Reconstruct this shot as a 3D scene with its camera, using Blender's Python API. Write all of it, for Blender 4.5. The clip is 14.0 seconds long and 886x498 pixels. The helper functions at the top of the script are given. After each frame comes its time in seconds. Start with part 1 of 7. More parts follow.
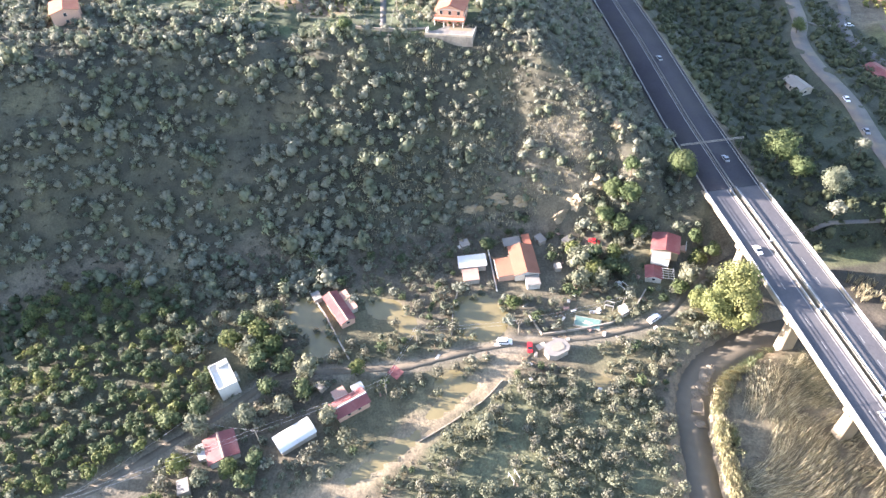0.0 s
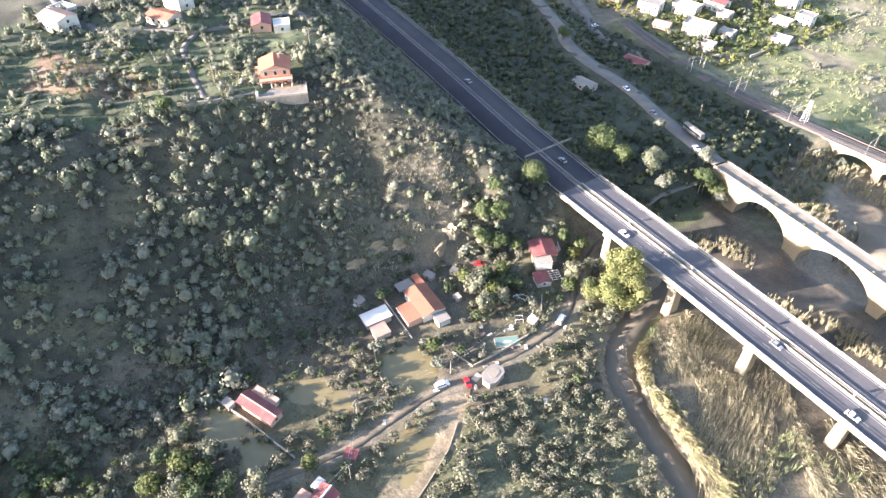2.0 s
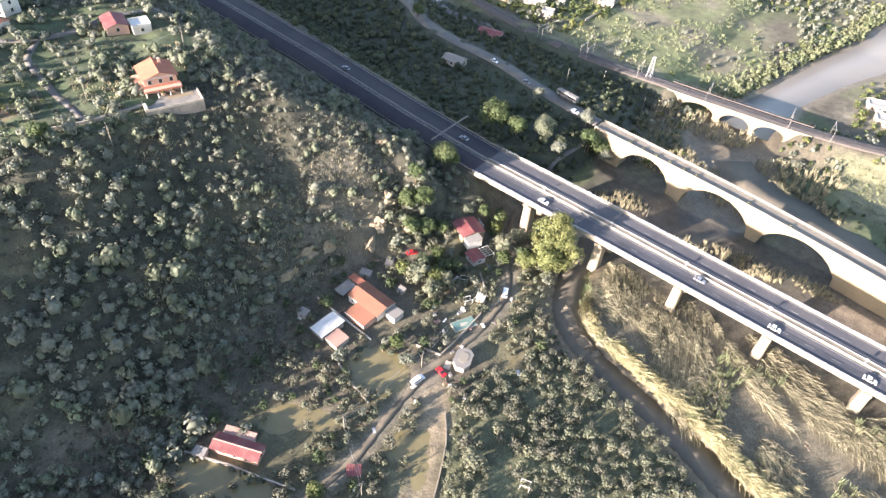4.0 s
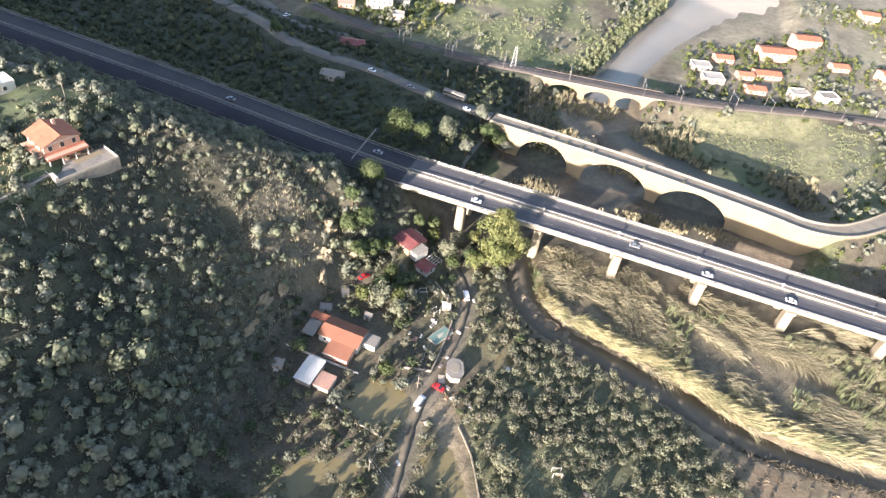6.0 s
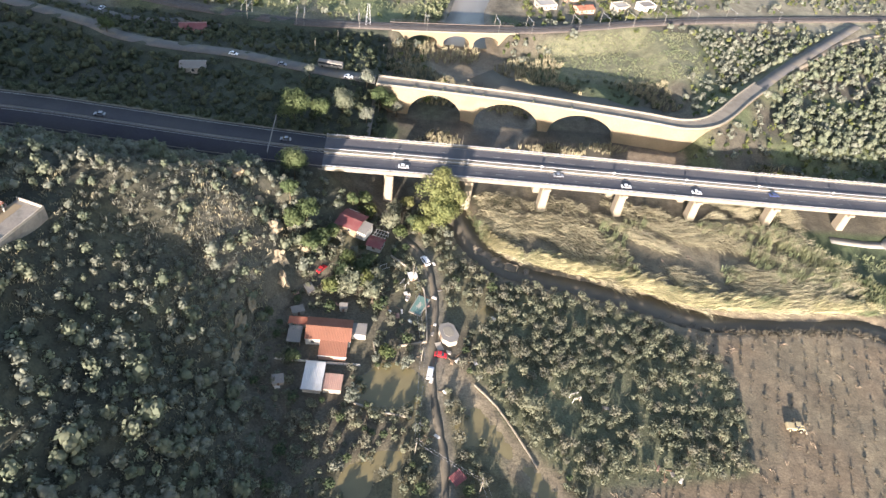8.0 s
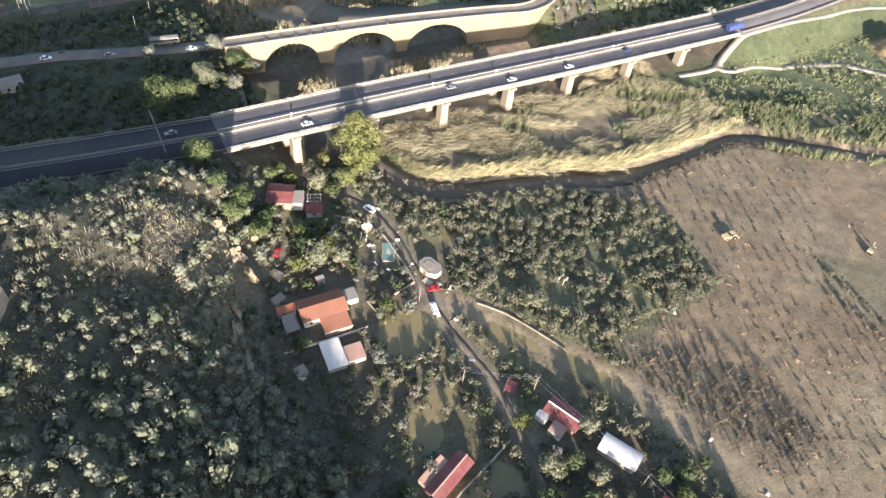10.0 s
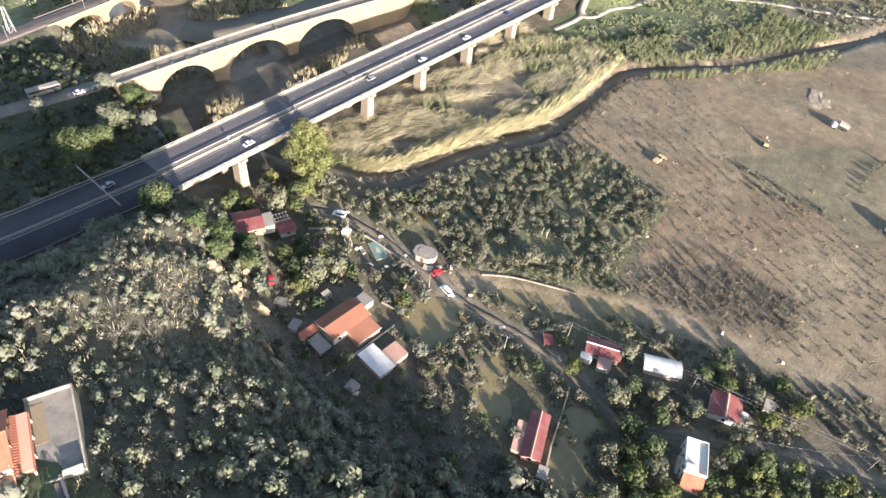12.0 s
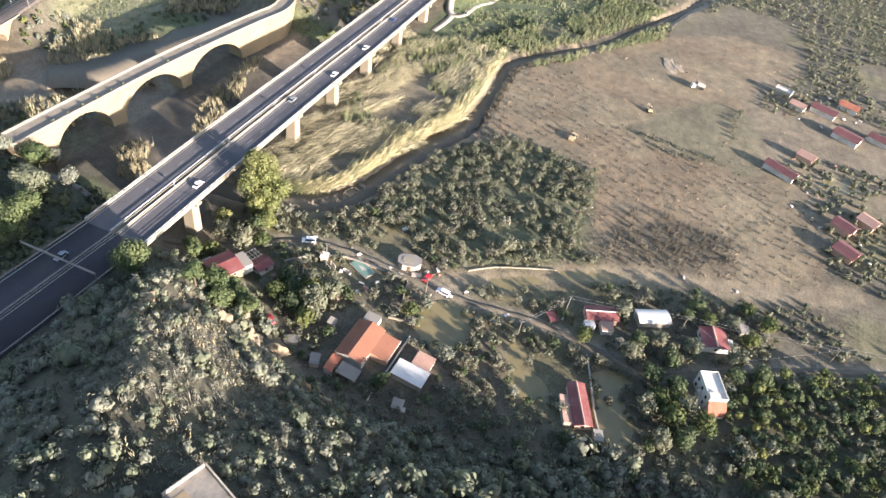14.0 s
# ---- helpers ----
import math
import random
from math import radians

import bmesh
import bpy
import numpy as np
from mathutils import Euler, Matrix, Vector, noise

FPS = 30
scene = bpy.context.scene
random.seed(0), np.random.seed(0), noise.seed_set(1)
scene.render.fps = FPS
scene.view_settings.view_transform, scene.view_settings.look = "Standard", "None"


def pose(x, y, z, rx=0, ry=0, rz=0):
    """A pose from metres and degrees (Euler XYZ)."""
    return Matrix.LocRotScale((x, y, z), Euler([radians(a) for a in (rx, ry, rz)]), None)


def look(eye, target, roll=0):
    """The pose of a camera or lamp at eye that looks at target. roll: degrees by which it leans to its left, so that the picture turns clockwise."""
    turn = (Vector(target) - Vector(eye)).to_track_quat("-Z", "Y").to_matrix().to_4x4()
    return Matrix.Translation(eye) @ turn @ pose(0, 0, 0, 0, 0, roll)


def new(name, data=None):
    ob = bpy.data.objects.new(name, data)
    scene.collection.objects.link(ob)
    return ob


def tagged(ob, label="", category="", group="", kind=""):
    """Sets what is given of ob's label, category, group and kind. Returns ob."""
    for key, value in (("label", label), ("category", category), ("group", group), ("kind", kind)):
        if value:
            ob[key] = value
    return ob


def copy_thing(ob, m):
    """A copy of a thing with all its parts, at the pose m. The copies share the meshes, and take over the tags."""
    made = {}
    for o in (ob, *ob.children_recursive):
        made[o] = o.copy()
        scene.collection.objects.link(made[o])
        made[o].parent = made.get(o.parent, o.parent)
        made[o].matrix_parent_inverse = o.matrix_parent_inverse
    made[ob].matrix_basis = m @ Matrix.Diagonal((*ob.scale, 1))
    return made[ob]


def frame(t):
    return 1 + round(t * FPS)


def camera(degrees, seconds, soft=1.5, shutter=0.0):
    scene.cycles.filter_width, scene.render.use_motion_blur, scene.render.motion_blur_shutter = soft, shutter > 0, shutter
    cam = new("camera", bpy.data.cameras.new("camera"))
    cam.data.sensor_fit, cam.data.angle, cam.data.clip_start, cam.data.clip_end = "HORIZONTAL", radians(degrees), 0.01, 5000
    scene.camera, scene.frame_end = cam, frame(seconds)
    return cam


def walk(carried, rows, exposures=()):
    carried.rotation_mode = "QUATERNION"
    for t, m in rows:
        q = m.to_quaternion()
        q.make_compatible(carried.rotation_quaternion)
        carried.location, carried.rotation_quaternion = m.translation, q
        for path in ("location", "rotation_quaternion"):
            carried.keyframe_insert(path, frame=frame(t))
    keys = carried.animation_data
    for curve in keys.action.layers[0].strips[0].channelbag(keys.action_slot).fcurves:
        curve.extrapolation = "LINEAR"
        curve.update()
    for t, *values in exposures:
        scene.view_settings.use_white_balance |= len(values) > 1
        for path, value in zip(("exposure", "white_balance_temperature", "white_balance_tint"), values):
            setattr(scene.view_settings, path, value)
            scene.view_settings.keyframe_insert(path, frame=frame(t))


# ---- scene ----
cam = camera(66.89, 14.0, soft=1.45)
PATH = [
    (0.0, 131.54, -42.37, 180.09, 45.733, 2.116, 81.117),
    (0.5, 126.87, -52.53, 181.21, 45.187, 2.441, 76.422),
    (1.0, 121.52, -62.41, 182.28, 46.406, 1.297, 69.324),
    (1.5, 115.27, -72.10, 183.17, 47.481, 0.236, 62.231),
    (2.0, 108.29, -81.67, 183.96, 47.721, -0.210, 56.454),
    (2.5, 100.69, -90.56, 184.51, 47.692, -0.434, 51.186),
    (3.0, 92.04, -98.71, 184.87, 46.869, -1.759, 46.479),
    (5.5, 37.91, -129.56, 183.92, 47.700, -6.308, 24.406),
    (6.0, 25.89, -133.51, 183.42, 48.015, -6.401, 18.836),
    (6.5, 13.54, -136.21, 182.92, 47.685, -6.372, 13.414),
    (7.0, 0.52, -137.86, 182.48, 47.307, -6.514, 8.074),
    (7.5, -12.68, -138.39, 181.90, 46.998, -6.804, 3.124),
    (8.0, -26.39, -137.94, 181.30, 46.472, -6.752, -2.472),
    (8.5, -39.78, -136.32, 180.62, 45.710, -7.132, -8.573),
    (9.0, -53.35, -133.19, 180.02, 44.071, -6.141, -15.570),
    (11.5, -114.84, -100.60, 175.00, 43.878, -4.574, -44.143),
    (12.0, -125.22, -91.36, 173.84, 43.756, -4.973, -48.984),
    (12.5, -134.30, -80.94, 172.67, 44.226, -5.823, -53.540),
    (13.0, -142.95, -69.60, 171.57, 44.583, -7.269, -58.067),
    (13.5, -150.43, -57.61, 170.36, 44.930, -7.998, -62.861),
    (14.0, -157.70, -44.59, 168.96, 46.443, -7.732, -67.988),
]
walk(cam, [(t, pose(x, y, z, a, b, c)) for t, x, y, z, a, b, c in PATH],
     [(0, 3.2, 6230, 22), (2.5, 2.84, 6300, 21), (5.5, 2.32, 6340, 18), (9, 2.0, 6450, 17), (14, 2.2, 6450, 17)])

# ---- light ----
SUN_EL, SUN_AZ = 13.0, 198.0
wd = bpy.data.worlds.new("world")
scene.world = wd
wd.use_nodes = True
sky = wd.node_tree.nodes.new("ShaderNodeTexSky")
sky.sky_type, sky.sun_disc = "NISHITA", False
sky.sun_elevation, sky.sun_rotation = radians(SUN_EL), radians(SUN_AZ)
wd.node_tree.links.new(sky.outputs[0], wd.node_tree.nodes["Background"].inputs[0])
wd.node_tree.nodes["Background"].inputs[1].default_value = 0.10
sun = new("sun", bpy.data.lights.new("sun", "SUN"))
sun.data.energy, sun.data.angle, sun.data.color = 5.0, radians(0.5), (1.0, 0.89, 0.77)
az, el = radians(SUN_AZ), radians(SUN_EL)
sun.matrix_world = look(Vector((math.sin(az) * math.cos(el), math.cos(az) * math.cos(el), math.sin(el))) * 500, (0, 0, 0))

# ---- materials ----
def mat(name, rgb, rough=0.8, scale=1.0, vary=0.35, bump=0.0, fine=None, metal=0.0, island=0.0, obj=0.0, stain=None, stain_amt=0.5, stain_scale=0.15):
    """Principled surface with noise at two scales, wear stains and variation by piece."""
    m = bpy.data.materials.new(name)
    m.use_nodes = True
    n, l = m.node_tree.nodes, m.node_tree.links
    b = n["Principled BSDF"]
    b.inputs["Roughness"].default_value, b.inputs["Metallic"].default_value = rough, metal
    b.inputs["Specular IOR Level"].default_value = 0.2 if rough > 0.75 else 0.5
    tc = n.new("ShaderNodeTexCoord")

    def noise_tex(sc, detail=6):
        t = n.new("ShaderNodeTexNoise")
        t.inputs["Scale"].default_value, t.inputs["Detail"].default_value = sc, detail
        l.new(tc.outputs["Object"], t.inputs["Vector"])
        return t.outputs["Fac"]

    def math_node(op, a, c):
        k = n.new("ShaderNodeMath")
        k.operation = op
        for s, v in zip(k.inputs, (a, c)):
            if isinstance(v, (int, float)):
                s.default_value = v
            else:
                l.new(v, s)
        return k.outputs[0]

    big, small = noise_tex(scale * 0.12), noise_tex(scale * (fine or 1.7))
    val = math_node("ADD", math_node("MULTIPLY", big, vary * 1.6), math_node("MULTIPLY", small, vary * 1.2))
    val = math_node("ADD", val, 1 - vary * 1.4)
    if island:
        gi = n.new("ShaderNodeNewGeometry")
        val = math_node("MULTIPLY", val, math_node("ADD", math_node("MULTIPLY", gi.outputs["Random Per Island"], island * 2), 1 - island))
    if obj:
        oi = n.new("ShaderNodeObjectInfo")
        val = math_node("MULTIPLY", val, math_node("ADD", math_node("MULTIPLY", oi.outputs["Random"], obj * 2), 1 - obj))
    mix = n.new("ShaderNodeMix")
    mix.data_type, mix.blend_type = "RGBA", "MULTIPLY"
    mix.inputs[0].default_value = 1.0
    mix.inputs[6].default_value = (*rgb, 1)
    l.new(val, mix.inputs[7])
    out = mix.outputs[2]
    if stain:
        st = n.new("ShaderNodeMix")
        st.data_type = "RGBA"
        ramp = n.new("ShaderNodeMapRange")
        ramp.inputs["From Min"].default_value, ramp.inputs["From Max"].default_value, ramp.inputs["To Max"].default_value = 0.46, 0.66, stain_amt
        l.new(noise_tex(stain_scale, 8), ramp.inputs["Value"])
        l.new(ramp.outputs[0], st.inputs[0])
        l.new(out, st.inputs[6])
        st.inputs[7].default_value = (*stain, 1)
        out = st.outputs[2]
    l.new(out, b.inputs["Base Color"])
    if bump:
        bp = n.new("ShaderNodeBump")
        bp.inputs["Strength"].default_value, bp.inputs["Distance"].default_value = 1.0, bump
        l.new(small, bp.inputs["Height"])
        l.new(bp.outputs[0], b.inputs["Normal"])
    return m


def leaf(name, dark, light, warm, trans=0.25):
    """Foliage: colour from dark to light leaf by leaf, warmer plant by plant, with some light through the leaves."""
    m = bpy.data.materials.new(name)
    m.use_nodes = True
    n, l = m.node_tree.nodes, m.node_tree.links
    b = n["Principled BSDF"]
    b.inputs["Roughness"].default_value, b.inputs["Specular IOR Level"].default_value = 0.8, 0.15
    gi, oi, tc = n.new("ShaderNodeNewGeometry"), n.new("ShaderNodeObjectInfo"), n.new("ShaderNodeTexCoord")
    a = n.new("ShaderNodeMix")
    a.data_type = "RGBA"
    a.inputs[6].default_value, a.inputs[7].default_value = (*dark, 1), (*light, 1)
    l.new(gi.outputs["Random Per Island"], a.inputs[0])
    c = n.new("ShaderNodeMix")
    c.data_type = "RGBA"
    c.inputs[7].default_value = (*warm, 1)
    t = n.new("ShaderNodeTexNoise")
    t.inputs["Scale"].default_value = 0.09
    l.new(gi.outputs["Position"], t.inputs["Vector"])
    r = n.new("ShaderNodeMapRange")
    r.inputs["From Min"].default_value, r.inputs["From Max"].default_value, r.inputs["To Max"].default_value = 0.42, 0.68, 0.75
    l.new(t.outputs["Fac"], r.inputs["Value"])
    l.new(r.outputs[0], c.inputs[0])
    l.new(a.outputs[2], c.inputs[6])
    l.new(c.outputs[2], b.inputs["Base Color"])
    tr = n.new("ShaderNodeBsdfTranslucent")
    l.new(c.outputs[2], tr.inputs["Color"])
    mx = n.new("ShaderNodeMixShader")
    mx.inputs[0].default_value = trans
    l.new(b.outputs[0], mx.inputs[1])
    l.new(tr.outputs[0], mx.inputs[2])
    l.new(mx.outputs[0], n["Material Output"].inputs["Surface"])
    return m


def soil_material():
    m = bpy.data.materials.new("soil")
    m.use_nodes = True
    n, l = m.node_tree.nodes, m.node_tree.links
    b = n["Principled BSDF"]
    at = n.new("ShaderNodeAttribute")
    at.attribute_name = "soil"
    wet = n.new("ShaderNodeAttribute")
    wet.attribute_name = "wet"
    tc = n.new("ShaderNodeTexCoord")
    last = at.outputs["Color"]
    for sc, lo, hi in ((0.035, 0.72, 1.3), (0.22, 0.66, 1.34), (1.3, 0.6, 1.4)):
        t = n.new("ShaderNodeTexNoise")
        t.inputs["Scale"].default_value, t.inputs["Detail"].default_value, t.inputs["Roughness"].default_value = sc, 7, 0.65
        l.new(tc.outputs["Object"], t.inputs["Vector"])
        r = n.new("ShaderNodeMapRange")
        r.inputs["From Min"].default_value, r.inputs["From Max"].default_value = 0.3, 0.7
        r.inputs["To Min"].default_value, r.inputs["To Max"].default_value = lo, hi
        l.new(t.outputs["Fac"], r.inputs["Value"])
        k = n.new("ShaderNodeMix")
        k.data_type, k.blend_type = "RGBA", "MULTIPLY"
        k.inputs[0].default_value = 1
        l.new(last, k.inputs[6])
        l.new(r.outputs[0], k.inputs[7])
        last = k.outputs[2]
    l.new(last, b.inputs["Base Color"])
    rr = n.new("ShaderNodeMapRange")
    rr.inputs["To Min"].default_value, rr.inputs["To Max"].default_value = 0.95, 0.6
    l.new(wet.outputs["Fac"], rr.inputs["Value"])
    l.new(rr.outputs[0], b.inputs["Roughness"])
    bp = n.new("ShaderNodeBump")
    bp.inputs["Strength"].default_value, bp.inputs["Distance"].default_value = 0.8, 0.25
    l.new(t.outputs["Fac"], bp.inputs["Height"])
    l.new(bp.outputs[0], b.inputs["Normal"])
    return m


SOIL = soil_material()
ASPH = mat("asphalt", (0.088, 0.086, 0.092), 0.85, 0.6, 0.4, stain=(0.12, 0.114, 0.11), stain_amt=0.5, stain_scale=0.09)
# darker copy of the asphalt: shade of the cutting put into its colour
SHADEASPH = mat("shade_toned_asphalt", (0.045, 0.044, 0.052), 0.95, 0.6, 0.4, stain=(0.06, 0.058, 0.056), stain_amt=0.5, stain_scale=0.09)
GRAVEL = mat("muddy_gravel", (0.25, 0.215, 0.165), 0.95, 2.5, 0.5, 0.05, stain=(0.18, 0.145, 0.095), stain_amt=0.7, stain_scale=0.4)
OLDROAD = mat("old_asphalt", (0.12, 0.115, 0.11), 0.85, 1.0, 0.4, stain=(0.2, 0.17, 0.12), stain_amt=0.6)
PAINT = mat("road_paint", (0.27, 0.27, 0.255), 0.7, 3.0, 0.35)
CONC = mat("concrete", (0.27, 0.23, 0.168), 0.85, 0.9, 0.3, 0.01, stain=(0.25, 0.22, 0.17), stain_amt=0.45, stain_scale=0.3)
PARAPET = mat("pale_parapet_concrete", (0.235, 0.212, 0.168), 0.8, 1.0, 0.3, 0.01, stain=(0.2, 0.178, 0.14), stain_amt=0.4, stain_scale=0.35)
STEEL = mat("galvanised_steel", (0.46, 0.465, 0.47), 0.45, 1.5, 0.25, metal=0.35)
DARKSTEEL = mat("dark_steel", (0.08, 0.08, 0.085), 0.5, 2.0, 0.3, metal=0.5)
CREAM = mat("cream_plaster", (0.245, 0.196, 0.128), 0.85, 0.7, 0.3, 0.01, stain=(0.19, 0.15, 0.095), stain_amt=0.45, stain_scale=0.12)
TILE = mat("terracotta_tiles", (0.32, 0.122, 0.078), 0.8, 2.0, 0.35, 0.02, stain=(0.33, 0.16, 0.09), stain_amt=0.6, stain_scale=0.5)
FARMTILE = mat("weathered_orange_tiles", (0.25, 0.114, 0.073), 0.85, 2.0, 0.35, 0.02, stain=(0.215, 0.105, 0.07), stain_amt=0.6, stain_scale=0.5)
REDSHEET = mat("red_roof_sheet", (0.17, 0.048, 0.046), 0.7, 1.4, 0.4, stain=(0.2, 0.095, 0.082), stain_amt=0.7, stain_scale=0.3)
MAROON = mat("maroon_roof_sheet", (0.125, 0.045, 0.045), 0.7, 1.4, 0.4, stain=(0.15, 0.08, 0.07), stain_amt=0.6, stain_scale=0.3)
PINK = mat("faded_pink_tiles", (0.34, 0.21, 0.165), 0.85, 1.8, 0.35, 0.02, stain=(0.3, 0.22, 0.17), stain_amt=0.6, stain_scale=0.5)
WHITESHEET = mat("white_roof_sheet", (0.52, 0.515, 0.49), 0.5, 1.0, 0.15, stain=(0.4, 0.385, 0.35), stain_amt=0.6, stain_scale=0.3)
TERRACE = mat("stained_terrace_concrete", (0.235, 0.215, 0.185), 0.9, 0.8, 0.45, 0.01, stain=(0.12, 0.115, 0.105), stain_amt=0.75, stain_scale=0.3)
PALEROOF = mat("pale_cement_roof", (0.36, 0.345, 0.31), 0.85, 1.2, 0.35, stain=(0.27, 0.25, 0.21), stain_amt=0.6, stain_scale=0.3)
GREYSHEET = mat("grey_fibre_cement", (0.215, 0.2, 0.178), 0.9, 1.6, 0.35, 0.02, stain=(0.22, 0.2, 0.17), stain_amt=0.6, stain_scale=0.4)
WALL_W = mat("white_render", (0.56, 0.535, 0.48), 0.9, 1.0, 0.25, 0.01, stain=(0.33, 0.275, 0.2), stain_amt=0.6, stain_scale=0.25)
WALL_P = mat("peach_render", (0.52, 0.32, 0.235), 0.9, 1.0, 0.25, 0.01, stain=(0.45, 0.3, 0.2), stain_amt=0.4, stain_scale=0.25)
WALL_G = mat("bare_block_wall", (0.38, 0.34, 0.28), 0.95, 1.5, 0.35, 0.02, stain=(0.24, 0.2, 0.15), stain_amt=0.5, stain_scale=0.4)
WOOD = mat("weathered_wood", (0.20, 0.14, 0.09), 0.85, 3.0, 0.4)
GLASS = mat("window_glass", (0.03, 0.035, 0.04), 0.12, 1.0, 0.1)
DOOR = mat("brown_door", (0.13, 0.08, 0.05), 0.6, 2.0, 0.3)
CARRED = mat("red_car_paint", (0.45, 0.025, 0.03), 0.3, 2.0, 0.1)
CARWHITE = mat("white_car_paint", (0.75, 0.75, 0.75), 0.3, 2.0, 0.08)
CARGREY = mat("grey_car_paint", (0.22, 0.23, 0.25), 0.3, 2.0, 0.1)
CARBLUE = mat("blue_car_paint", (0.045, 0.065, 0.17), 0.3, 2.0, 0.1)
YELLOW = mat("yellow_machine_paint", (0.4, 0.33, 0.19), 0.5, 2.0, 0.25)
RUBBER = mat("rubber", (0.02, 0.02, 0.022), 0.85, 2.0, 0.2)
TARP = mat("teal_tarpaulin", (0.12, 0.2, 0.165), 0.5, 1.0, 0.3)
BARK = mat("bark", (0.12, 0.09, 0.06), 0.95, 4.0, 0.4)
ROCK = mat("tan_rock", (0.25, 0.205, 0.14), 0.95, 1.0, 0.45, 0.1, stain=(0.22, 0.17, 0.1), stain_amt=0.7, stain_scale=0.35)
STONEWALL = mat("dry_stone", (0.33, 0.29, 0.23), 0.95, 2.5, 0.45, 0.04)
DEBRIS = mat("mud_coated_debris", (0.22, 0.17, 0.12), 0.95, 3.0, 0.5, 0.03, island=0.4)
STUMP = mat("dark_muddy_stump", (0.088, 0.08, 0.06), 0.95, 3.0, 0.4, island=0.4)
BALLAST = mat("rail_ballast", (0.115, 0.098, 0.086), 0.95, 3.0, 0.45, 0.03)
PALEROAD = mat("pale_concrete_road", (0.27, 0.25, 0.215), 0.9, 1.0, 0.35, stain=(0.2, 0.18, 0.14), stain_amt=0.6, stain_scale=0.2)
DUSTROAD = mat("dusty_pale_asphalt", (0.225, 0.2, 0.16), 0.9, 1.0, 0.4, stain=(0.16, 0.14, 0.11), stain_amt=0.6, stain_scale=0.2)
LANE = mat("muddy_lane", (0.13, 0.113, 0.085), 0.9, 1.0, 0.45, 0.02, stain=(0.16, 0.135, 0.095), stain_amt=0.6)
RUBBLE = mat("mud_coated_rubble", (0.185, 0.155, 0.115), 0.95, 1.5, 0.45, 0.03, stain=(0.13, 0.108, 0.078), stain_amt=0.7, stain_scale=0.5)
MUDWALL = mat("mud_stained_render", (0.30, 0.26, 0.20), 0.95, 1.5, 0.4, 0.02, stain=(0.18, 0.145, 0.095), stain_amt=0.7, stain_scale=0.5)
WATER = mat("silty_water", (0.138, 0.12, 0.09), 0.8, 0.5, 0.25, 0.02, fine=0.8)
POND = mat("muddy_pool_water", (0.18, 0.15, 0.074), 0.14, 0.6, 0.25, 0.01, fine=0.6)
SEA = mat("grey_river_water", (0.19, 0.18, 0.16), 0.5, 0.2, 0.06, 0.03, fine=0.5)
REED = mat("dry_reeds", (0.335, 0.308, 0.175), 0.8, 0.25, 0.5, island=0.45)
REEDDULL = mat("dull_weathered_reeds", (0.27, 0.243, 0.155), 0.85, 1.0, 0.3, island=0.4)
REEDFLAT = mat("flattened_muddy_reeds", (0.33, 0.302, 0.2), 0.95, 0.12, 0.5, island=0.45)
REEDGREEN = leaf("green_reeds", (0.12, 0.145, 0.078), (0.22, 0.248, 0.135), (0.26, 0.255, 0.15))
L_SHRUB = leaf("grey_green_leaves", (0.108, 0.12, 0.09), (0.212, 0.226, 0.178), (0.21, 0.21, 0.158))
# dark leaves, toned down further to hold the shade they stand in
L_WOOD = leaf("shade_toned_wood_leaves", (0.042, 0.052, 0.033), (0.1, 0.118, 0.07), (0.11, 0.118, 0.066))
L_HILL = leaf("hill_tree_leaves", (0.09, 0.108, 0.072), (0.168, 0.19, 0.13), (0.185, 0.194, 0.13))
L_UNDER = leaf("low_scrub_leaves", (0.05, 0.054, 0.04), (0.12, 0.122, 0.092), (0.132, 0.124, 0.092))
L_DRY = leaf("dry_scrub_leaves", (0.09, 0.09, 0.064), (0.17, 0.165, 0.118), (0.178, 0.165, 0.116))
L_THICKET = leaf("bare_twig_thicket", (0.105, 0.11, 0.088), (0.235, 0.235, 0.192), (0.2, 0.196, 0.155))
L_CITRUS = leaf("citrus_leaves", (0.05, 0.07, 0.03), (0.105, 0.13, 0.052), (0.17, 0.172, 0.058))
L_GROVE = leaf("deep_green_grove_leaves", (0.04, 0.06, 0.032), (0.088, 0.115, 0.058), (0.105, 0.125, 0.06))
L_OLIVE = leaf("dark_olive_leaves", (0.075, 0.086, 0.056), (0.19, 0.202, 0.14), (0.18, 0.178, 0.118))
L_WOODY = leaf("mud_dusted_leaves", (0.07, 0.074, 0.053), (0.185, 0.185, 0.137), (0.158, 0.15, 0.11))
L_POPLAR = leaf("yellow_green_leaves", (0.095, 0.115, 0.045), (0.205, 0.222, 0.088), (0.22, 0.218, 0.09), 0.3)
L_PINE = leaf("pine_needles", (0.052, 0.076, 0.034), (0.105, 0.138, 0.062), (0.13, 0.15, 0.068))
L_CACTUS = leaf("cactus_pads", (0.12, 0.145, 0.09), (0.23, 0.255, 0.16), (0.25, 0.25, 0.14), 0.05)

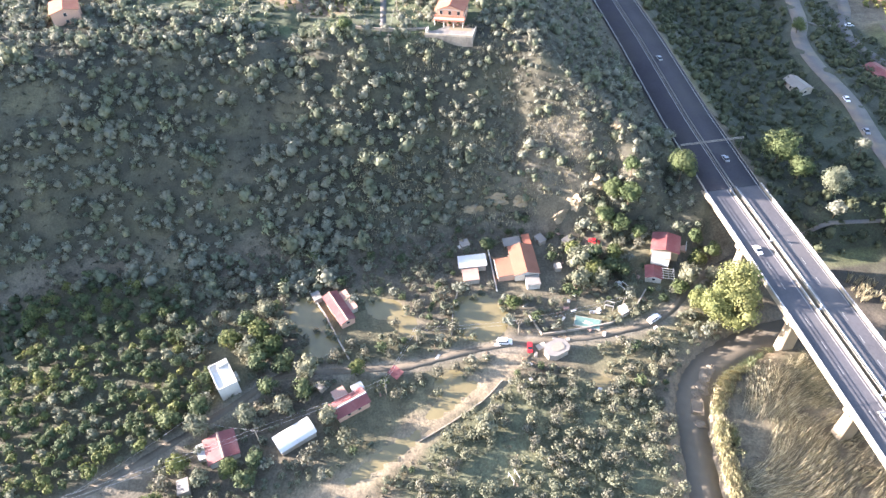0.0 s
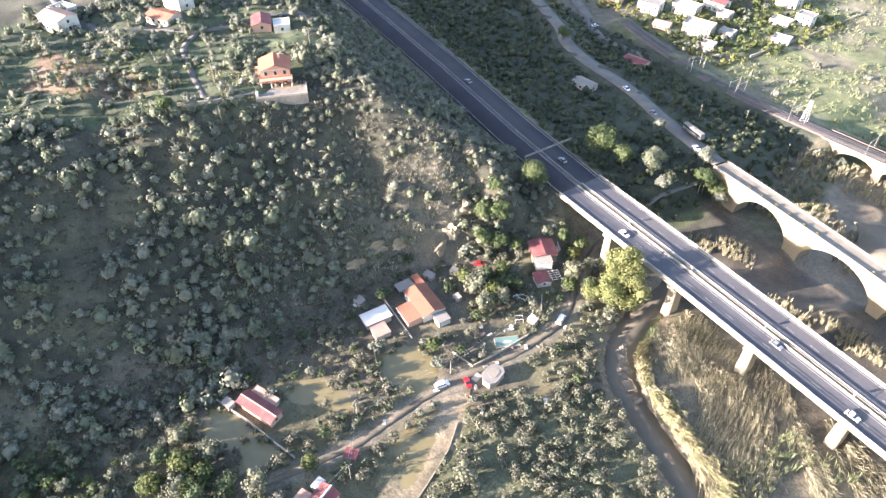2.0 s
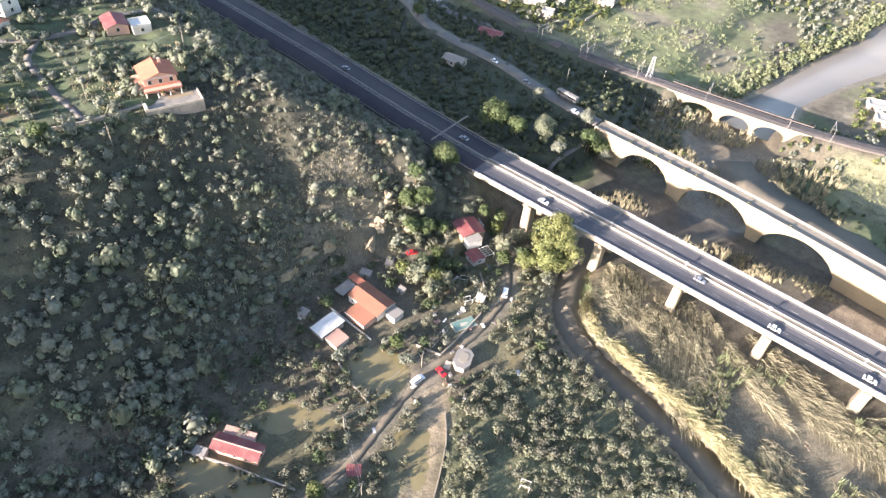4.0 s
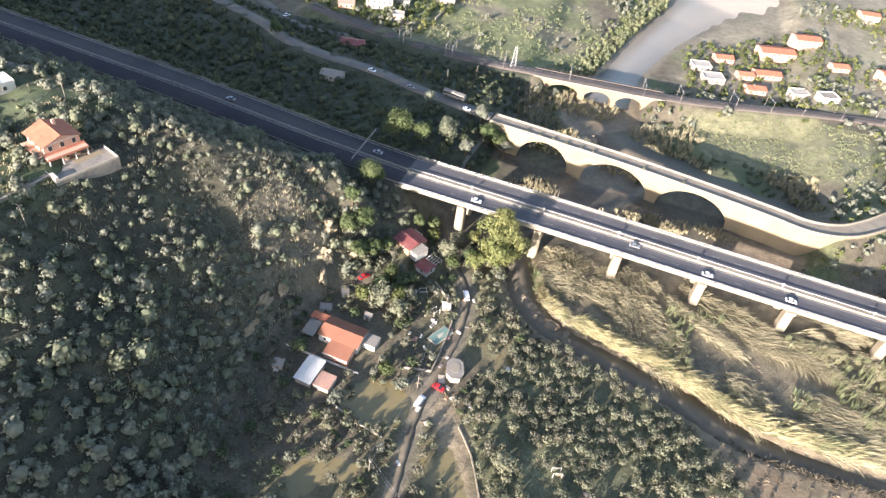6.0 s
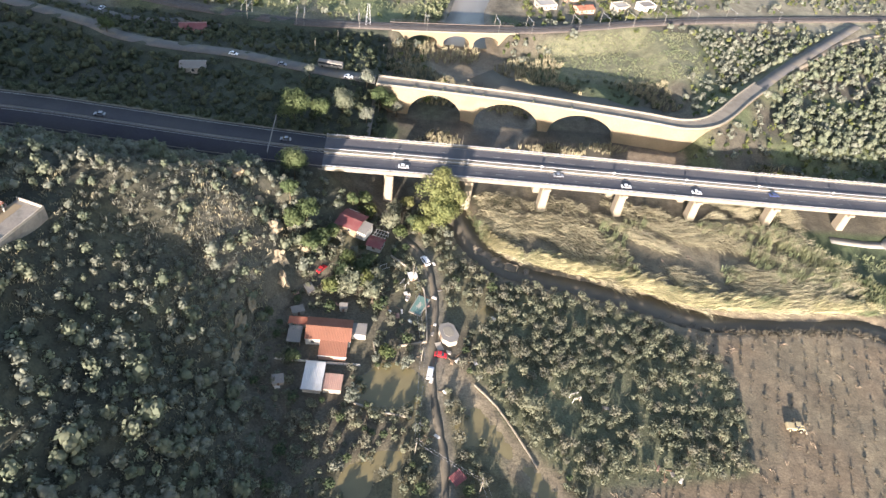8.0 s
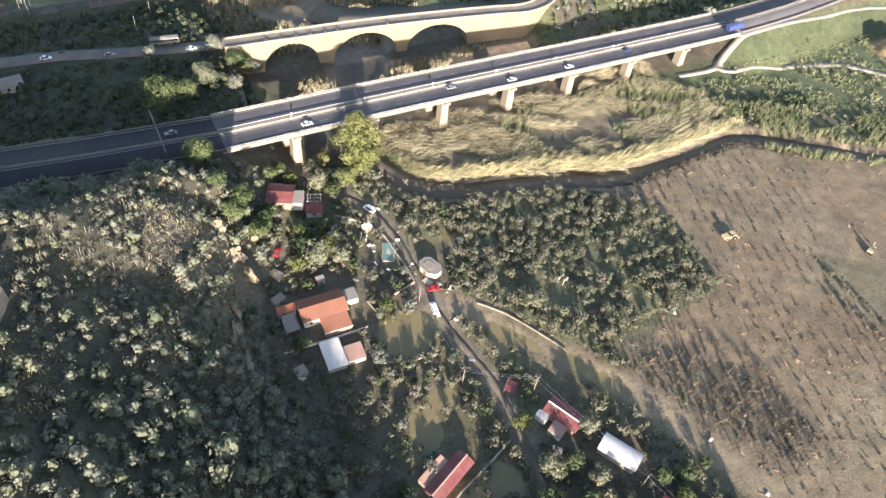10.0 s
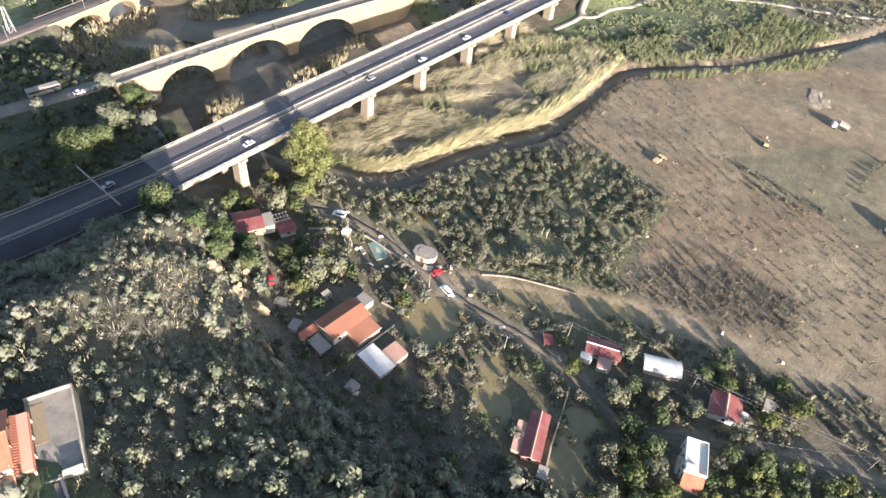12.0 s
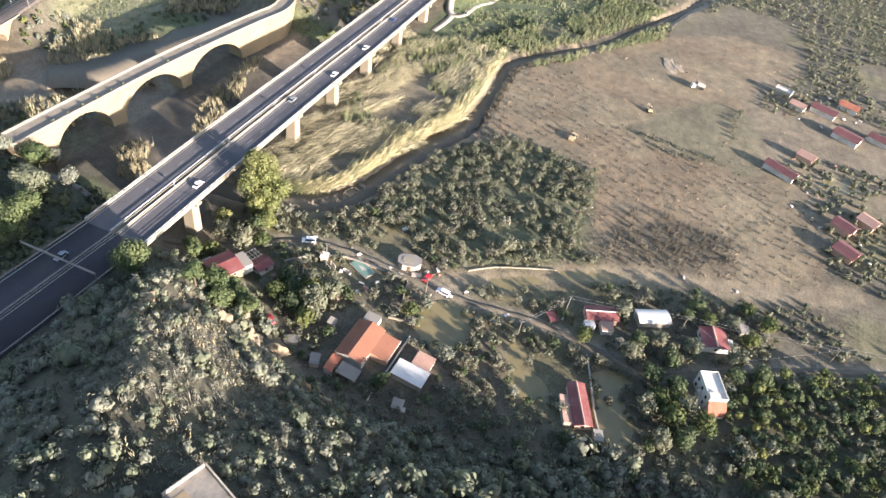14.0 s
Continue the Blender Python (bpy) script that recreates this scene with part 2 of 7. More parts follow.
# ---- shapes ----
class Shape:
    """Collects vertices and faces of one mesh."""

    def __init__(self):
        self.v, self.f = [], []

    def add(self, verts, faces):
        k = len(self.v)
        self.v += [tuple(map(float, p)) for p in verts]
        self.f += [tuple(i + k for i in q) for q in faces]
        return self

    def box(self, x, y, z, sx, sy, sz, rz=0.0, taper=1.0):
        """Box whose base centre is (x, y, z); taper scales its top."""
        c, s = math.cos(radians(rz)), math.sin(radians(rz))
        p = []
        for zz, k in ((0, 1), (sz, taper)):
            for a, b in ((-1, -1), (1, -1), (1, 1), (-1, 1)):
                u, w = a * sx / 2 * k, b * sy / 2 * k
                p.append((x + u * c - w * s, y + u * s + w * c, z + zz))
        return self.add(p, [(3, 2, 1, 0), (4, 5, 6, 7), (0, 1, 5, 4), (1, 2, 6, 5), (2, 3, 7, 6), (3, 0, 4, 7)])

    def prism(self, pts, axis_vec):
        """Extrudes a planar polygon of 3D points along a vector."""
        n = len(pts)
        q = [tuple(np.add(p, axis_vec)) for p in pts]
        return self.add(list(pts) + q, [tuple(range(n))[::-1], tuple(range(n, 2 * n))] + [(i, (i + 1) % n, n + (i + 1) % n, n + i) for i in range(n)])

    def tube(self, path, r, sides=6, r2=None):
        path = [Vector(p) for p in path]
        rings = []
        for i, p in enumerate(path):
            d = (path[min(i + 1, len(path) - 1)] - path[max(i - 1, 0)]).normalized()
            a = d.orthogonal().normalized()
            b = d.cross(a)
            rad = r if r2 is None else r + (r2 - r) * i / (len(path) - 1)
            rings.append([tuple(p + (a * math.cos(t) + b * math.sin(t)) * rad) for t in [2 * math.pi * k / sides for k in range(sides)]])
        f = [(i * sides + k, i * sides + (k + 1) % sides, (i + 1) * sides + (k + 1) % sides, (i + 1) * sides + k) for i in range(len(path) - 1) for k in range(sides)]
        f += [tuple(range(sides))[::-1], tuple(range((len(path) - 1) * sides, len(path) * sides))]
        return self.add([p for ring in rings for p in ring], f)

    def sheet(self, a, b, c, d, waves=0, depth=0.0, thick=0.08):
        """A sloping sheet a-b (eave) to d-c (ridge), corrugated by ribs that run up the slope."""
        a, b, c, d = map(Vector, (a, b, c, d))
        nrm = (b - a).cross(d - a).normalized()
        cols = max(waves * 2, 1)
        top, low = [], []
        for i in range(cols + 1):
            t = i / cols
            off = nrm * (depth if i % 2 else 0)
            for p in (a.lerp(b, t), d.lerp(c, t)):
                top.append(tuple(p + off))
                low.append(tuple(p + off - nrm * thick))
        n = len(top)
        f = []
        for i in range(cols):
            q = (2 * i, 2 * i + 2, 2 * i + 3, 2 * i + 1)
            f += [q, tuple(n + k for k in q[::-1]), (q[0], n + q[0], n + q[1], q[1]), (q[3], q[2], n + q[2], n + q[3])]
        f += [(0, 1, n + 1, n), (2 * cols + 1, 2 * cols, n + 2 * cols, n + 2 * cols + 1)]
        return self.add(top + low, f)

    def mesh(self, name, material, smooth=False):
        me = bpy.data.meshes.new(name)
        me.from_pydata(self.v, [], self.f)
        me.materials.append(material)
        if smooth:
            me.polygons.foreach_set("use_smooth", [True] * len(me.polygons))
        me.update()
        return me


def part(name, shape, material, parent=None, label="", smooth=False):
    ob = new(name, shape.mesh(name, material, smooth) if isinstance(shape, Shape) else shape)
    if parent is not None:
        ob.parent = parent
    return tagged(ob, label)


def thing(name, label, category, x=0, y=0, z=0, rz=0, group="", kind=""):
    ob = new(name)
    ob.matrix_world = pose(x, y, z, 0, 0, rz)
    ob.empty_display_size = 0.5
    return tagged(ob, label, category, group, kind)


def raw_mesh(name, co, faces, material):
    """Mesh from numpy arrays of vertices and equal-sided faces."""
    me = bpy.data.meshes.new(name)
    k, n = faces.shape[1], len(faces)
    me.vertices.add(len(co))
    me.vertices.foreach_set("co", np.asarray(co, np.float32).ravel())
    me.loops.add(n * k)
    me.loops.foreach_set("vertex_index", faces.astype(np.int32).ravel())
    me.polygons.add(n)
    me.polygons.foreach_set("loop_start", np.arange(0, n * k, k, dtype=np.int32))
    me.update(calc_edges=True)
    me.materials.append(material)
    return me


def smoothstep(a, b, v):
    t = np.clip((v - a) / (b - a), 0, 1)
    return t * t * (3 - 2 * t)


def curve(pts, step=3.0):
    """A smooth line through plan points, as an array of x, y."""
    p = np.array(pts, float)
    p = np.vstack([2 * p[0] - p[1], p, 2 * p[-1] - p[-2]])
    out = []
    for i in range(1, len(p) - 2):
        n = max(int(np.linalg.norm(p[i + 1] - p[i]) / step), 1)
        for t in np.arange(n) / n:
            out.append(0.5 * (2 * p[i] + (p[i + 1] - p[i - 1]) * t + (2 * p[i - 1] - 5 * p[i] + 4 * p[i + 1] - p[i + 2]) * t * t + (3 * p[i] - p[i - 1] - 3 * p[i + 1] + p[i + 2]) * t ** 3))
    out.append(p[-2])
    return np.array(out)


def line_dist(x, y, line):
    """Distance from points to a line, and how far along it (0 to 1) the nearest place lies."""
    x, y = np.asarray(x, float), np.asarray(y, float)
    best, along = np.full(x.shape, 1e9), np.zeros(x.shape)
    seg = np.linalg.norm(np.diff(line, axis=0), axis=1)
    cum = np.concatenate([[0], np.cumsum(seg)])
    for i in range(len(line) - 1):
        a, d = line[i], line[i + 1] - line[i]
        t = np.clip(((x - a[0]) * d[0] + (y - a[1]) * d[1]) / (d @ d + 1e-9), 0, 1)
        r = np.hypot(x - a[0] - t * d[0], y - a[1] - t * d[1])
        m = r < best
        best, along = np.where(m, r, best), np.where(m, (cum[i] + t * seg[i]) / cum[-1], along)
    return best, along


def inside(x, y, poly):
    x, y = np.asarray(x, float), np.asarray(y, float)
    hit = np.zeros(x.shape, bool)
    for (ax, ay), (bx, by) in zip(poly, poly[1:] + poly[:1]):
        c = ((ay > y) != (by > y)) & (x < (bx - ax) * (y - ay) / (by - ay + 1e-12) + ax)
        hit ^= c
    return hit


def soft_inside(x, y, poly, edge=4.0):
    """1 inside the polygon, falling to 0 over a few metres outside."""
    d, _ = line_dist(x, y, np.array(poly + poly[:1], float))
    return np.where(inside(x, y, poly), 1.0, np.clip(1 - d / edge, 0, 1))


def field_noise(x, y, size, seed=0):
    """Smooth value noise between 0 and 1 over the plan."""
    g = np.random.RandomState(seed).rand(64, 64)
    u, v = np.asarray(x, float) / size + 1000.0, np.asarray(y, float) / size + 1000.0
    i, j = np.floor(u).astype(int), np.floor(v).astype(int)
    a, b = u - i, v - j
    a, b = a * a * (3 - 2 * a), b * b * (3 - 2 * b)
    q = lambda p, r: g[p % 64, r % 64]
    return (q(i, j) * (1 - a) + q(i + 1, j) * a) * (1 - b) + (q(i, j + 1) * (1 - a) + q(i + 1, j + 1) * a) * b

# ---- the lie of the land ----
FOOT_Y = [-900, -420, -330, -260, -205, -165, -130, -105, -85, -58, -44, -30, -16, 0, 14, 22, 30, 40, 56, 75]
FOOT_X = [0, -34, -44, -52, -58, -62, -61, -58, -55, -52, -53, -58, -60, -59, -57, -52, -46, -40, -43, -50]
STEEP_Y = [-240, -165, -135, -105, -60, -44, -30, -12, 0, 22, 40]
STEEP_K = [1.06, 1.03, 0.88, 0.74, 0.76, 0.83, 0.9, 0.98, 1.04, 1.08, 1.0]
PROF_U = [-6, 0, 10, 20, 30, 45, 58, 70, 140, 400, 3000]
PROF_Z = [0, 1.0, 7, 17, 28, 42, 52, 54.5, 56, 62, 110]
RIVER = curve([(6, 96), (8, 82), (13, 66), (20, 52), (33, 43), (55, 37), (78, 31), (100, 23), (122, 22), (146, 23), (168, 23), (186, 13), (203, 1), (240, -22), (330, -60), (520, -120)])
NORTH_BED = curve([(6, 96), (22, 120), (40, 160), (26, 200), (22, 232), (29, 275), (42, 328), (60, 380), (80, 432), (130, 520), (300, 760), (700, 1400)])
BED_Y = [96, 120, 160, 200, 232, 275, 328, 380, 430, 480, 560, 900]
BED_W = [4, 9, 14, 18, 15, 10, 12, 16, 23, 50, 90, 160]
RAIL = curve([(-168, 238), (-136, 230), (-104, 225), (-72, 222), (-20, 227), (54, 237), (100, 250), (140, 264), (214, 284), (420, 330), (900, 440)], 6)
OLD_ROAD = curve([(-420, 240), (-260, 215), (-178, 190), (-153, 177), (-128, 171), (-95, 168), (-66, 161), (-30, 154.5), (0, 152), (50, 147.5), (105, 139.5), (124, 136.5), (139, 140.5), (152, 151), (166, 166), (184, 184), (215, 214), (300, 290)])
TRACK = curve([(-29, 88), (-18, 66), (-8, 54), (-3, 44), (-1, 30), (-1, 16), (-3, -4), (-2, -22), (0, -40), (-2, -62), (-4, -80), (3, -93), (12, -108), (24, -130), (38, -160), (70, -230)])
MUD_PATH = curve([(4, -8), (12, -18), (20, -32), (29, -46), (38, -62), (45, -80), (51, -100), (60, -124), (74, -150)])
CHANNEL = curve([(126, 160), (106, 164), (84, 170), (62, 176), (42, 182), (30, 194)])
BANK = np.array([(318.0, 44.0), (332, 24), (352, 0), (378, -18), (420, -40)])
FIELD = [(116, 19), (150, 18), (172, 12), (186, 0), (225, -25), (262, -54), (289, -89), (292, -124), (262, -128), (236, -108), (205, -98), (172, -106), (145, -116), (132, -132), (100, -137), (67, -133), (54, -102), (44, -66), (68, -46), (95, -40), (101, -19), (102, 0), (96, 12)]
ORCHARD = [(22, 30), (32, 36), (47, 32), (73, 25), (91, 11), (101, -2), (101, -19), (94, -40), (68, -43), (43, -44), (28, -34), (18, -20), (12, -6), (15, 12)]
REEDS = [(14, 70), (22, 55), (35, 48), (55, 42), (79, 36), (102, 28), (124, 27), (162, 29), (171, 31), (173, 44), (168, 60), (160, 77), (20, 77)]
CITRUS = [(-44, -122), (-24, -112), (-6, -106), (2, -110), (14, -124), (30, -152), (44, -185), (30, -215), (-30, -215), (-50, -180), (-56, -150)]
MEADOW = [(164, 76), (172, 62), (178, 50), (200, 40), (215, 26), (260, 0), (420, -10), (420, 84), (300, 80), (215, 76)]
GREEN_N = [(-95, 232), (-20, 236), (20, 250), (10, 300), (-10, 360), (-60, 420), (-150, 420), (-120, 300)]
BROWN_N = [(84, 200), (160, 196), (168, 255), (120, 252), (70, 228)]
PLATEAU_GARDEN = [(-130, -45), (-122, -12), (-140, 25), (-185, 30), (-220, -20), (-240, -95), (-240, -150), (-170, -142), (-163, -104), (-142, -80)]
POOLS = [(-16, -13, 8.5, 7.5, 8), (-27, -72, 8, 5, 20), (-13, -68, 4, 6, 30), (-26, -45, 6, 4, 70), (-17, -38, 4, 3, 20), (8, -28, 5, 3, 120), (15, -28, 9, 2.2, 123), (31, -51, 12, 2.4, 118), (152, -148, 9, 4, -69), (17, 20, 4, 2.5, 60)]


def road_z(x):
    return np.interp(x, [-400, -150, -45, 0, 60, 120, 200, 260, 500], [34, 24.5, 17.0, 16.5, 15.2, 13.6, 12.0, 11.5, 11])


def road_y(x):
    return 89 + 0.035 * np.clip(-90 - np.asarray(x, float), 0, 400) + 0.0006 * np.clip(np.asarray(x, float) - 200, 0, 500) ** 2


def ground_z(x, y):
    x, y = np.asarray(x, float), np.asarray(y, float)
    bump = (field_noise(x, y, 14, 1) - 0.5) * 2
    u = (np.interp(y, FOOT_Y, FOOT_X) - x) * np.interp(y, STEEP_Y, STEEP_K) + bump * 2.0
    hill = np.interp(u, PROF_U, PROF_Z)
    # rock step at the foot behind the farmhouse
    hill = hill + 5.0 * smoothstep(6, 11, u) * smoothstep(46, 24, u) * smoothstep(-24, -8, y) * smoothstep(30, 18, y)
    hill = np.maximum(hill + bump * np.clip(hill / 20, 0, 1) * 1.6, 0)
    zr, yr = road_z(x) - 0.35, road_y(x)
    ridge = np.interp(x, [-150, -100, -82, -64, -52, -43], [56, 51, 42, 29, 21, 3]) * np.exp(-((y - 56) / 15.0) ** 2)
    hill = np.maximum(hill, ridge * (x < -30))
    # valley floor north of the highway
    shelf = 12.5 * smoothstep(-18, -34, x) * (1 - 0.6 * smoothstep(175, 215, y))
    far = 7 * smoothstep(128, 146, x) * smoothstep(118, 140, y) + 3 * smoothstep(-60, -160, x) * smoothstep(210, 260, y)
    north = np.maximum(shelf, far)
    left = smoothstep(-27, -48, x)
    right = smoothstep(207, 224, x)
    emb = np.maximum(left, right)
    cut = np.minimum(np.maximum(hill, zr - np.maximum(0.6 * (yr - 12 - y), 0)), zr + 0.64 * np.maximum(yr - 12.5 - y, 0))
    slope_n = np.maximum(zr - 0.55 * np.maximum(y - yr - 12, 0), north)
    side = np.where(y < yr, cut, slope_n)
    base = np.where(y < yr, hill * smoothstep(92, 70, y), north * smoothstep(104, 122, y))
    z = base * (1 - emb) + side * emb
    # embankments of the old road and the railway
    d, a = line_dist(x, y, OLD_ROAD)
    on = smoothstep(-20, -32, x) + smoothstep(122, 140, x)
    z = np.where((d < 45) & (on > 0), np.maximum(z, (np.interp(x, [-30, 90, 130, 160, 186, 300], [14.3, 14.0, 13.3, 12.8, 11.6, 8.4]) - 0.5 * np.maximum(d - 4.5, 0)) * np.minimum(on, 1)), z)
    d, a = line_dist(x, y, RAIL)
    gap = smoothstep(-16, -9, x) * smoothstep(50, 43, x)
    z = np.where(d < 30, np.maximum(z, (7.6 - 0.55 * np.maximum(d - 5, 0)) * (1 - gap)), z)
    z = z + (field_noise(x, y, 5, 2) - 0.5) * (0.35 + 0.9 * smoothstep(5, 12, hill)) * (np.abs(y - yr) > 14)
    # cut earth bank east of the meadow
    d, a = line_dist(x, y, BANK)
    z = np.where(d < 24, np.maximum(z, 9 * smoothstep(13, 7, d)), z)
    # river beds
    d, a = line_dist(x, y, RIVER)
    w = 3.2 + 1.6 * np.sin(a * 37) + 0.8 * smoothstep(0.0, 0.12, a) * smoothstep(0.22, 0.12, a) * 3
    z = np.where(d < 30, z - 2.6 * smoothstep(w + 2.2, w - 0.8, d), z)
    d, a = line_dist(x, y, NORTH_BED)
    w = np.interp(y, BED_Y, BED_W)
    z = np.where(d < 180, z - 2.4 * smoothstep(w + 5, w - 3, d), z)
    # hollows of the flood pools
    for px, py, a, b, r in POOLS:
        c, s = math.cos(radians(r)), math.sin(radians(r))
        q = np.hypot(((x - px) * c + (y - py) * s) / a, (-(x - px) * s + (y - py) * c) / b)
        k = smoothstep(1.5, 1.0, q + 0.25 * (field_noise(x, y, 5, 45) - 0.5))
        z = z * (1 - k) - 0.5 * k
    return z


def soil_colour(x, y, z):
    """Colour of the soil, zone by zone, some zones darkened for shade, and how wet it is."""
    n1, n2 = field_noise(x, y, 26, 3), field_noise(x, y, 7, 4)
    col = np.zeros(x.shape + (3,))
    col[:] = (0.1, 0.087, 0.06)

    def lay(w, rgb):
        col[:] = col * (1 - w[..., None]) + np.array(rgb) * w[..., None]

    lay(smoothstep(0.45, 0.75, n1), (0.108, 0.099, 0.055))
    lay(smoothstep(2, 9, z) * (x < -20) * (y < 80), (0.05, 0.05, 0.034))
    lay(smoothstep(2, 9, z) * (x < -20) * (y < 80) * smoothstep(0.5, 0.72, n2), (0.07, 0.068, 0.042))
    lay(np.exp(-((x + 70) / 16) ** 2 - ((y - 26) / 24) ** 2) * (0.4 + 0.6 * n2), (0.12, 0.106, 0.08))
    lay(smoothstep(0.35, 0.8, n1) * (y > 105), (0.085, 0.10, 0.045))
    # hill's shade north-west of the motorway, put into the soil colour
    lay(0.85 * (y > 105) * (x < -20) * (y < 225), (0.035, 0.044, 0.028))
    lay(soft_inside(x, y, FIELD, 5), (0.152, 0.115, 0.071))
    lay(soft_inside(x, y, FIELD, 5) * smoothstep(0.55, 0.8, n1) * 0.7, (0.15, 0.126, 0.08))
    lay(soft_inside(x, y, FIELD, 5) * smoothstep(0.5, 0.8, field_noise(x, y, 9, 33)) * 0.55, (0.13, 0.108, 0.07))
    lay(soft_inside(x, y, FIELD, 5) * smoothstep(0.55, 0.85, field_noise(x, y, 18, 34)) * 0.6, (0.182, 0.15, 0.092))
    lay(soft_inside(x, y, [(40, -50), (65, -57), (81, -79), (82, -100), (68, -104), (50, -78)], 4) * 0.8, (0.115, 0.095, 0.062))
    lay(soft_inside(x, y, [(140, -48), (172, -62), (196, -88), (190, -104), (150, -118), (136, -104)], 6) * (0.4 + 0.5 * n2), (0.105, 0.1, 0.06))
    lay(soft_inside(x, y, ORCHARD, 3), (0.095, 0.1, 0.055))
    lay(soft_inside(x, y, REEDS, 4), (0.142, 0.122, 0.08))
    lay(soft_inside(x, y, CITRUS, 9), (0.075, 0.072, 0.042))
    lay(soft_inside(x, y, MEADOW, 4), (0.066, 0.084, 0.038))
    lay(soft_inside(x, y, GREEN_N, 8) * (0.6 + 0.4 * n2), (0.13, 0.145, 0.065))
    lay(soft_inside(x, y, GREEN_N, 8) * smoothstep(0.45, 0.7, field_noise(x, y, 17, 36)) * 0.8, (0.165, 0.145, 0.10))
    lay(soft_inside(x, y, [(100, -138), (132, -134), (148, -118), (205, -104), (244, -116), (246, -172), (150, -172)], 8) * (0.45 + 0.5 * n2), (0.165, 0.135, 0.092))
    lay(soft_inside(x, y, BROWN_N, 6), (0.14, 0.138, 0.08))
    lay(soft_inside(x, y, PLATEAU_GARDEN, 6) * (0.6 + 0.4 * smoothstep(0.3, 0.6, n2)), (0.056, 0.074, 0.032))
    lay(soft_inside(x, y, [(-178, -62), (-150, -45), (-150, -60), (-175, -85), (-200, -75)], 5) * 0.8, (0.2, 0.13, 0.08))
    lay(soft_inside(x, y, [(180, 362), (194, 430), (250, 436), (232, 374)], 8), (0.135, 0.165, 0.07))
    lay(smoothstep(262, 285, y) * smoothstep(50, 75, x) * (0.4 + 0.6 * n2), (0.21, 0.19, 0.135))
    lay(soft_inside(x, y, [(172, 45), (190, 20), (215, 0), (300, -30), (300, 0), (215, 40), (190, 62)], 5) * 0.7, (0.075, 0.085, 0.045))
    d, _ = line_dist(x, y, BANK)
    lay(smoothstep(19, 11, d) * (0.5 + 0.5 * n2), (0.42, 0.27, 0.14))
    d, _ = line_dist(x, y, MUD_PATH)
    lay(np.clip(1 - (d - 1.4 - 4.2 * n2) / 3, 0, 1), (0.185, 0.15, 0.098))
    d, _ = line_dist(x, y, TRACK)
    lay(np.clip(1 - (d - 2.2) / 2.5, 0, 1) * 0.8, (0.16, 0.14, 0.105))
    wet = np.zeros(x.shape)
    for line, w in ((RIVER, 7), (NORTH_BED, np.interp(y, BED_Y, BED_W) + 3)):
        d, _ = line_dist(x, y, line)
        k = np.clip(1 - (d - w) / 4, 0, 1) * (z < 1.0)
        lay(k, (0.15, 0.122, 0.08))
        wet = np.maximum(wet, k)
    # dark wet mud of the bed, deepened by the viaduct's shade in its colour
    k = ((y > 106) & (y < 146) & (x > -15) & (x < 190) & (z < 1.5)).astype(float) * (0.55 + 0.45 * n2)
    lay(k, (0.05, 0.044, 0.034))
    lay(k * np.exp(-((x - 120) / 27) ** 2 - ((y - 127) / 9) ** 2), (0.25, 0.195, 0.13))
    for px, py, a, b, r in POOLS:
        c, s = math.cos(radians(r)), math.sin(radians(r))
        u, v = (x - px) * c + (y - py) * s, -(x - px) * s + (y - py) * c
        k = np.clip(1.8 - np.hypot(u / a, v / b), 0, 1)
        lay(k * 0.6, (0.165, 0.135, 0.07))
        wet = np.maximum(wet, k)
    return col, np.maximum(wet, 0.35 * soft_inside(x, y, FIELD, 5))


def spaced(lo, hi, a, b, step):
    core = list(np.arange(a, b + 0.1, step))
    up, dn = [], []
    for out, sign, end in ((up, 1, hi), (dn, -1, lo)):
        s, v = step, core[-1] if sign > 0 else core[0]
        while (v - end) * sign < 0:
            s *= 1.18
            v += s * sign
            out.append(v)
    return np.array(dn[::-1] + core + up)


gx, gy = spaced(-3600, 3600, -240, 300, 2.0), spaced(-3600, 3600, -180, 300, 2.0)
GX, GY = np.meshgrid(gx, gy)
GZ = ground_z(GX, GY)
idx = np.arange(GX.size).reshape(GX.shape)
me = raw_mesh("ground", np.stack([GX, GY, GZ], -1).reshape(-1, 3), np.stack([idx[:-1, :-1], idx[:-1, 1:], idx[1:, 1:], idx[1:, :-1]], -1).reshape(-1, 4), SOIL)
me.polygons.foreach_set("use_smooth", [True] * len(me.polygons))
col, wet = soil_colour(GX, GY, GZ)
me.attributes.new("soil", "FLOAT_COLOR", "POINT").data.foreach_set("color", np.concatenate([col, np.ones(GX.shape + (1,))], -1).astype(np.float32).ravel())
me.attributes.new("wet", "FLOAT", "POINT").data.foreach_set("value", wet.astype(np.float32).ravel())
tagged(new("ground", me), "muddy flooded valley floor below a scrubby hillside", "ground", kind="structure")


def gz(x, y):
    return float(ground_z(np.array([x]), np.array([y]))[0])


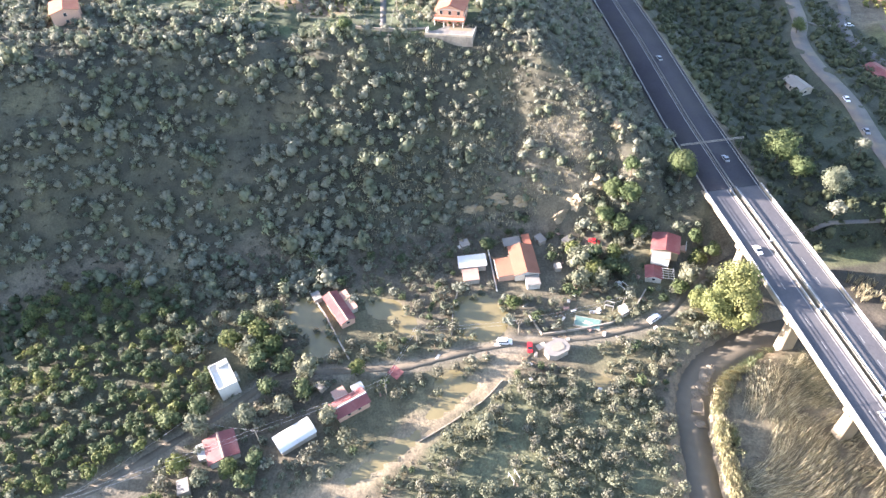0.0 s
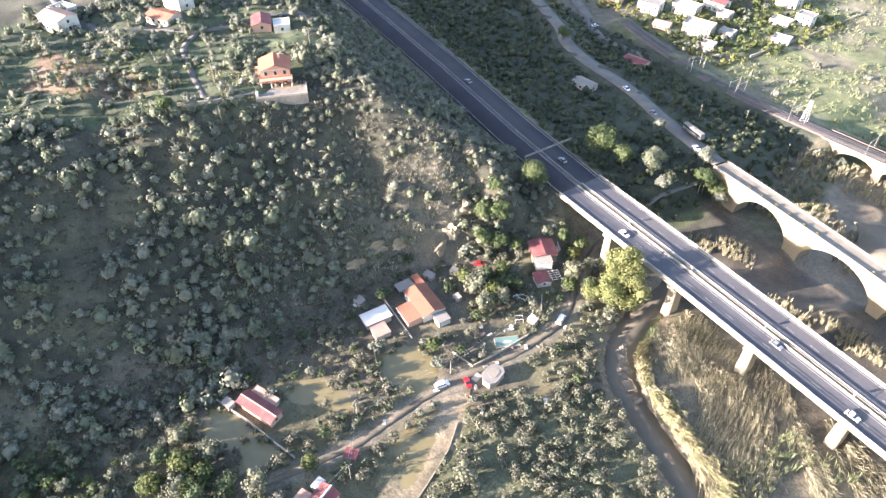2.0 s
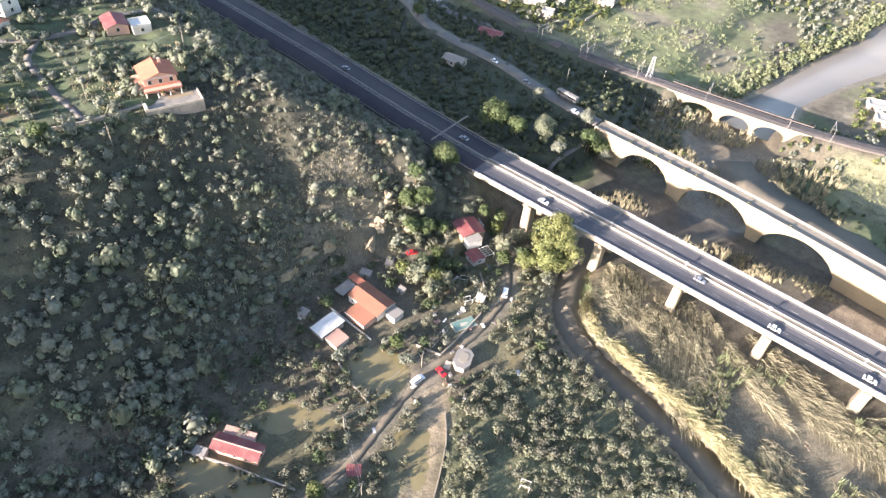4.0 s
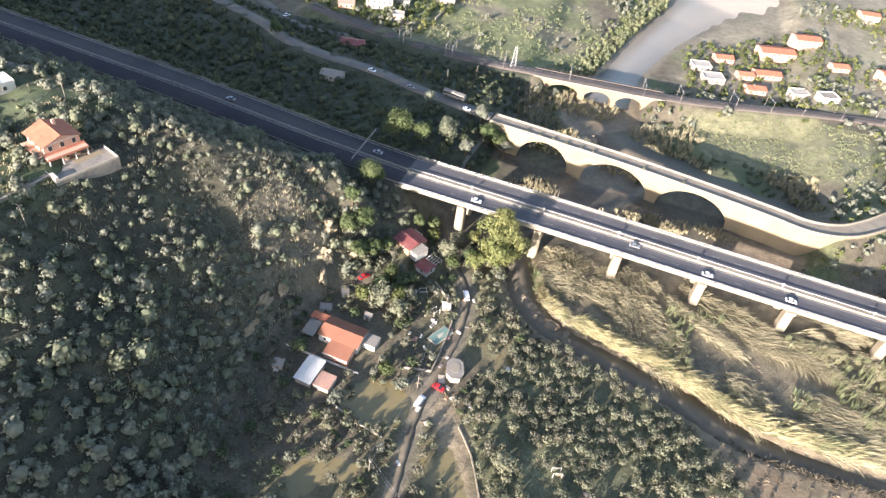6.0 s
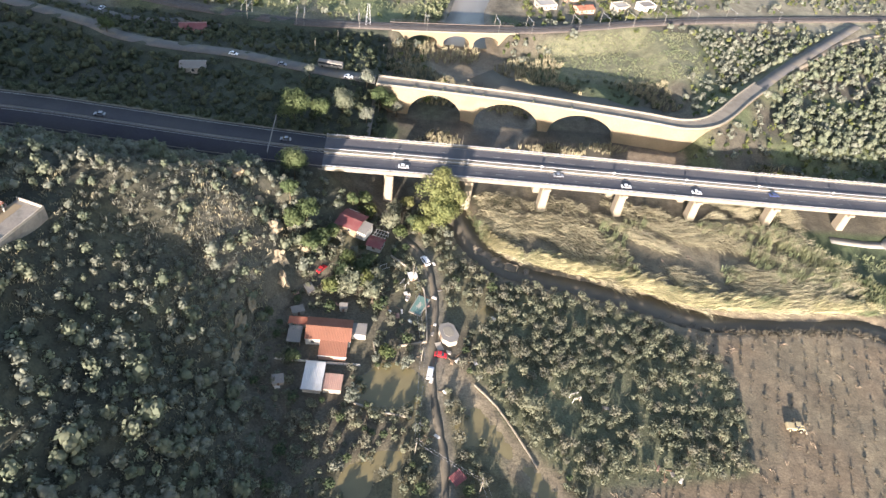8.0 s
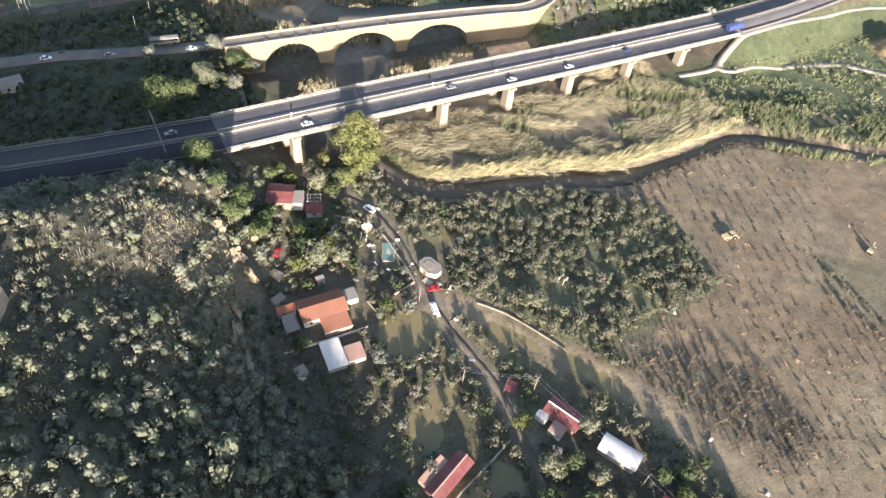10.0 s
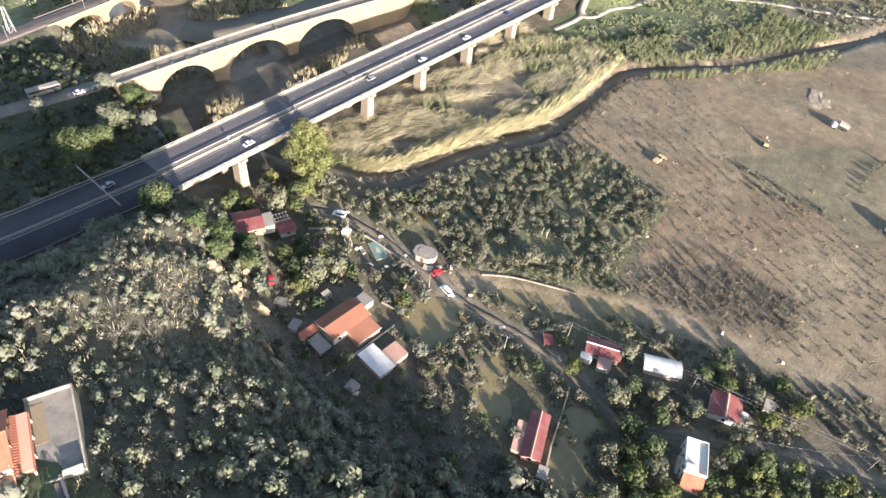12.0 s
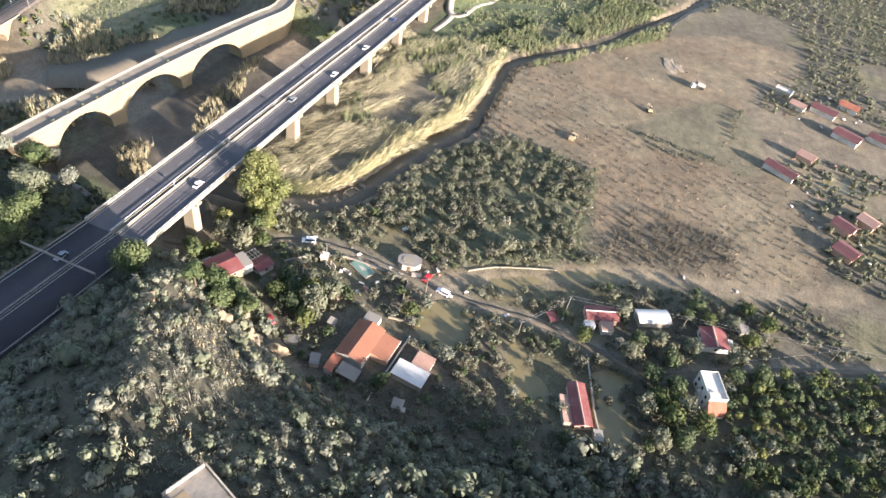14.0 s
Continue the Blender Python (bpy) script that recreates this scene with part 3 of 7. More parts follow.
def strip(name, line, width, material, zfun, label="", category="road", lift=0.0, kind="structure", thick=0.25):
    """A flat band of the given width along a line, with a small thickness."""
    d = np.gradient(line, axis=0)
    nrm = np.stack([-d[:, 1], d[:, 0]], 1) / np.linalg.norm(d, axis=1)[:, None]
    w = np.asarray(width) / 2 * np.ones(len(line))
    l, r = line + nrm * w[:, None], line - nrm * w[:, None]
    z = np.asarray(zfun(line)) + lift
    n = len(line)
    co = np.concatenate([np.c_[l, z], np.c_[r, z], np.c_[l, z - thick], np.c_[r, z - thick]])
    i = np.arange(n - 1)
    f = np.concatenate([np.stack(q, 1) for q in ((n + i, n + i + 1, i + 1, i), (i, i + 1, 2 * n + i + 1, 2 * n + i), (n + i + 1, n + i, 3 * n + i, 3 * n + i + 1))])
    me = raw_mesh(name, co, f, material)
    ob = new(name, me)
    return tagged(ob, label, category, kind=kind) if label else ob


def on_ground(line):
    return ground_z(line[:, 0], line[:, 1])


strip("river_water", RIVER, np.interp(RIVER[:, 0], [0, 160, 200, 300], [13, 12, 7, 7]), WATER, lambda l: np.full(len(l), -1.55), "narrow brown silty river between muddy banks", "river")
nb = NORTH_BED[NORTH_BED[:, 1] > 226]
strip("river_water_north", nb, 2.0 * np.interp(nb[:, 1], BED_Y, BED_W) + 6, SEA, lambda l: np.full(len(l), -1.5), "broad grey river water beyond the railway", "river")
strip("flooded_channel", CHANNEL, 22 + 3 * np.sin(np.arange(len(CHANNEL)) * 0.8), WATER, lambda l: np.full(len(l), 0.3), "still dark water behind the old road bridge", "river")
for i, (px, py, a, b, r) in enumerate(POOLS):
    s = Shape()
    ring = []
    for k in range(44):
        t = 2 * math.pi * k / 44
        u, v = 1.62 * a * math.cos(t), 1.62 * b * math.sin(t)
        c, sn = math.cos(radians(r)), math.sin(radians(r))
        ring.append((px + u * c - v * sn, py + u * sn + v * c))
    lev = -0.22 - 0.015 * i
    s.prism([(x, y, lev - 0.4) for x, y in ring], (0, 0, 0.4))
    tagged(part("flood_pool", s, POND), "shallow pool of yellow brown flood water", "pool", kind="structure")

# ---- roads on the ground ----
strip("dirt_track", TRACK, 2.5 + 0.7 * np.sin(np.arange(len(TRACK)) * 1.9) * np.sin(np.arange(len(TRACK)) * 0.7), LANE, on_ground, "narrow mud-covered lane between gardens", lift=0.10)
lx = np.append(np.arange(-420, -47, 4.0), -46.02)
left_line = np.stack([lx, road_y(lx)], 1)
right_line = np.stack([np.arange(221, 520, 4.0), road_y(np.arange(221, 520, 4.0))], 1)
# the western stretch carries its shade in a darker asphalt tone
strip("motorway_west", left_line, 22, SHADEASPH, lambda l: road_z(l[:, 0]), "asphalt dual carriageway in a cutting, toned dark for its shade", lift=0.02)
strip("motorway_east", right_line, 22, ASPH, lambda l: road_z(l[:, 0]), "dark asphalt dual carriageway on a bank", lift=0.02)
for base in (left_line, right_line):
    for off in (-10.0, -0.9, 0.9, 10.0):
        strip("edge_line", base + np.array([0, off]), 0.28, PAINT, lambda l: road_z(l[:, 0]), "solid white edge line", "marking", lift=0.05, thick=0.02)
west_old = OLD_ROAD[OLD_ROAD[:, 0] < -26]
strip("old_road", west_old, 7.5, OLDROAD, lambda l: np.full(len(l), 14.3), "old two-lane asphalt road beside the river", lift=0.3)
east_old = OLD_ROAD[OLD_ROAD[:, 0] > 183]
strip("old_road_east", east_old, 7.0, OLDROAD, lambda l: np.interp(l[:, 0], [184, 300], [12.3, 9.2]), "old asphalt road between trees", lift=0.05)
strip("side_lane", curve([(-27, 156), (-28, 140), (-29, 124), (-30, 112)]), 3.5, OLDROAD, on_ground, "narrow paved side lane", lift=0.12)
strip("upper_road", curve([(-330, 268), (-240, 248), (-197, 232), (-177, 219), (-157, 213), (-134, 215), (-112, 213)]), 6.5, OLDROAD, on_ground, "asphalt road past the village", lift=0.35)
strip("spur_road", curve([(-186, 224), (-174, 208), (-166, 190)]), 4, OLDROAD, on_ground, "narrow asphalt spur road", lift=0.35)
strip("slip_road_end", curve([(178, 73), (188, 71.6), (198, 71), (207, 71.4)]), 4.2, PALEROAD, on_ground, "pale end of the slip road under the viaduct", lift=0.22)
strip("slip_road", curve([(440, 74), (330, 80), (290, 79), (255, 79), (228, 78), (212, 76), (204, 71), (208, 66), (226, 61), (248, 56), (262, 52), (274, 47), (291, 28), (310, 5), (321, -14), (333, -32), (360, -70)]), 4.6, PALEROAD, on_ground, "narrow pale slip road looping to the fields", lift=0.3)
strip("plateau_road", curve([(-260, -62), (-211, -50), (-202, -34), (-188, -16), (-187, 2), (-181, 28), (-170, 52)]), 4, OLDROAD, on_ground, "narrow paved lane on the plateau", lift=0.15)
strip("plateau_path", curve([(-188, -14), (-178, -24), (-160, -28), (-140, -30), (-130, -30), (-124, -14)]), 2.6, OLDROAD, on_ground, "pale garden drive", lift=0.15)
strip("railway_bed", RAIL, 9, BALLAST, lambda l: np.full(len(l), 7.75), "grey stone ballast of a double-track railway", "railway", lift=0.05)


strip("farm_track", curve([(221, 215), (240, 230), (259, 248), (282, 266), (305, 279), (360, 300)]), 4.5, GRAVEL, on_ground, "pale earth track between the thickets", lift=0.2)
strip("farm_track_bend", curve([(270, 214), (285, 206), (298, 202), (303, 190), (298, 165), (290, 130)]), 4, GRAVEL, on_ground, "pale earth track bending past a small house", lift=0.2)

# ---- motorway viaduct ----
def beam(s, x0, x1, y0, y1, lo, hi):
    """A bar along the viaduct, whose height follows the road."""
    a, b = float(road_z(x0)), float(road_z(x1))
    return s.prism([(x0, y0, a + lo), (x0, y1, a + lo), (x0, y1, a + hi), (x0, y0, a + hi)], (x1 - x0, 0, 0)) if abs(a - b) < 1e-6 else s.add(
        [(x0, y0, a + lo), (x0, y1, a + lo), (x0, y1, a + hi), (x0, y0, a + hi), (x1, y0, b + lo), (x1, y1, b + lo), (x1, y1, b + hi), (x1, y0, b + hi)],
        [(0, 1, 2, 3)[::-1], (4, 5, 6, 7), (0, 1, 5, 4), (1, 2, 6, 5), (2, 3, 7, 6), (3, 0, 4, 7)])


PIER_X = [-19, 14, 47, 80.7, 114.5, 150.5, 186]
ENDS = [-46] + PIER_X + [221]
viaduct = thing("viaduct", "concrete motorway viaduct with two asphalt carriageways on stout piers", "bridge")
for a, b in zip(ENDS, ENDS[1:]):
    g = 0.06
    span = part("deck_span", beam(beam(Shape(), a + g, b - g, 78.3, 88.0, -0.35, 0), a + g, b - g, 90.0, 99.7, -0.35, 0), ASPH, viaduct, "worn grey asphalt carriageways")
    for y in (79.6, 82.2, 84.8, 87.4, 90.6, 93.2, 95.8, 98.4):
        part("girder", beam(Shape(), a + g, b - g, y - 0.35, y + 0.35, -2.1, -0.354), CONC, span)
    for y0, y1 in ((77.85, 78.3), (99.7, 100.15)):
        part("parapet", beam(Shape(), a + g, b - g, y0, y1, -1.0, 0.75), PARAPET, viaduct, "pale concrete parapet")
        rail = Shape()
        for dz in (1.05, 1.35):
            ym = (y0 + y1) / 2
            beam(rail, a + g, b - g, ym - 0.05, ym + 0.05, dz - 0.05, dz + 0.05)
        for x in np.arange(a + 1.5, b - 1, 3.0):
            rail.box(x, (y0 + y1) / 2, float(road_z(x)) + 0.75, 0.12, 0.12, 0.62)
        part("railing", rail, STEEL, viaduct, "thin galvanised railing")
    for y0, y1 in ((87.6, 88.05), (89.95, 90.4)):
        part("median_kerb", beam(Shape(), a + g, b - g, y0, y1, -0.9, 0.32), PARAPET, viaduct, "white concrete median kerb")
        guard = beam(Shape(), a + g, b - g, (y0 + y1) / 2 - 0.05, (y0 + y1) / 2 + 0.05, 0.62, 0.95)
        for x in np.arange(a + 1.5, b - 1, 3.0):
            guard.box(x, (y0 + y1) / 2, float(road_z(x)) + 0.3, 0.1, 0.1, 0.4)
        part("guard_rail", guard, STEEL, viaduct, "galvanised crash barrier")
    for y in (79.0, 86.75, 91.25, 99.0):
        part("edge_line", beam(Shape(), a + g, b - g, y - 0.11, y + 0.11, 0.004, 0.012), PAINT, viaduct)
    for y in (82.9, 95.1):
        for x in np.arange(a + 2, b - 5, 9.0):
            part("lane_dash", beam(Shape(), x, x + 3, y - 0.08, y + 0.08, 0.004, 0.012), PAINT, viaduct)
    joint = beam(beam(Shape(), a - 0.25, a + 0.25, 78.4, 87.5, 0.003, 0.02), a - 0.25, a + 0.25, 90.5, 99.6, 0.003, 0.02)
    part("expansion_joint", joint, DARKSTEEL, viaduct, "dark rubber expansion joint")
for x in PIER_X:
    top = float(road_z(x)) - 2.1
    part("pier_cap", Shape().box(x, 82.9, top - 1.1, 2.6, 9.0, 1.1).box(x, 95.1, top - 1.1, 2.6, 9.0, 1.1), CONC, viaduct)
    for y in (82.4, 95.4):
        base = min(gz(x, y), gz(x - 2, y)) - 1.2
        h = top - 1.1 - base
        sh = Shape()
        sh.prism([(x - 2.0, y - 2.7, base), (x + 2.0, y - 2.7, base), (x + 2.0, y + 2.7, base), (x - 2.0, y + 2.7, base)], (0, 0, h * 0.02))
        c = 0.5
        lo = [(-1.9 + c, -2.6), (1.9 - c, -2.6), (1.9, -2.6 + c), (1.9, 2.6 - c), (1.9 - c, 2.6), (-1.9 + c, 2.6), (-1.9, 2.6 - c), (-1.9, -2.6 + c)]
        sh.add([(x + u, y + v, base) for u, v in lo] + [(x + u * 0.86, y + v * 0.95, base + h) for u, v in lo], [tuple(range(8))[::-1], tuple(range(8, 16))] + [(k, (k + 1) % 8, 8 + (k + 1) % 8, 8 + k) for k in range(8)])
        part("pier", sh, CONC, viaduct, "tapered concrete pier")
for x, sx in ((-46.8, -1), (221.8, 1)):
    z0 = min(gz(x, 76), gz(x, 102), gz(x - sx * 8, 89)) - 2
    part("abutment", Shape().box(x, 89, z0, 1.6, 23, float(road_z(x)) - z0 - 0.4), CONC, viaduct)

proto = None
for x in (-17.5, 13.5, 45.0, 77.0, 110, 144, 180):
    if proto is None:
        proto = thing("median_post", "short steel post with a small panel on the median", "road sign", x, 89, float(road_z(x)) - 0.2, group="posts on the median")
        part("post", Shape().tube([(0, 0, 0), (0, 0, 2.1)], 0.09), STEEL, proto)
        part("panel", Shape().box(0, 0, 1.5, 0.9, 0.12, 0.9), WALL_W, proto)
        part("bracket", Shape().box(0, 0, 0, 0.6, 1.9, 0.25), STEEL, proto)
    else:
        copy_thing(proto, pose(x, 89, float(road_z(x)) - 0.2))

gantry = thing("sign_gantry", "thin steel sign gantry across the motorway", "gantry", -66.5, 89, float(road_z(-66.5)))
for y in (-13.0, 12.5):
    part("leg", Shape().tube([(0, y, -2), (0, y, 5.8)], 0.14, 8), DARKSTEEL, gantry)
part("crossbeam", Shape().box(0, -0.25, 5.5, 0.3, 26, 0.12).box(0, -0.25, 6.1, 0.3, 26, 0.12), GREYSHEET, gantry)
br = Shape()
for k in range(13):
    y = -13 + 2 * k
    br.tube([(0, y, 5.55), (0, y + 1, 6.15), (0, y + 2, 5.55)], 0.06, 4)
part("bracing", br, GREYSHEET, gantry)
for k, (x0, x1) in enumerate(((-400, -160), (-160, -47), (223, 420))):
    gr = Shape()
    for x in np.arange(x0, x1, 4.0):
        for off in (-10.7, -0.6, 0.6, 10.7):
            y0, y1 = float(road_y(x)) + off, float(road_y(min(x + 4, x1))) + off
            z0, z1 = float(road_z(x)), float(road_z(min(x + 4, x1)))
            gr.add([(x, y0, z0 + 0.45), (x + 4, y1, z1 + 0.45), (x + 4, y1, z1 + 0.8), (x, y0, z0 + 0.8), (x, y0 + 0.1, z0 + 0.45), (x + 4, y1 + 0.1, z1 + 0.45), (x + 4, y1 + 0.1, z1 + 0.8), (x, y0 + 0.1, z0 + 0.8)], [(0, 1, 2, 3), (7, 6, 5, 4), (3, 2, 6, 7), (0, 4, 5, 1)])
            gr.box(x + 0.1, y0 + 0.05, z0, 0.12, 0.08, 0.7)
    tagged(part("crash_barrier", gr, GREYSHEET), "galvanised crash barriers along the motorway", "barrier", kind="structure")


# ---- arched bridges ----
def offset(line, d):
    t = np.gradient(line, axis=0)
    return line + np.stack([-t[:, 1], t[:, 0]], 1) / np.linalg.norm(t, axis=1)[:, None] * d


def wall_band(line, half, lo, hi):
    """Solid band along a line between two heights, given point by point."""
    n = len(line)
    l, r = offset(line, half), offset(line, -half)
    co = np.concatenate([np.c_[r, lo], np.c_[r, hi], np.c_[l, hi], np.c_[l, lo]])
    s = Shape()
    f = []
    for i in range(n - 1):
        for a, b in ((0, 1), (1, 2), (2, 3), (3, 0)):
            f.append((a * n + i, a * n + i + 1, b * n + i + 1, b * n + i))
    f += [(0, n, 2 * n, 3 * n), (4 * n - 1, 3 * n - 1, 2 * n - 1, n - 1)]
    return s.add(co, f)


def piece_of(line, x0, x1, n=25):
    xs = np.linspace(x0, x1, n)
    return np.stack([xs, np.interp(xs, line[:, 0], line[:, 1])], 1)


def arched_bridge(owner, line, springs, crown, spring_z, half, top, x0, x1, end_top=None):
    """Bays with round arches between solid piers; outer ends solid."""
    cuts = [x0] + [(springs[k][1] + springs[k + 1][0]) / 2 for k in range(len(springs) - 1)] + [x1]
    for (a, b), c0, c1 in zip(springs, cuts, cuts[1:]):
        l = np.vstack([piece_of(line, c0, a - 0.01, 3), piece_of(line, a, b, 29), piece_of(line, b + 0.01, c1, 3)])
        t = np.clip((l[:, 0] - (a + b) / 2) / ((b - a) / 2), -1, 1)
        lo = np.where(np.abs(t) < 1, spring_z + (crown - spring_z) * np.sqrt(np.clip(1 - t * t, 0, 1)), -3.5)
        part("arch_bay", wall_band(l, half, lo, np.full(len(l), top)), CREAM, owner, "cream plastered arch bay")
        for c in (a, b):
            pl = piece_of(line, c - 0.9, c + 0.9, 3)
            part("impost", wall_band(pl, half + 0.18, np.full(3, spring_z - 0.5), np.full(3, spring_z)), CREAM, owner)


old = thing("arched_road_bridge", "old cream plastered road bridge with three arches over the riverbed", "bridge")
arched_bridge(old, OLD_ROAD, [(-10.5, 16.5), (22.5, 55.5), (59.5, 93)], 12.3, -0.5, 4.2, 14.2, -26, 96)
solid = OLD_ROAD[(OLD_ROAD[:, 0] >= 96) & (OLD_ROAD[:, 0] <= 186)]
solid = np.vstack([piece_of(OLD_ROAD, 96, float(solid[0, 0]) - 0.1, 2), solid])
sz = np.interp(solid[:, 0], [96, 160, 186], [14.2, 13.4, 12.2])
part("approach_wall", wall_band(solid, 4.2, np.full(len(solid), -2.5), sz), CREAM, old, "long cream retaining wall of the curved approach")
whole = np.vstack([piece_of(OLD_ROAD, -26, float(solid[0, 0]), 30)[:-1], solid])
wz = np.interp(whole[:, 0], [-26, 94, 160, 186], [14.2, 14.2, 13.4, 12.2])
for d in (-3.95, 3.95):
    part("parapet", wall_band(offset(whole, d), 0.27, wz - 0.5, wz + 1.0), PARAPET, old, "white bridge parapet")
part("cornice", wall_band(offset(whole, -4.1), 0.35, wz - 0.45, wz - 0.1), CREAM, old)
part("carriageway", wall_band(whole, 3.66, wz - 0.1, wz + 0.08), DUSTROAD, old, "pale dusty asphalt bridge carriageway")
for d in (-3.1, 3.1):
    part("edge_line", wall_band(offset(whole, d), 0.08, wz + 0.07, wz + 0.09), PAINT, old)

railb = thing("arched_railway_bridge", "cream railway bridge with three low arches", "bridge")
arched_bridge(railb, RAIL, [(-11.5, 7), (9.8, 25.6), (27.8, 43.2)], 5.6, 0.5, 5.2, 7.7, -20, 54)
rl = piece_of(RAIL, -20, 54, 30)
for d in (-5.0, 5.0):
    # north parapet takes the darker ballast colour to dull its sunlit face
    part("parapet", wall_band(offset(rl, d), 0.22, np.full(30, 7.4), np.full(30, 8.15)), BALLAST if d > 0 else CONC, railb)
    rs = Shape()
    q = offset(rl, d)
    for i in range(30):
        rs.box(q[i, 0], q[i, 1], 8.15, 0.1, 0.1, 1.2)
    rs.tube([(*p, 9.35) for p in q], 0.06, 4)
    part("railing", rs, DARKSTEEL, railb, "dark iron railing")

# tracks and masts of the railway
rv = RAIL[RAIL[:, 0] < 500]
for d in (-2.9, -1.45, 1.45, 2.9):
    q = offset(rv, d)
    tagged(part("rail", wall_band(q, 0.07, np.full(len(q), 7.8), np.full(len(q), 8.0)), DARKSTEEL), "rusty steel railway rail", "rail", kind="structure")
ts = Shape()
for i in range(0, len(rv) - 1):
    for f in (0.0, 0.33, 0.66):
        p = rv[i] * (1 - f) + rv[i + 1] * f
        ang = math.degrees(math.atan2(*(rv[i + 1] - rv[i])[::-1]))
        for d in (-2.15, 2.15):
            n = np.array([-math.sin(radians(ang)), math.cos(radians(ang))]) * d
            ts.box(p[0] + n[0], p[1] + n[1], 7.81, 0.3, 2.4, 0.08, ang)
tagged(part("sleepers", ts, BALLAST), "concrete railway sleepers", "sleepers", kind="stuff")
proto = None
for x in (-101, -98, -72, -68, -38, 0, 42, 62, 92, 112, 130, 152, 176, 205, 240):
    y = float(np.interp(x, RAIL[:, 0], RAIL[:, 1]))
    sl = math.degrees(math.atan2(float(np.interp(x + 2, RAIL[:, 0], RAIL[:, 1])) - y, 2))
    if proto is None:
        proto = thing("catenary_mast", "pale grey railway catenary portal over the tracks", "mast", x, y, 7.7, sl, "masts along the railway")
        for d in (-4.4, 4.4):
            part("post", Shape().tube([(0, d, 0), (0, d, 7.5)], 0.11, 6), GREYSHEET, proto)
        part("crossarm", Shape().box(0, 0, 6.6, 0.12, 9.2, 0.12), STEEL, proto)
        part("insulator", Shape().tube([(0, -2.1, 6.7), (0, -2.1, 5.6)], 0.1, 5).tube([(0, 2.1, 6.7), (0, 2.1, 5.6)], 0.1, 5), DARKSTEEL, proto)
    else:
        copy_thing(proto, pose(x, y, 7.7, 0, 0, sl))
lat = thing("lattice_mast", "grey steel lattice mast beside the railway", "mast", -33, 227, 7.6)
for u, v in ((-1, -1), (1, -1), (1, 1), (-1, 1)):
    part("leg", Shape().tube([(u * 1.3, v * 1.3, 0), (u * 0.5, v * 0.5, 12)], 0.12, 5), STEEL, lat)
br = Shape()
for k in range(6):
    z0, z1 = 2 * k, 2 * k + 2
    a, b = 1.3 - 0.8 * z0 / 12, 1.3 - 0.8 * z1 / 12
    br.tube([(-a, -a, z0), (b, -b, z1), (a, a, z0), (-b, b, z1), (-a, -a, z0)], 0.06, 4)
part("bracing", br, STEEL, lat)

# ---- plants ----
PLAN = np.random.RandomState(11)


CORE_V = np.array([(a, b, c) for a in (-1, 1) for b in (-1, 1) for c in (-1, 1)] + [(2, 0, 0), (-2, 0, 0), (0, 2, 0), (0, -2, 0), (0, 0, 2), (0, 0, -2)], float) / np.array([1.75] * 8 + [2.0] * 6)[:, None]
CORE_F = np.array([(8, 6, 10, 7), (8, 7, 12, 5), (8, 5, 11, 4), (8, 4, 13, 6), (9, 3, 10, 2), (9, 2, 13, 0), (9, 0, 11, 1), (9, 1, 12, 3), (10, 3, 12, 7), (12, 1, 11, 5), (11, 0, 13, 4), (13, 2, 10, 6)])[:, ::-1]


def leaf_cloud(seed, lobes, n, size, squash=1.0, up=0.35, dense=0.86):
    """Leaf quads over a set of dense lobes (x, y, z, r): vertices and faces as arrays."""
    r = np.random.RandomState(seed)
    lobes = np.array(lobes, float)
    pick = r.choice(len(lobes), n, p=lobes[:, 3] ** 2 / (lobes[:, 3] ** 2).sum())
    d = r.normal(size=(n, 3))
    d[:, 2] += up
    d /= np.linalg.norm(d, axis=1)[:, None]
    rad = lobes[pick, 3] * np.where(r.rand(n) < 0.25, r.uniform(0.35, 0.75, n), r.uniform(0.82, 1.1, n))
    p = lobes[pick, :3] + d * rad[:, None] * np.array([1, 1, squash])
    nrm = d + r.normal(scale=0.22, size=(n, 3))
    nrm /= np.linalg.norm(nrm, axis=1)[:, None]
    a = np.cross(nrm, r.normal(size=(n, 3)))
    a /= np.linalg.norm(a, axis=1)[:, None]
    b = np.cross(nrm, a)
    s = size * r.uniform(0.55, 1.35, n)[:, None]
    e = s * r.uniform(0.5, 1.0, n)[:, None]
    bend = nrm * s * 0.25
    q = np.stack([p - a * s - bend, p - b * e, p + a * s - bend, p + b * e], 1)
    if not dense:
        return q.reshape(-1, 3), np.arange(4 * n).reshape(n, 4)
    inner = lobes[: max(3, len(lobes) // 2)]
    core = inner[:, None, :3] + CORE_V[None] * (inner[:, 3] * dense)[:, None, None] * r.uniform(0.66, 1.12, (len(inner), 14, 1)) * np.array([1, 1, squash])
    faces = np.concatenate([np.arange(4 * n).reshape(n, 4)] + [CORE_F + 4 * n + 14 * k for k in range(len(inner))])
    return np.concatenate([q.reshape(-1, 3), core.reshape(-1, 3)]), faces


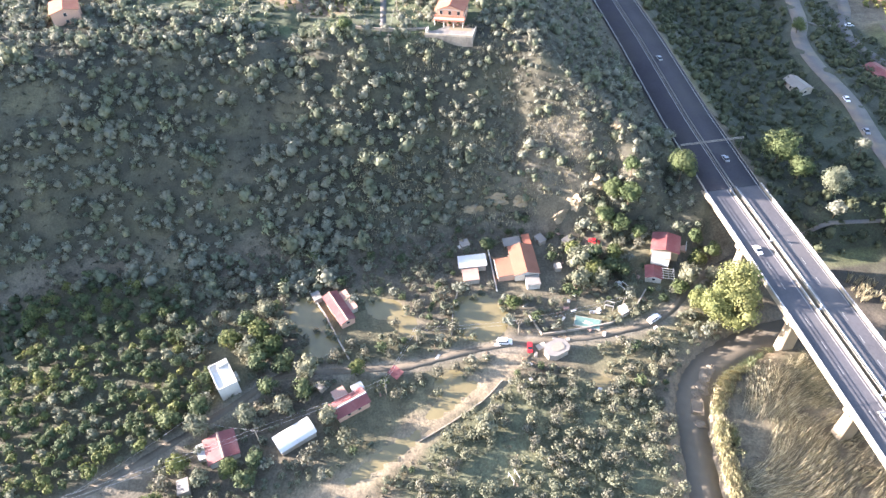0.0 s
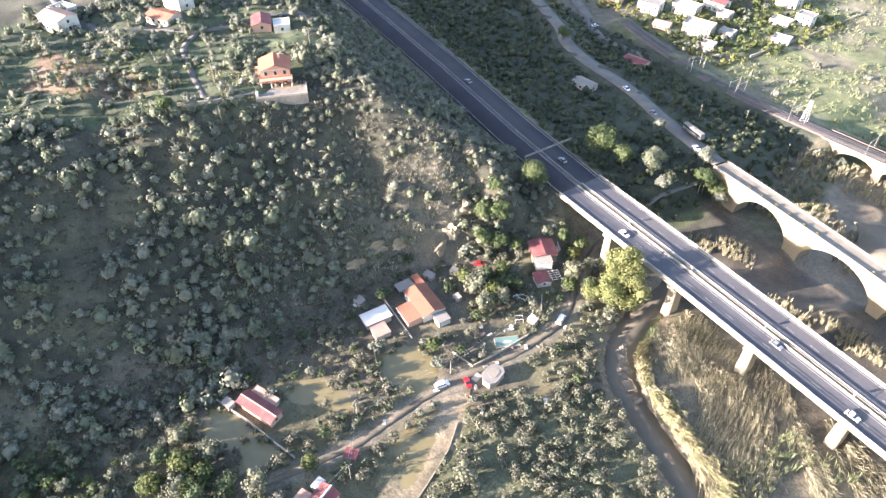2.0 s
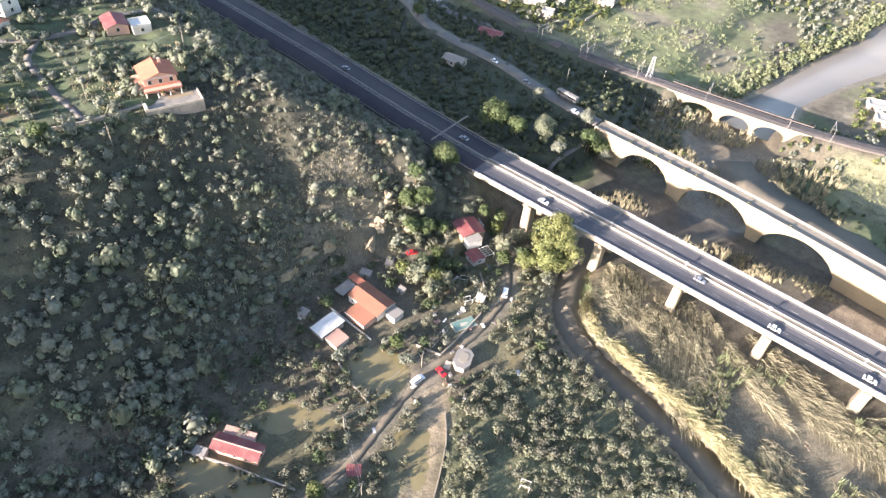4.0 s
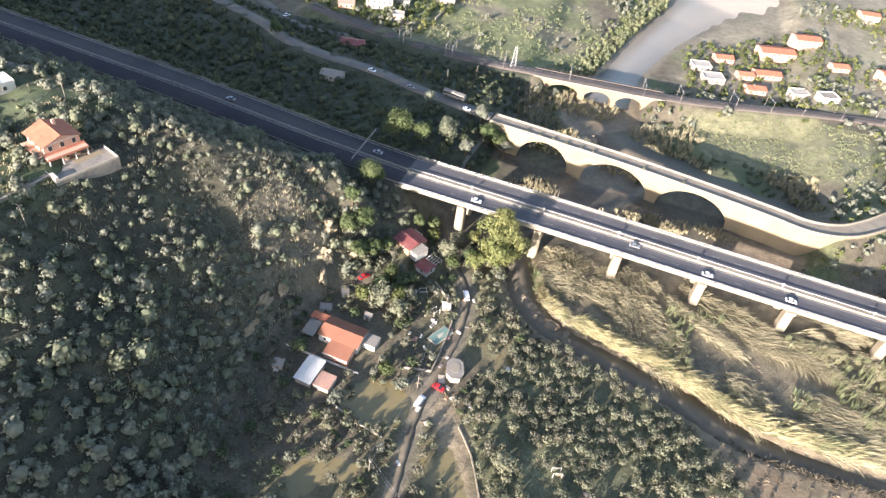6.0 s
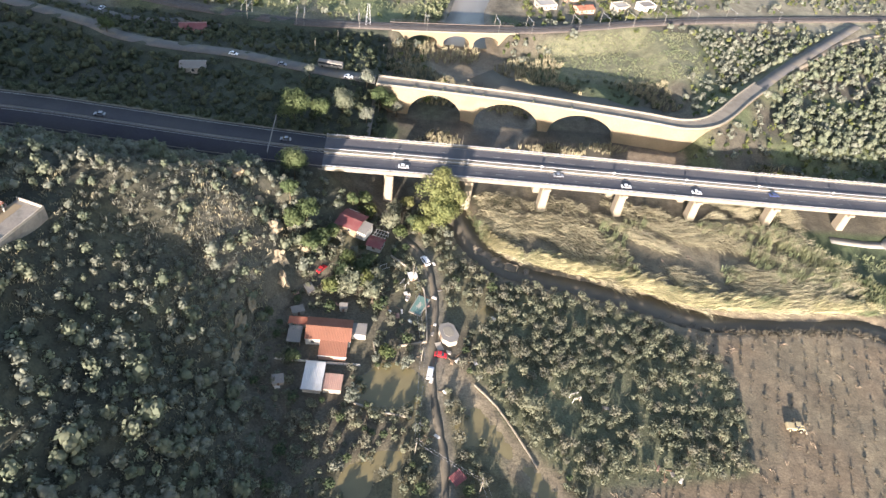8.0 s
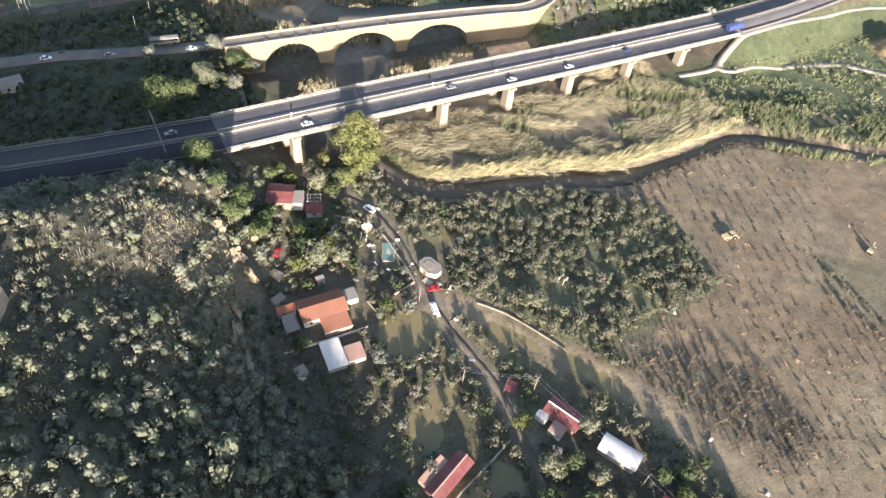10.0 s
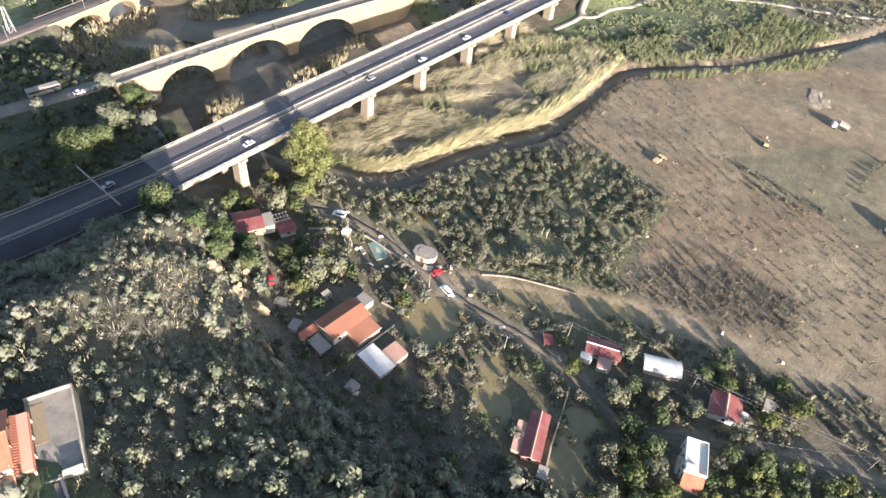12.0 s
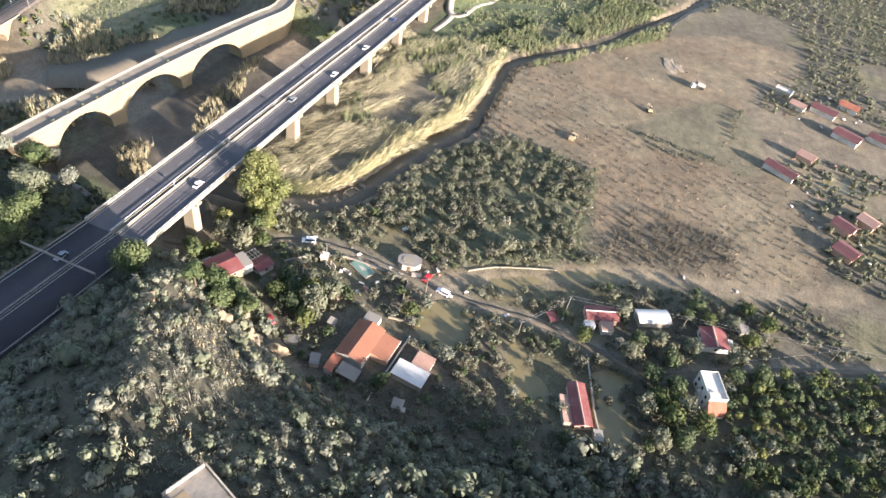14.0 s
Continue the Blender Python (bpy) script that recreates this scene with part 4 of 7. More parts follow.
def blade_clump(seed, n, height, lean, width, spread, loose=0.22):
    """Long narrow blades out of one root, leaning by a share of their height."""
    r = np.random.RandomState(seed)
    root = np.c_[r.uniform(-spread, spread, (n, 2)), np.zeros(n)]
    h = height * r.uniform(0.6, 1.2, n)
    th = r.uniform(0, 2 * math.pi, n)
    ln = np.array(lean)[None, :2] * h[:, None] * r.uniform(0.7, 1.2, (n, 1)) + np.c_[np.cos(th), np.sin(th)] * h[:, None] * loose
    up = np.sqrt(np.clip(h ** 2 - (ln ** 2).sum(1), (0.08 * h) ** 2, None))
    tip = root + np.c_[ln, up]
    mid = root * 0.45 + tip * 0.55 + np.c_[np.zeros((n, 2)), 0.12 * h]
    side = np.cross(tip - root, r.normal(size=(n, 3)))
    side = side / np.linalg.norm(side, axis=1)[:, None] * width * r.uniform(0.6, 1.3, (n, 1))
    q1 = np.stack([root - side * 0.6, root + side * 0.6, mid + side, mid - side], 1)
    q2 = np.stack([mid - side, mid + side, tip + side * 0.15, tip - side * 0.15], 1)
    q = np.concatenate([q1, q2], 1).reshape(n, 2, 4, 3).reshape(-1, 3)
    return q, np.arange(8 * n).reshape(2 * n, 4)


def scatter(name, protos, xy, scale, material, label, category, sink=0.1, turn=True, z=None, tall=1.0, pick=None):
    """One joined mesh of many plants set on the ground."""
    xy = np.asarray(xy, float)
    zz = ground_z(xy[:, 0], xy[:, 1]) if z is None else np.asarray(z)
    co, fa, k = [], [], 0
    r = np.random.RandomState(len(xy))
    for i, (p, s) in enumerate(zip(xy, scale)):
        c, f = protos[i % len(protos) if pick is None else int(pick[i])]
        t = r.uniform(0, 2 * math.pi) if turn else 0.0
        m = np.array([[math.cos(t), -math.sin(t), 0], [math.sin(t), math.cos(t), 0], [0, 0, tall * r.uniform(0.8, 1.2)]]) * s
        co.append(c @ m.T + (p[0], p[1], zz[i] - sink * s))
        fa.append(f + k)
        k += len(c)
    return tagged(new(name, raw_mesh(name, np.concatenate(co), np.concatenate(fa), material)), label, category, kind="stuff")


def jitter_grid(x0, x1, y0, y1, step, jit=0.45):
    xs, ys = np.meshgrid(np.arange(x0, x1, step), np.arange(y0, y1, step))
    p = np.stack([xs.ravel(), ys.ravel()], 1)
    return p + PLAN.uniform(-jit, jit, p.shape) * step


# places kept free of plants: x, y, half-lengths and turn
CLEAR = [(-36, 6, 13, 12, 0), (-38, -11, 8, 7, 0), (-32, 60, 8, 8, 25), (-22, 54, 5, 6, 0), (3, 9, 5, 8, -20), (-28, -61, 10, 5, 20), (-9, -99, 10, 5, 25), (20, -98, 7, 6, 20), (11, -60, 6, 8, 25), (20, -77, 6, 8, 25),
         (-130, -2, 9, 8, -21), (-119.7, -4.7, 5.5, 11, -21), (0, 0, 5, 4, 0), (-4, -8, 4, 4, 0), (-4, 45, 4, 4, 0), (-42, 36, 4, 4, 0), (3, -44, 4, 4, 0), (-33, 18, 5, 5, 0), (-10, 22, 6, 7, 0)]


def free(p, margin=1.5):
    x, y = p[:, 0], p[:, 1]
    ok = np.abs(y - road_y(x)) > 13.5
    for line, w in ((TRACK, 2.2), (OLD_ROAD, 5.5), (RAIL, 7), (RIVER, 5.5), (MUD_PATH, 4.5), (BANK, 14), (CHANNEL, 11)):
        d, _ = line_dist(x, y, line)
        ok &= d > w + margin * 0.5
    for cx, cy, a, b, r in CLEAR:
        c, s = math.cos(radians(r)), math.sin(radians(r))
        u, v = (x - cx) * c + (y - cy) * s, -(x - cx) * s + (y - cy) * c
        ok &= (np.abs(u) > a) | (np.abs(v) > b)
    for cx, cy, a, b, r in POOLS:
        ok &= np.hypot(x - cx, y - cy) > min(a, b) * 1.05 + 0.8
    return ok


def shrub_protos(seed, n, size, count=6, dense=0.0):
    out = []
    for k in range(count):
        r = np.random.RandomState(seed + k)
        lobes = [(0, 0, 0.6, 0.82)] + [(r.uniform(-0.5, 0.5), r.uniform(-0.5, 0.5), r.uniform(0.3, 1.05), r.uniform(0.3, 0.5)) for _ in range(4)]
        out.append(leaf_cloud(seed + k, lobes, n, size, dense=dense))
    return out


def on_slope(p):
    """Wild ground of the hillside, down to its foot."""
    h = ground_z(p[:, 0], p[:, 1])
    foot = np.interp(p[:, 1], FOOT_Y, FOOT_X) - p[:, 0]
    ok = ((h > 2.2) | ((p[:, 1] < -60) & (foot > -16))) & free(p) & ~inside(p[:, 0], p[:, 1], CITRUS)
    return ok & ~((np.abs(p[:, 0] + 55) < 5) & (p[:, 1] > 12) & (p[:, 1] < 34))


# round crowns of wild olive, set apart, over a low cover of scrub
def pale_zone(p):
    """Share of grey dry thicket: 1 on the rocky shoulder, 0 elsewhere."""
    return np.exp(-((p[:, 0] + 82) / 27) ** 2 - ((p[:, 1] - 22) / 30) ** 2)


def gully(p):
    """Share of the dark hollow between the shoulder and the next spur."""
    return np.exp(-((p[:, 0] + 66) / 16) ** 2 - ((p[:, 1] + 22) / 15) ** 2)


hill = jitter_grid(-236, -36, -228, 76, 3.7, 0.5)
dens = field_noise(hill[:, 0], hill[:, 1], 24, 7) * 0.45 + field_noise(hill[:, 0], hill[:, 1], 8, 8) * 0.55
plateau = soft_inside(hill[:, 0], hill[:, 1], PLATEAU_GARDEN, 2) > 0.5
south = smoothstep(-2, -28, hill[:, 1]) * smoothstep(-128, -112, hill[:, 0])
keep = on_slope(hill) & (dens - 0.3 * gully(hill) - 0.09 * south > 0.3) & (~plateau | (PLAN.rand(len(hill)) < 0.35))
hill, south = hill[keep], south[keep]
size = PLAN.uniform(0.9, 1.9, len(hill)) * (0.75 + 0.5 * field_noise(hill[:, 0], hill[:, 1], 12, 10)) * (1 - 0.25 * pale_zone(hill)) * (1 + 0.2 * south)
size[PLAN.rand(len(hill)) < 0.12] *= 1.5
cactus = PLAN.rand(len(hill)) < 0.07
green = ~cactus & (PLAN.rand(len(hill)) < 0.3)
grey = ~cactus & ~green
scatter("hillside_shrubs", shrub_protos(20, 96, 0.15, 9, 0.74), hill[grey], size[grey] * 1.42, L_SHRUB, "rounded grey green shrubs and wild olives on the hillside", "shrubs")
scatter("hillside_trees", shrub_protos(30, 96, 0.15, 9, 0.74), hill[green], size[green] * 1.55, L_HILL, "small darker green trees among the hillside shrubs", "trees", tall=1.15)
scatter("prickly_pears", shrub_protos(60, 45, 0.24), hill[cactus], size[cactus], L_CACTUS, "pale green prickly pear clumps on the slope", "cactus")
low = jitter_grid(-236, -36, -228, 76, 3.0, 0.5)
low = low[on_slope(low) & (field_noise(low[:, 0], low[:, 1], 8, 6) > 0.22) & ~((soft_inside(low[:, 0], low[:, 1], PLATEAU_GARDEN, 2) > 0.5) & (PLAN.rand(len(low)) < 0.6))]
dry = 0.8 * field_noise(low[:, 0], low[:, 1], 30, 9) + 0.6 * pale_zone(low) - 0.3 * gully(low) + PLAN.uniform(-0.25, 0.25, len(low))
sel = dry > 0.76
scatter("dry_scrub", shrub_protos(40, 46, 0.18), low[sel], PLAN.uniform(0.6, 1.6, sel.sum()), L_DRY, "dry pale scrub on the slope", "shrubs", tall=0.7)
scatter("low_scrub", shrub_protos(50, 20, 0.27), low[~sel], PLAN.uniform(0.7, 1.75, (~sel).sum()), L_UNDER, "low dark scrub covering the slope", "shrubs", tall=0.6)

# grey dry thicket over the rocky shoulder: bare twigs and small leaf tufts
th = jitter_grid(-124, -44, -24, 72, 1.8, 0.5)
th = th[on_slope(th) & (pale_zone(th) > PLAN.uniform(0.12, 1.1, len(th)))]
tuft = PLAN.rand(len(th)) < 0.86
scatter("dry_thicket", shrub_protos(70, 50, 0.15), th[tuft], PLAN.uniform(0.6, 1.5, tuft.sum()), L_THICKET, "grey brown dry thicket on the rocky shoulder", "shrubs", tall=0.9)
scatter("bare_twigs", [blade_clump(460 + k, 16, 2.0, (0.1 * math.cos(k), 0.1 * math.sin(k)), 0.07, 0.8) for k in range(6)], th[~tuft], PLAN.uniform(0.6, 1.4, (~tuft).sum()), L_THICKET, "leafless grey twigs of the dry thicket", "shrubs")

# steep grass between the shrubs and round the villa
gs = np.vstack([jitter_grid(-84, -48, -50, 52, 1.7, 0.5), jitter_grid(-150, -104, -24, 22, 2.2, 0.5)])
gs = gs[on_slope(gs) & (field_noise(gs[:, 0], gs[:, 1], 7, 40) > 0.28)]
scatter("hillside_grass", [blade_clump(470 + k, 10, 1.1, (0.35, -0.1), 0.09, 0.9) for k in range(6)], gs, PLAN.uniform(0.6, 1.4, len(gs)), REEDDULL, "dry tawny grass on the steep slope", "grass")

# low weeds that break up the soil
weeds = jitter_grid(-60, 118, -150, 76, 2.1)
wn = field_noise(weeds[:, 0], weeds[:, 1], 11, 12)
ok = free(weeds, 0) & ~inside(weeds[:, 0], weeds[:, 1], FIELD) & ~inside(weeds[:, 0], weeds[:, 1], REEDS) & (wn > 0.22)
scatter("weeds", shrub_protos(80, 11, 0.3, 4), weeds[ok], PLAN.uniform(0.35, 0.85, ok.sum()), L_DRY, "low muddy weeds and grass tufts", "weeds", tall=0.6)

# rows of vines and young trees on the plateau
vu, vv = np.meshgrid(np.arange(-190, -146, 2.2), np.arange(-74, -34, 3.6))
vines = np.stack([vu + vv * 0.2 + 10, vv], -1).reshape(-1, 2) + PLAN.uniform(-0.4, 0.4, (vu.size, 2))
vines = vines[PLAN.rand(len(vines)) < 0.8]
scatter("vine_rows", shrub_protos(75, 36, 0.26, 4), vines, PLAN.uniform(0.6, 1.1, len(vines)), L_CITRUS, "green rows of vines on the plateau", "vines")

# ---- single trees ----
def tree(name, label, seed, lobes, n, size, material, trunk_h, trunk_r, limbs=4, group="", dense=0.76):
    t = thing(name, label, "tree", group=group)
    r = random.Random(seed)
    s = Shape().tube([(0, 0, -0.4), (r.uniform(-0.1, 0.1), r.uniform(-0.1, 0.1), trunk_h * 0.5), (r.uniform(-0.2, 0.2), r.uniform(-0.2, 0.2), trunk_h)], trunk_r, 6, trunk_r * 0.6)
    for k in range(limbs):
        l = lobes[k % len(lobes)]
        s.tube([(0, 0, trunk_h * 0.8), (l[0] * 0.45, l[1] * 0.45, (trunk_h + l[2]) / 2), (l[0] * 0.85, l[1] * 0.85, l[2])], trunk_r * 0.45, 5, trunk_r * 0.15)
    part("trunk", s, BARK, t)
    co, f = leaf_cloud(seed, lobes, n, size, dense=dense)
    part("crown", raw_mesh("crown", co, f, material), material, t)
    return t


def round_lobes(seed, rad, h, n=7, low=0.5):
    r = random.Random(seed)
    out = [(0, 0, h, rad * 0.8)]
    for k in range(n):
        a = 2 * math.pi * k / n + r.uniform(-0.3, 0.3)
        q = rad * r.uniform(0.4, 0.68)
        out.append((q * math.cos(a), q * math.sin(a), h + rad * r.uniform(-0.45, 0.4), rad * r.uniform(0.36, 0.56)))
    return out


def plant_copies(protos, xy, scales):
    """Sets copies of the prototype trees; the prototypes take the first places."""
    r = random.Random(5)
    zz = ground_z(xy[:, 0], xy[:, 1])
    for i, (p, s) in enumerate(zip(xy, scales)):
        m = pose(p[0], p[1], zz[i], r.uniform(-4, 4), r.uniform(-4, 4), r.uniform(0, 360)) @ Matrix.Diagonal((s, s, s * r.uniform(0.85, 1.15), 1))
        src = protos[i % len(protos)]
        if i < len(protos):
            src.matrix_world = m
        else:
            t = copy_thing(src, Matrix())
            t.matrix_basis = m


# citrus grove at the foot of the hill, in loose rows of uneven trees
gu, gv = np.meshgrid(np.arange(-80, 100, 3.9), np.arange(-80, 80, 4.3))
ca, sa = math.cos(radians(-58)), math.sin(radians(-58))
grove = np.stack([-6 + gu * ca - gv * sa, -155 + gu * sa + gv * ca], -1).reshape(-1, 2) + PLAN.uniform(-1.2, 1.2, (gu.size, 2))
edge = soft_inside(grove[:, 0], grove[:, 1], CITRUS, 11)
grove = grove[(edge > PLAN.uniform(0.15, 1.0, len(grove))) & free(grove)]
grove = grove[np.argsort(-grove[:, 1])]
near, rest = grove[:300], grove[300:]
protos = [tree("citrus_tree", "rounded green citrus tree in a planted grove", 100 + k, round_lobes(k, 1.75, 1.9 + 0.2 * (k % 3)), 190, 0.23, (L_CITRUS, L_GROVE, L_CITRUS, L_GROVE, L_GROVE, L_OLIVE)[k], 1.2, 0.14, 4, "citrus grove") for k in range(6)]
PLAN.shuffle(near)
plant_copies(protos, near, PLAN.uniform(0.85, 1.55, len(near)))
if len(rest):
    scatter("citrus_grove_rest", shrub_protos(120, 70, 0.2, 6, 0.84), rest, PLAN.uniform(1.7, 2.8, len(rest)), L_GROVE, "far rows of the citrus grove", "trees")

# dense dark orchard on the flood plain
orch = jitter_grid(10, 106, -48, 40, 3.0, 0.5)
on = field_noise(orch[:, 0], orch[:, 1], 16, 14)
orch = orch[(soft_inside(orch[:, 0], orch[:, 1], ORCHARD, 3) > PLAN.uniform(0.3, 1, len(orch))) & free(orch) & (on > 0.22) & (field_noise(orch[:, 0], orch[:, 1], 6, 35) > 0.2)]
orch = orch[~(np.hypot(orch[:, 0] - 40, orch[:, 1] + 22) < 6) & ~(np.hypot(orch[:, 0] - 62, orch[:, 1] + 8) < 4) & ~(np.hypot(orch[:, 0] - 33, orch[:, 1] + 14) < 5)]
PLAN.shuffle(orch)
protos = [tree("orchard_tree", "dark dusty leafy orchard tree caked with mud", 140 + k, round_lobes(10 + k, 2.1, 1.8 + 0.2 * k, 11), 190, 0.25, (L_OLIVE, L_OLIVE, L_WOODY, L_OLIVE, L_WOODY)[k], 1.3, 0.15, 4, "flooded orchard", 0.5) for k in range(5)]
plant_copies(protos, orch[:300], PLAN.uniform(0.6, 1.15, min(len(orch), 300)))
if len(orch) > 300:
    scatter("orchard_undergrowth", shrub_protos(150, 64, 0.2), orch[300:], PLAN.uniform(1.0, 2.0, len(orch) - 300), L_OLIVE, "low muddy bushes under the orchard trees", "shrubs")

# garden trees round the houses
gard = jitter_grid(-58, 62, -118, 74, 3.3, 0.48)
gn = field_noise(gard[:, 0], gard[:, 1], 18, 15)
gzv = ground_z(gard[:, 0], gard[:, 1])
ok = free(gard, 2) & (gzv < 6) & (gzv > -0.6) & (gn > 0.2) & ~inside(gard[:, 0], gard[:, 1], FIELD) & ~inside(gard[:, 0], gard[:, 1], ORCHARD) & ~inside(gard[:, 0], gard[:, 1], REEDS) & ~inside(gard[:, 0], gard[:, 1], CITRUS)
ok &= (gard[:, 0] < 30 + (gard[:, 1] < -40) * 12) & ~((gard[:, 0] > 22) & (gard[:, 1] > 40))
gard = gard[ok]
protos = [tree("garden_tree", "mud-splashed green garden tree beside the plots", 180 + k, round_lobes(20 + k, 2.0, 1.9, 9), 170, 0.27, (L_OLIVE, L_WOODY, L_SHRUB, L_GROVE, L_WOODY)[k], 1.2, 0.13, 4, "garden trees", 0.55) for k in range(5)]
PLAN.shuffle(gard)
plant_copies(protos, gard[:300], PLAN.uniform(0.55, 1.3, min(len(gard), 300)))
if len(gard) > 300:
    scatter("garden_bushes", shrub_protos(190, 84, 0.2), gard[300:], PLAN.uniform(0.9, 2.0, len(gard) - 300), L_OLIVE, "muddy bushes and small trees between the plots", "shrubs")
big = [(-32, 27, 1.9), (-27, 31, 1.8), (-35, 33, 1.7), (-24, 25, 1.6), (-38, 27, 1.5), (-28, 37, 1.7), (-22, 32, 1.4), (-33, 40, 1.4), (-25, 42, 1.3), (-18, 63, 1.6), (-14, 58, 1.4), (-8, 64, 1.5), (-16, 72, 1.5), (-26, 70, 1.3), (-6, -80, 1.7), (-2, -72, 1.6), (-14, -84, 1.7), (6, -74, 1.4), (10, -80, 1.3), (-20, -88, 1.8), (-8, -88, 1.5), (16, -66, 1.3), (0, -56, 1.3), (27, -88, 1.3), (28, -20, 1.6), (-18, -1, 1.3), (-48, -4, 1.3), (-14, -92, 1.5), (-18, -98, 1.6), (6, -106, 1.5), (12, -91, 1.4), (28, -95, 1.3), (33, -90, 1.4), (13, -105, 1.5), (36, -116, 1.5), (2, -85, 1.4), (-20, -80, 1.5), (25, -110, 1.4), (9, -114, 1.6), (30, -103, 1.2), (40, -108, 1.3), (-26, -92, 1.5), (-30, -86, 1.4)]
protos = [tree("broadleaf_tree", "tall leafy green tree near the houses", 200 + k, round_lobes(30 + k, 2.4, 3.0, 9), 600, 0.25, (L_OLIVE, L_CITRUS, L_GROVE)[k], 2.0, 0.2, 6, "trees by the houses") for k in range(3)]
plant_copies(protos, np.array([b[:2] for b in big]), [b[2] for b in big])

# tall trees of their own
r = random.Random(8)
lob = [(r.uniform(-7.5, 7.5) * (1 - abs(z - 13) / 20), r.uniform(-7.5, 7.5) * (1 - abs(z - 13) / 20), z, r.uniform(2.0, 3.7) * (1.15 - abs(z - 13) / 30)) for z in np.linspace(4, 26, 64)]
pop = tree("poplar", "very tall yellow green poplar beside the viaduct", 300, lob, 10500, 0.37, L_POPLAR, 8, 0.7, 10, dense=0.6)
pop.matrix_world = pose(1.5, 67.5, gz(1.5, 67.5), 0, 0, 40)
for k, (x, y, rad, h, nm, lb, m) in enumerate([(-56, 72.6, 6.0, 9.5, "umbrella_pine", "rounded bright green pine above the road cutting", L_PINE), (-61, 115, 7.2, 9.5, "umbrella_pine", "broad green tree beyond the motorway", L_PINE), (-41, 126.5, 5.6, 7.0, "carob_tree", "pale dusty tree beyond the motorway", L_HILL), (-20, 147.5, 5.0, 7.5, "carob_tree", "green tree at the old bridge end", L_PINE), (-24, 143, 5.0, 9.0, "carob_tree", "leafy green tree hiding the bridge end", L_PINE), (-16, 145, 3.4, 6.0, "carob_tree", "leafy green tree at the bridge foot", L_SHRUB), (-31, 149, 4.0, 6.0, "carob_tree", "dark tree beside the side lane", L_SHRUB), (-58, 148, 3.0, 8.0, "cypress", "slim dark conifer beside the old road", L_SHRUB), (-30, 122, 3.4, 5.0, "carob_tree", "pale dusty tree beyond the motorway", L_SHRUB), (-50, 118, 4.8, 7.0, "carob_tree", "round green tree beyond the motorway", L_PINE),
                                               (-49, 50, 4.4, 7.0, "pine", "bright green pine at the foot of the slope", L_PINE), (-44, 46, 4.0, 6.5, "pine", "bright green pine at the foot of the slope", L_PINE), (-53, 45, 4.0, 6.5, "pine", "bright green pine at the foot of the slope", L_PINE), (-47, 41, 3.6, 5.5, "pine", "bright green pine at the foot of the slope", L_PINE), (-55, 52, 3.2, 6.5, "pine", "bright green pine at the foot of the slope", L_PINE), (-40, 52, 2.8, 5, "pine", "bright green pine at the foot of the slope", L_PINE),
                                               (-28, 76, 3.0, 4.5, "pine", "green pine below the viaduct abutment", L_PINE), (-33, 71, 2.8, 4.5, "pine", "green pine below the viaduct abutment", L_PINE), (-11, 76, 3.0, 4.0, "willow", "yellow green tree under the viaduct edge", L_POPLAR), (-6, 61, 4.0, 5.2, "willow", "yellow green tree beside the lane", L_POPLAR),
                                               (-128, -46, 3.2, 5, "cypress", "bright green conifer on the plateau edge", L_PINE), (-158, 178, 4, 5, "street_tree", "bright green tree between two roads", L_PINE), (-13, -89, 3.0, 4.5, "tall_shrub", "yellow green tree beside the white house", L_CITRUS)]):
    t = tree(nm, lb, 320 + k, round_lobes(50 + k, rad, h, 10), int(75 * rad * rad) + 250, 0.33, m, h * 0.7, 0.25, 0 if nm == "cypress" else 7)
    t.matrix_world = pose(x, y, gz(x, y), 0, 0, 37 * k)

# woods and scrub north of the motorway and east of the field
nb = jitter_grid(-330, 420, 104, 470, 6.0)
nn = field_noise(nb[:, 0], nb[:, 1], 40, 16) * 0.6 + field_noise(nb[:, 0], nb[:, 1], 13, 17) * 0.4
dbed = line_dist(nb[:, 0], nb[:, 1], NORTH_BED)[0]
bedw = np.interp(nb[:, 1], BED_Y, BED_W) + 5
ok = free(nb) & (dbed > bedw) & (nn > 0.50 - 0.22 * ((nb[:, 0] > 196) & (nb[:, 1] < 260)) - 0.2 * ((nb[:, 0] < -20) & (nb[:, 1] < 215)) - 0.12 * (nb[:, 0] > 150) + 0.16 * ((nb[:, 1] > 262) & (nb[:, 0] > 50)) - 0.08 * (nb[:, 1] > 290)) & ~((nb[:, 1] < 146) & (nb[:, 0] > -20) & (nb[:, 0] < 122)) & ~inside(nb[:, 0], nb[:, 1], BROWN_N)
ok &= ~((soft_inside(nb[:, 0], nb[:, 1], GREEN_N, 2) > 0.5) & (PLAN.rand(len(nb)) < 0.86))
nb = nb[ok]
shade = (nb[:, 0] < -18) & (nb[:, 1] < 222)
# woods in the hill's shade: part of that shade is in the leaf colour
scatter("roadside_woods", shrub_protos(220, 26, 0.26, 6, 0.84), nb[shade], PLAN.uniform(1.4, 3.2, shade.sum()), L_WOOD, "dense woods beyond the motorway cutting, dark leaves toned for shade", "trees")
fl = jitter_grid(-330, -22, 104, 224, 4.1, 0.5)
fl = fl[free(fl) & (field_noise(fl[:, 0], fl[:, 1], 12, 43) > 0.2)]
scatter("wood_undergrowth", shrub_protos(225, 26, 0.27), fl, PLAN.uniform(1.1, 2.5, len(fl)), L_WOOD, "undergrowth on the shaded valley side, dark leaves toned for shade", "shrubs", tall=0.8)
nb = nb[~shade]
half = PLAN.rand(len(nb)) < 0.55
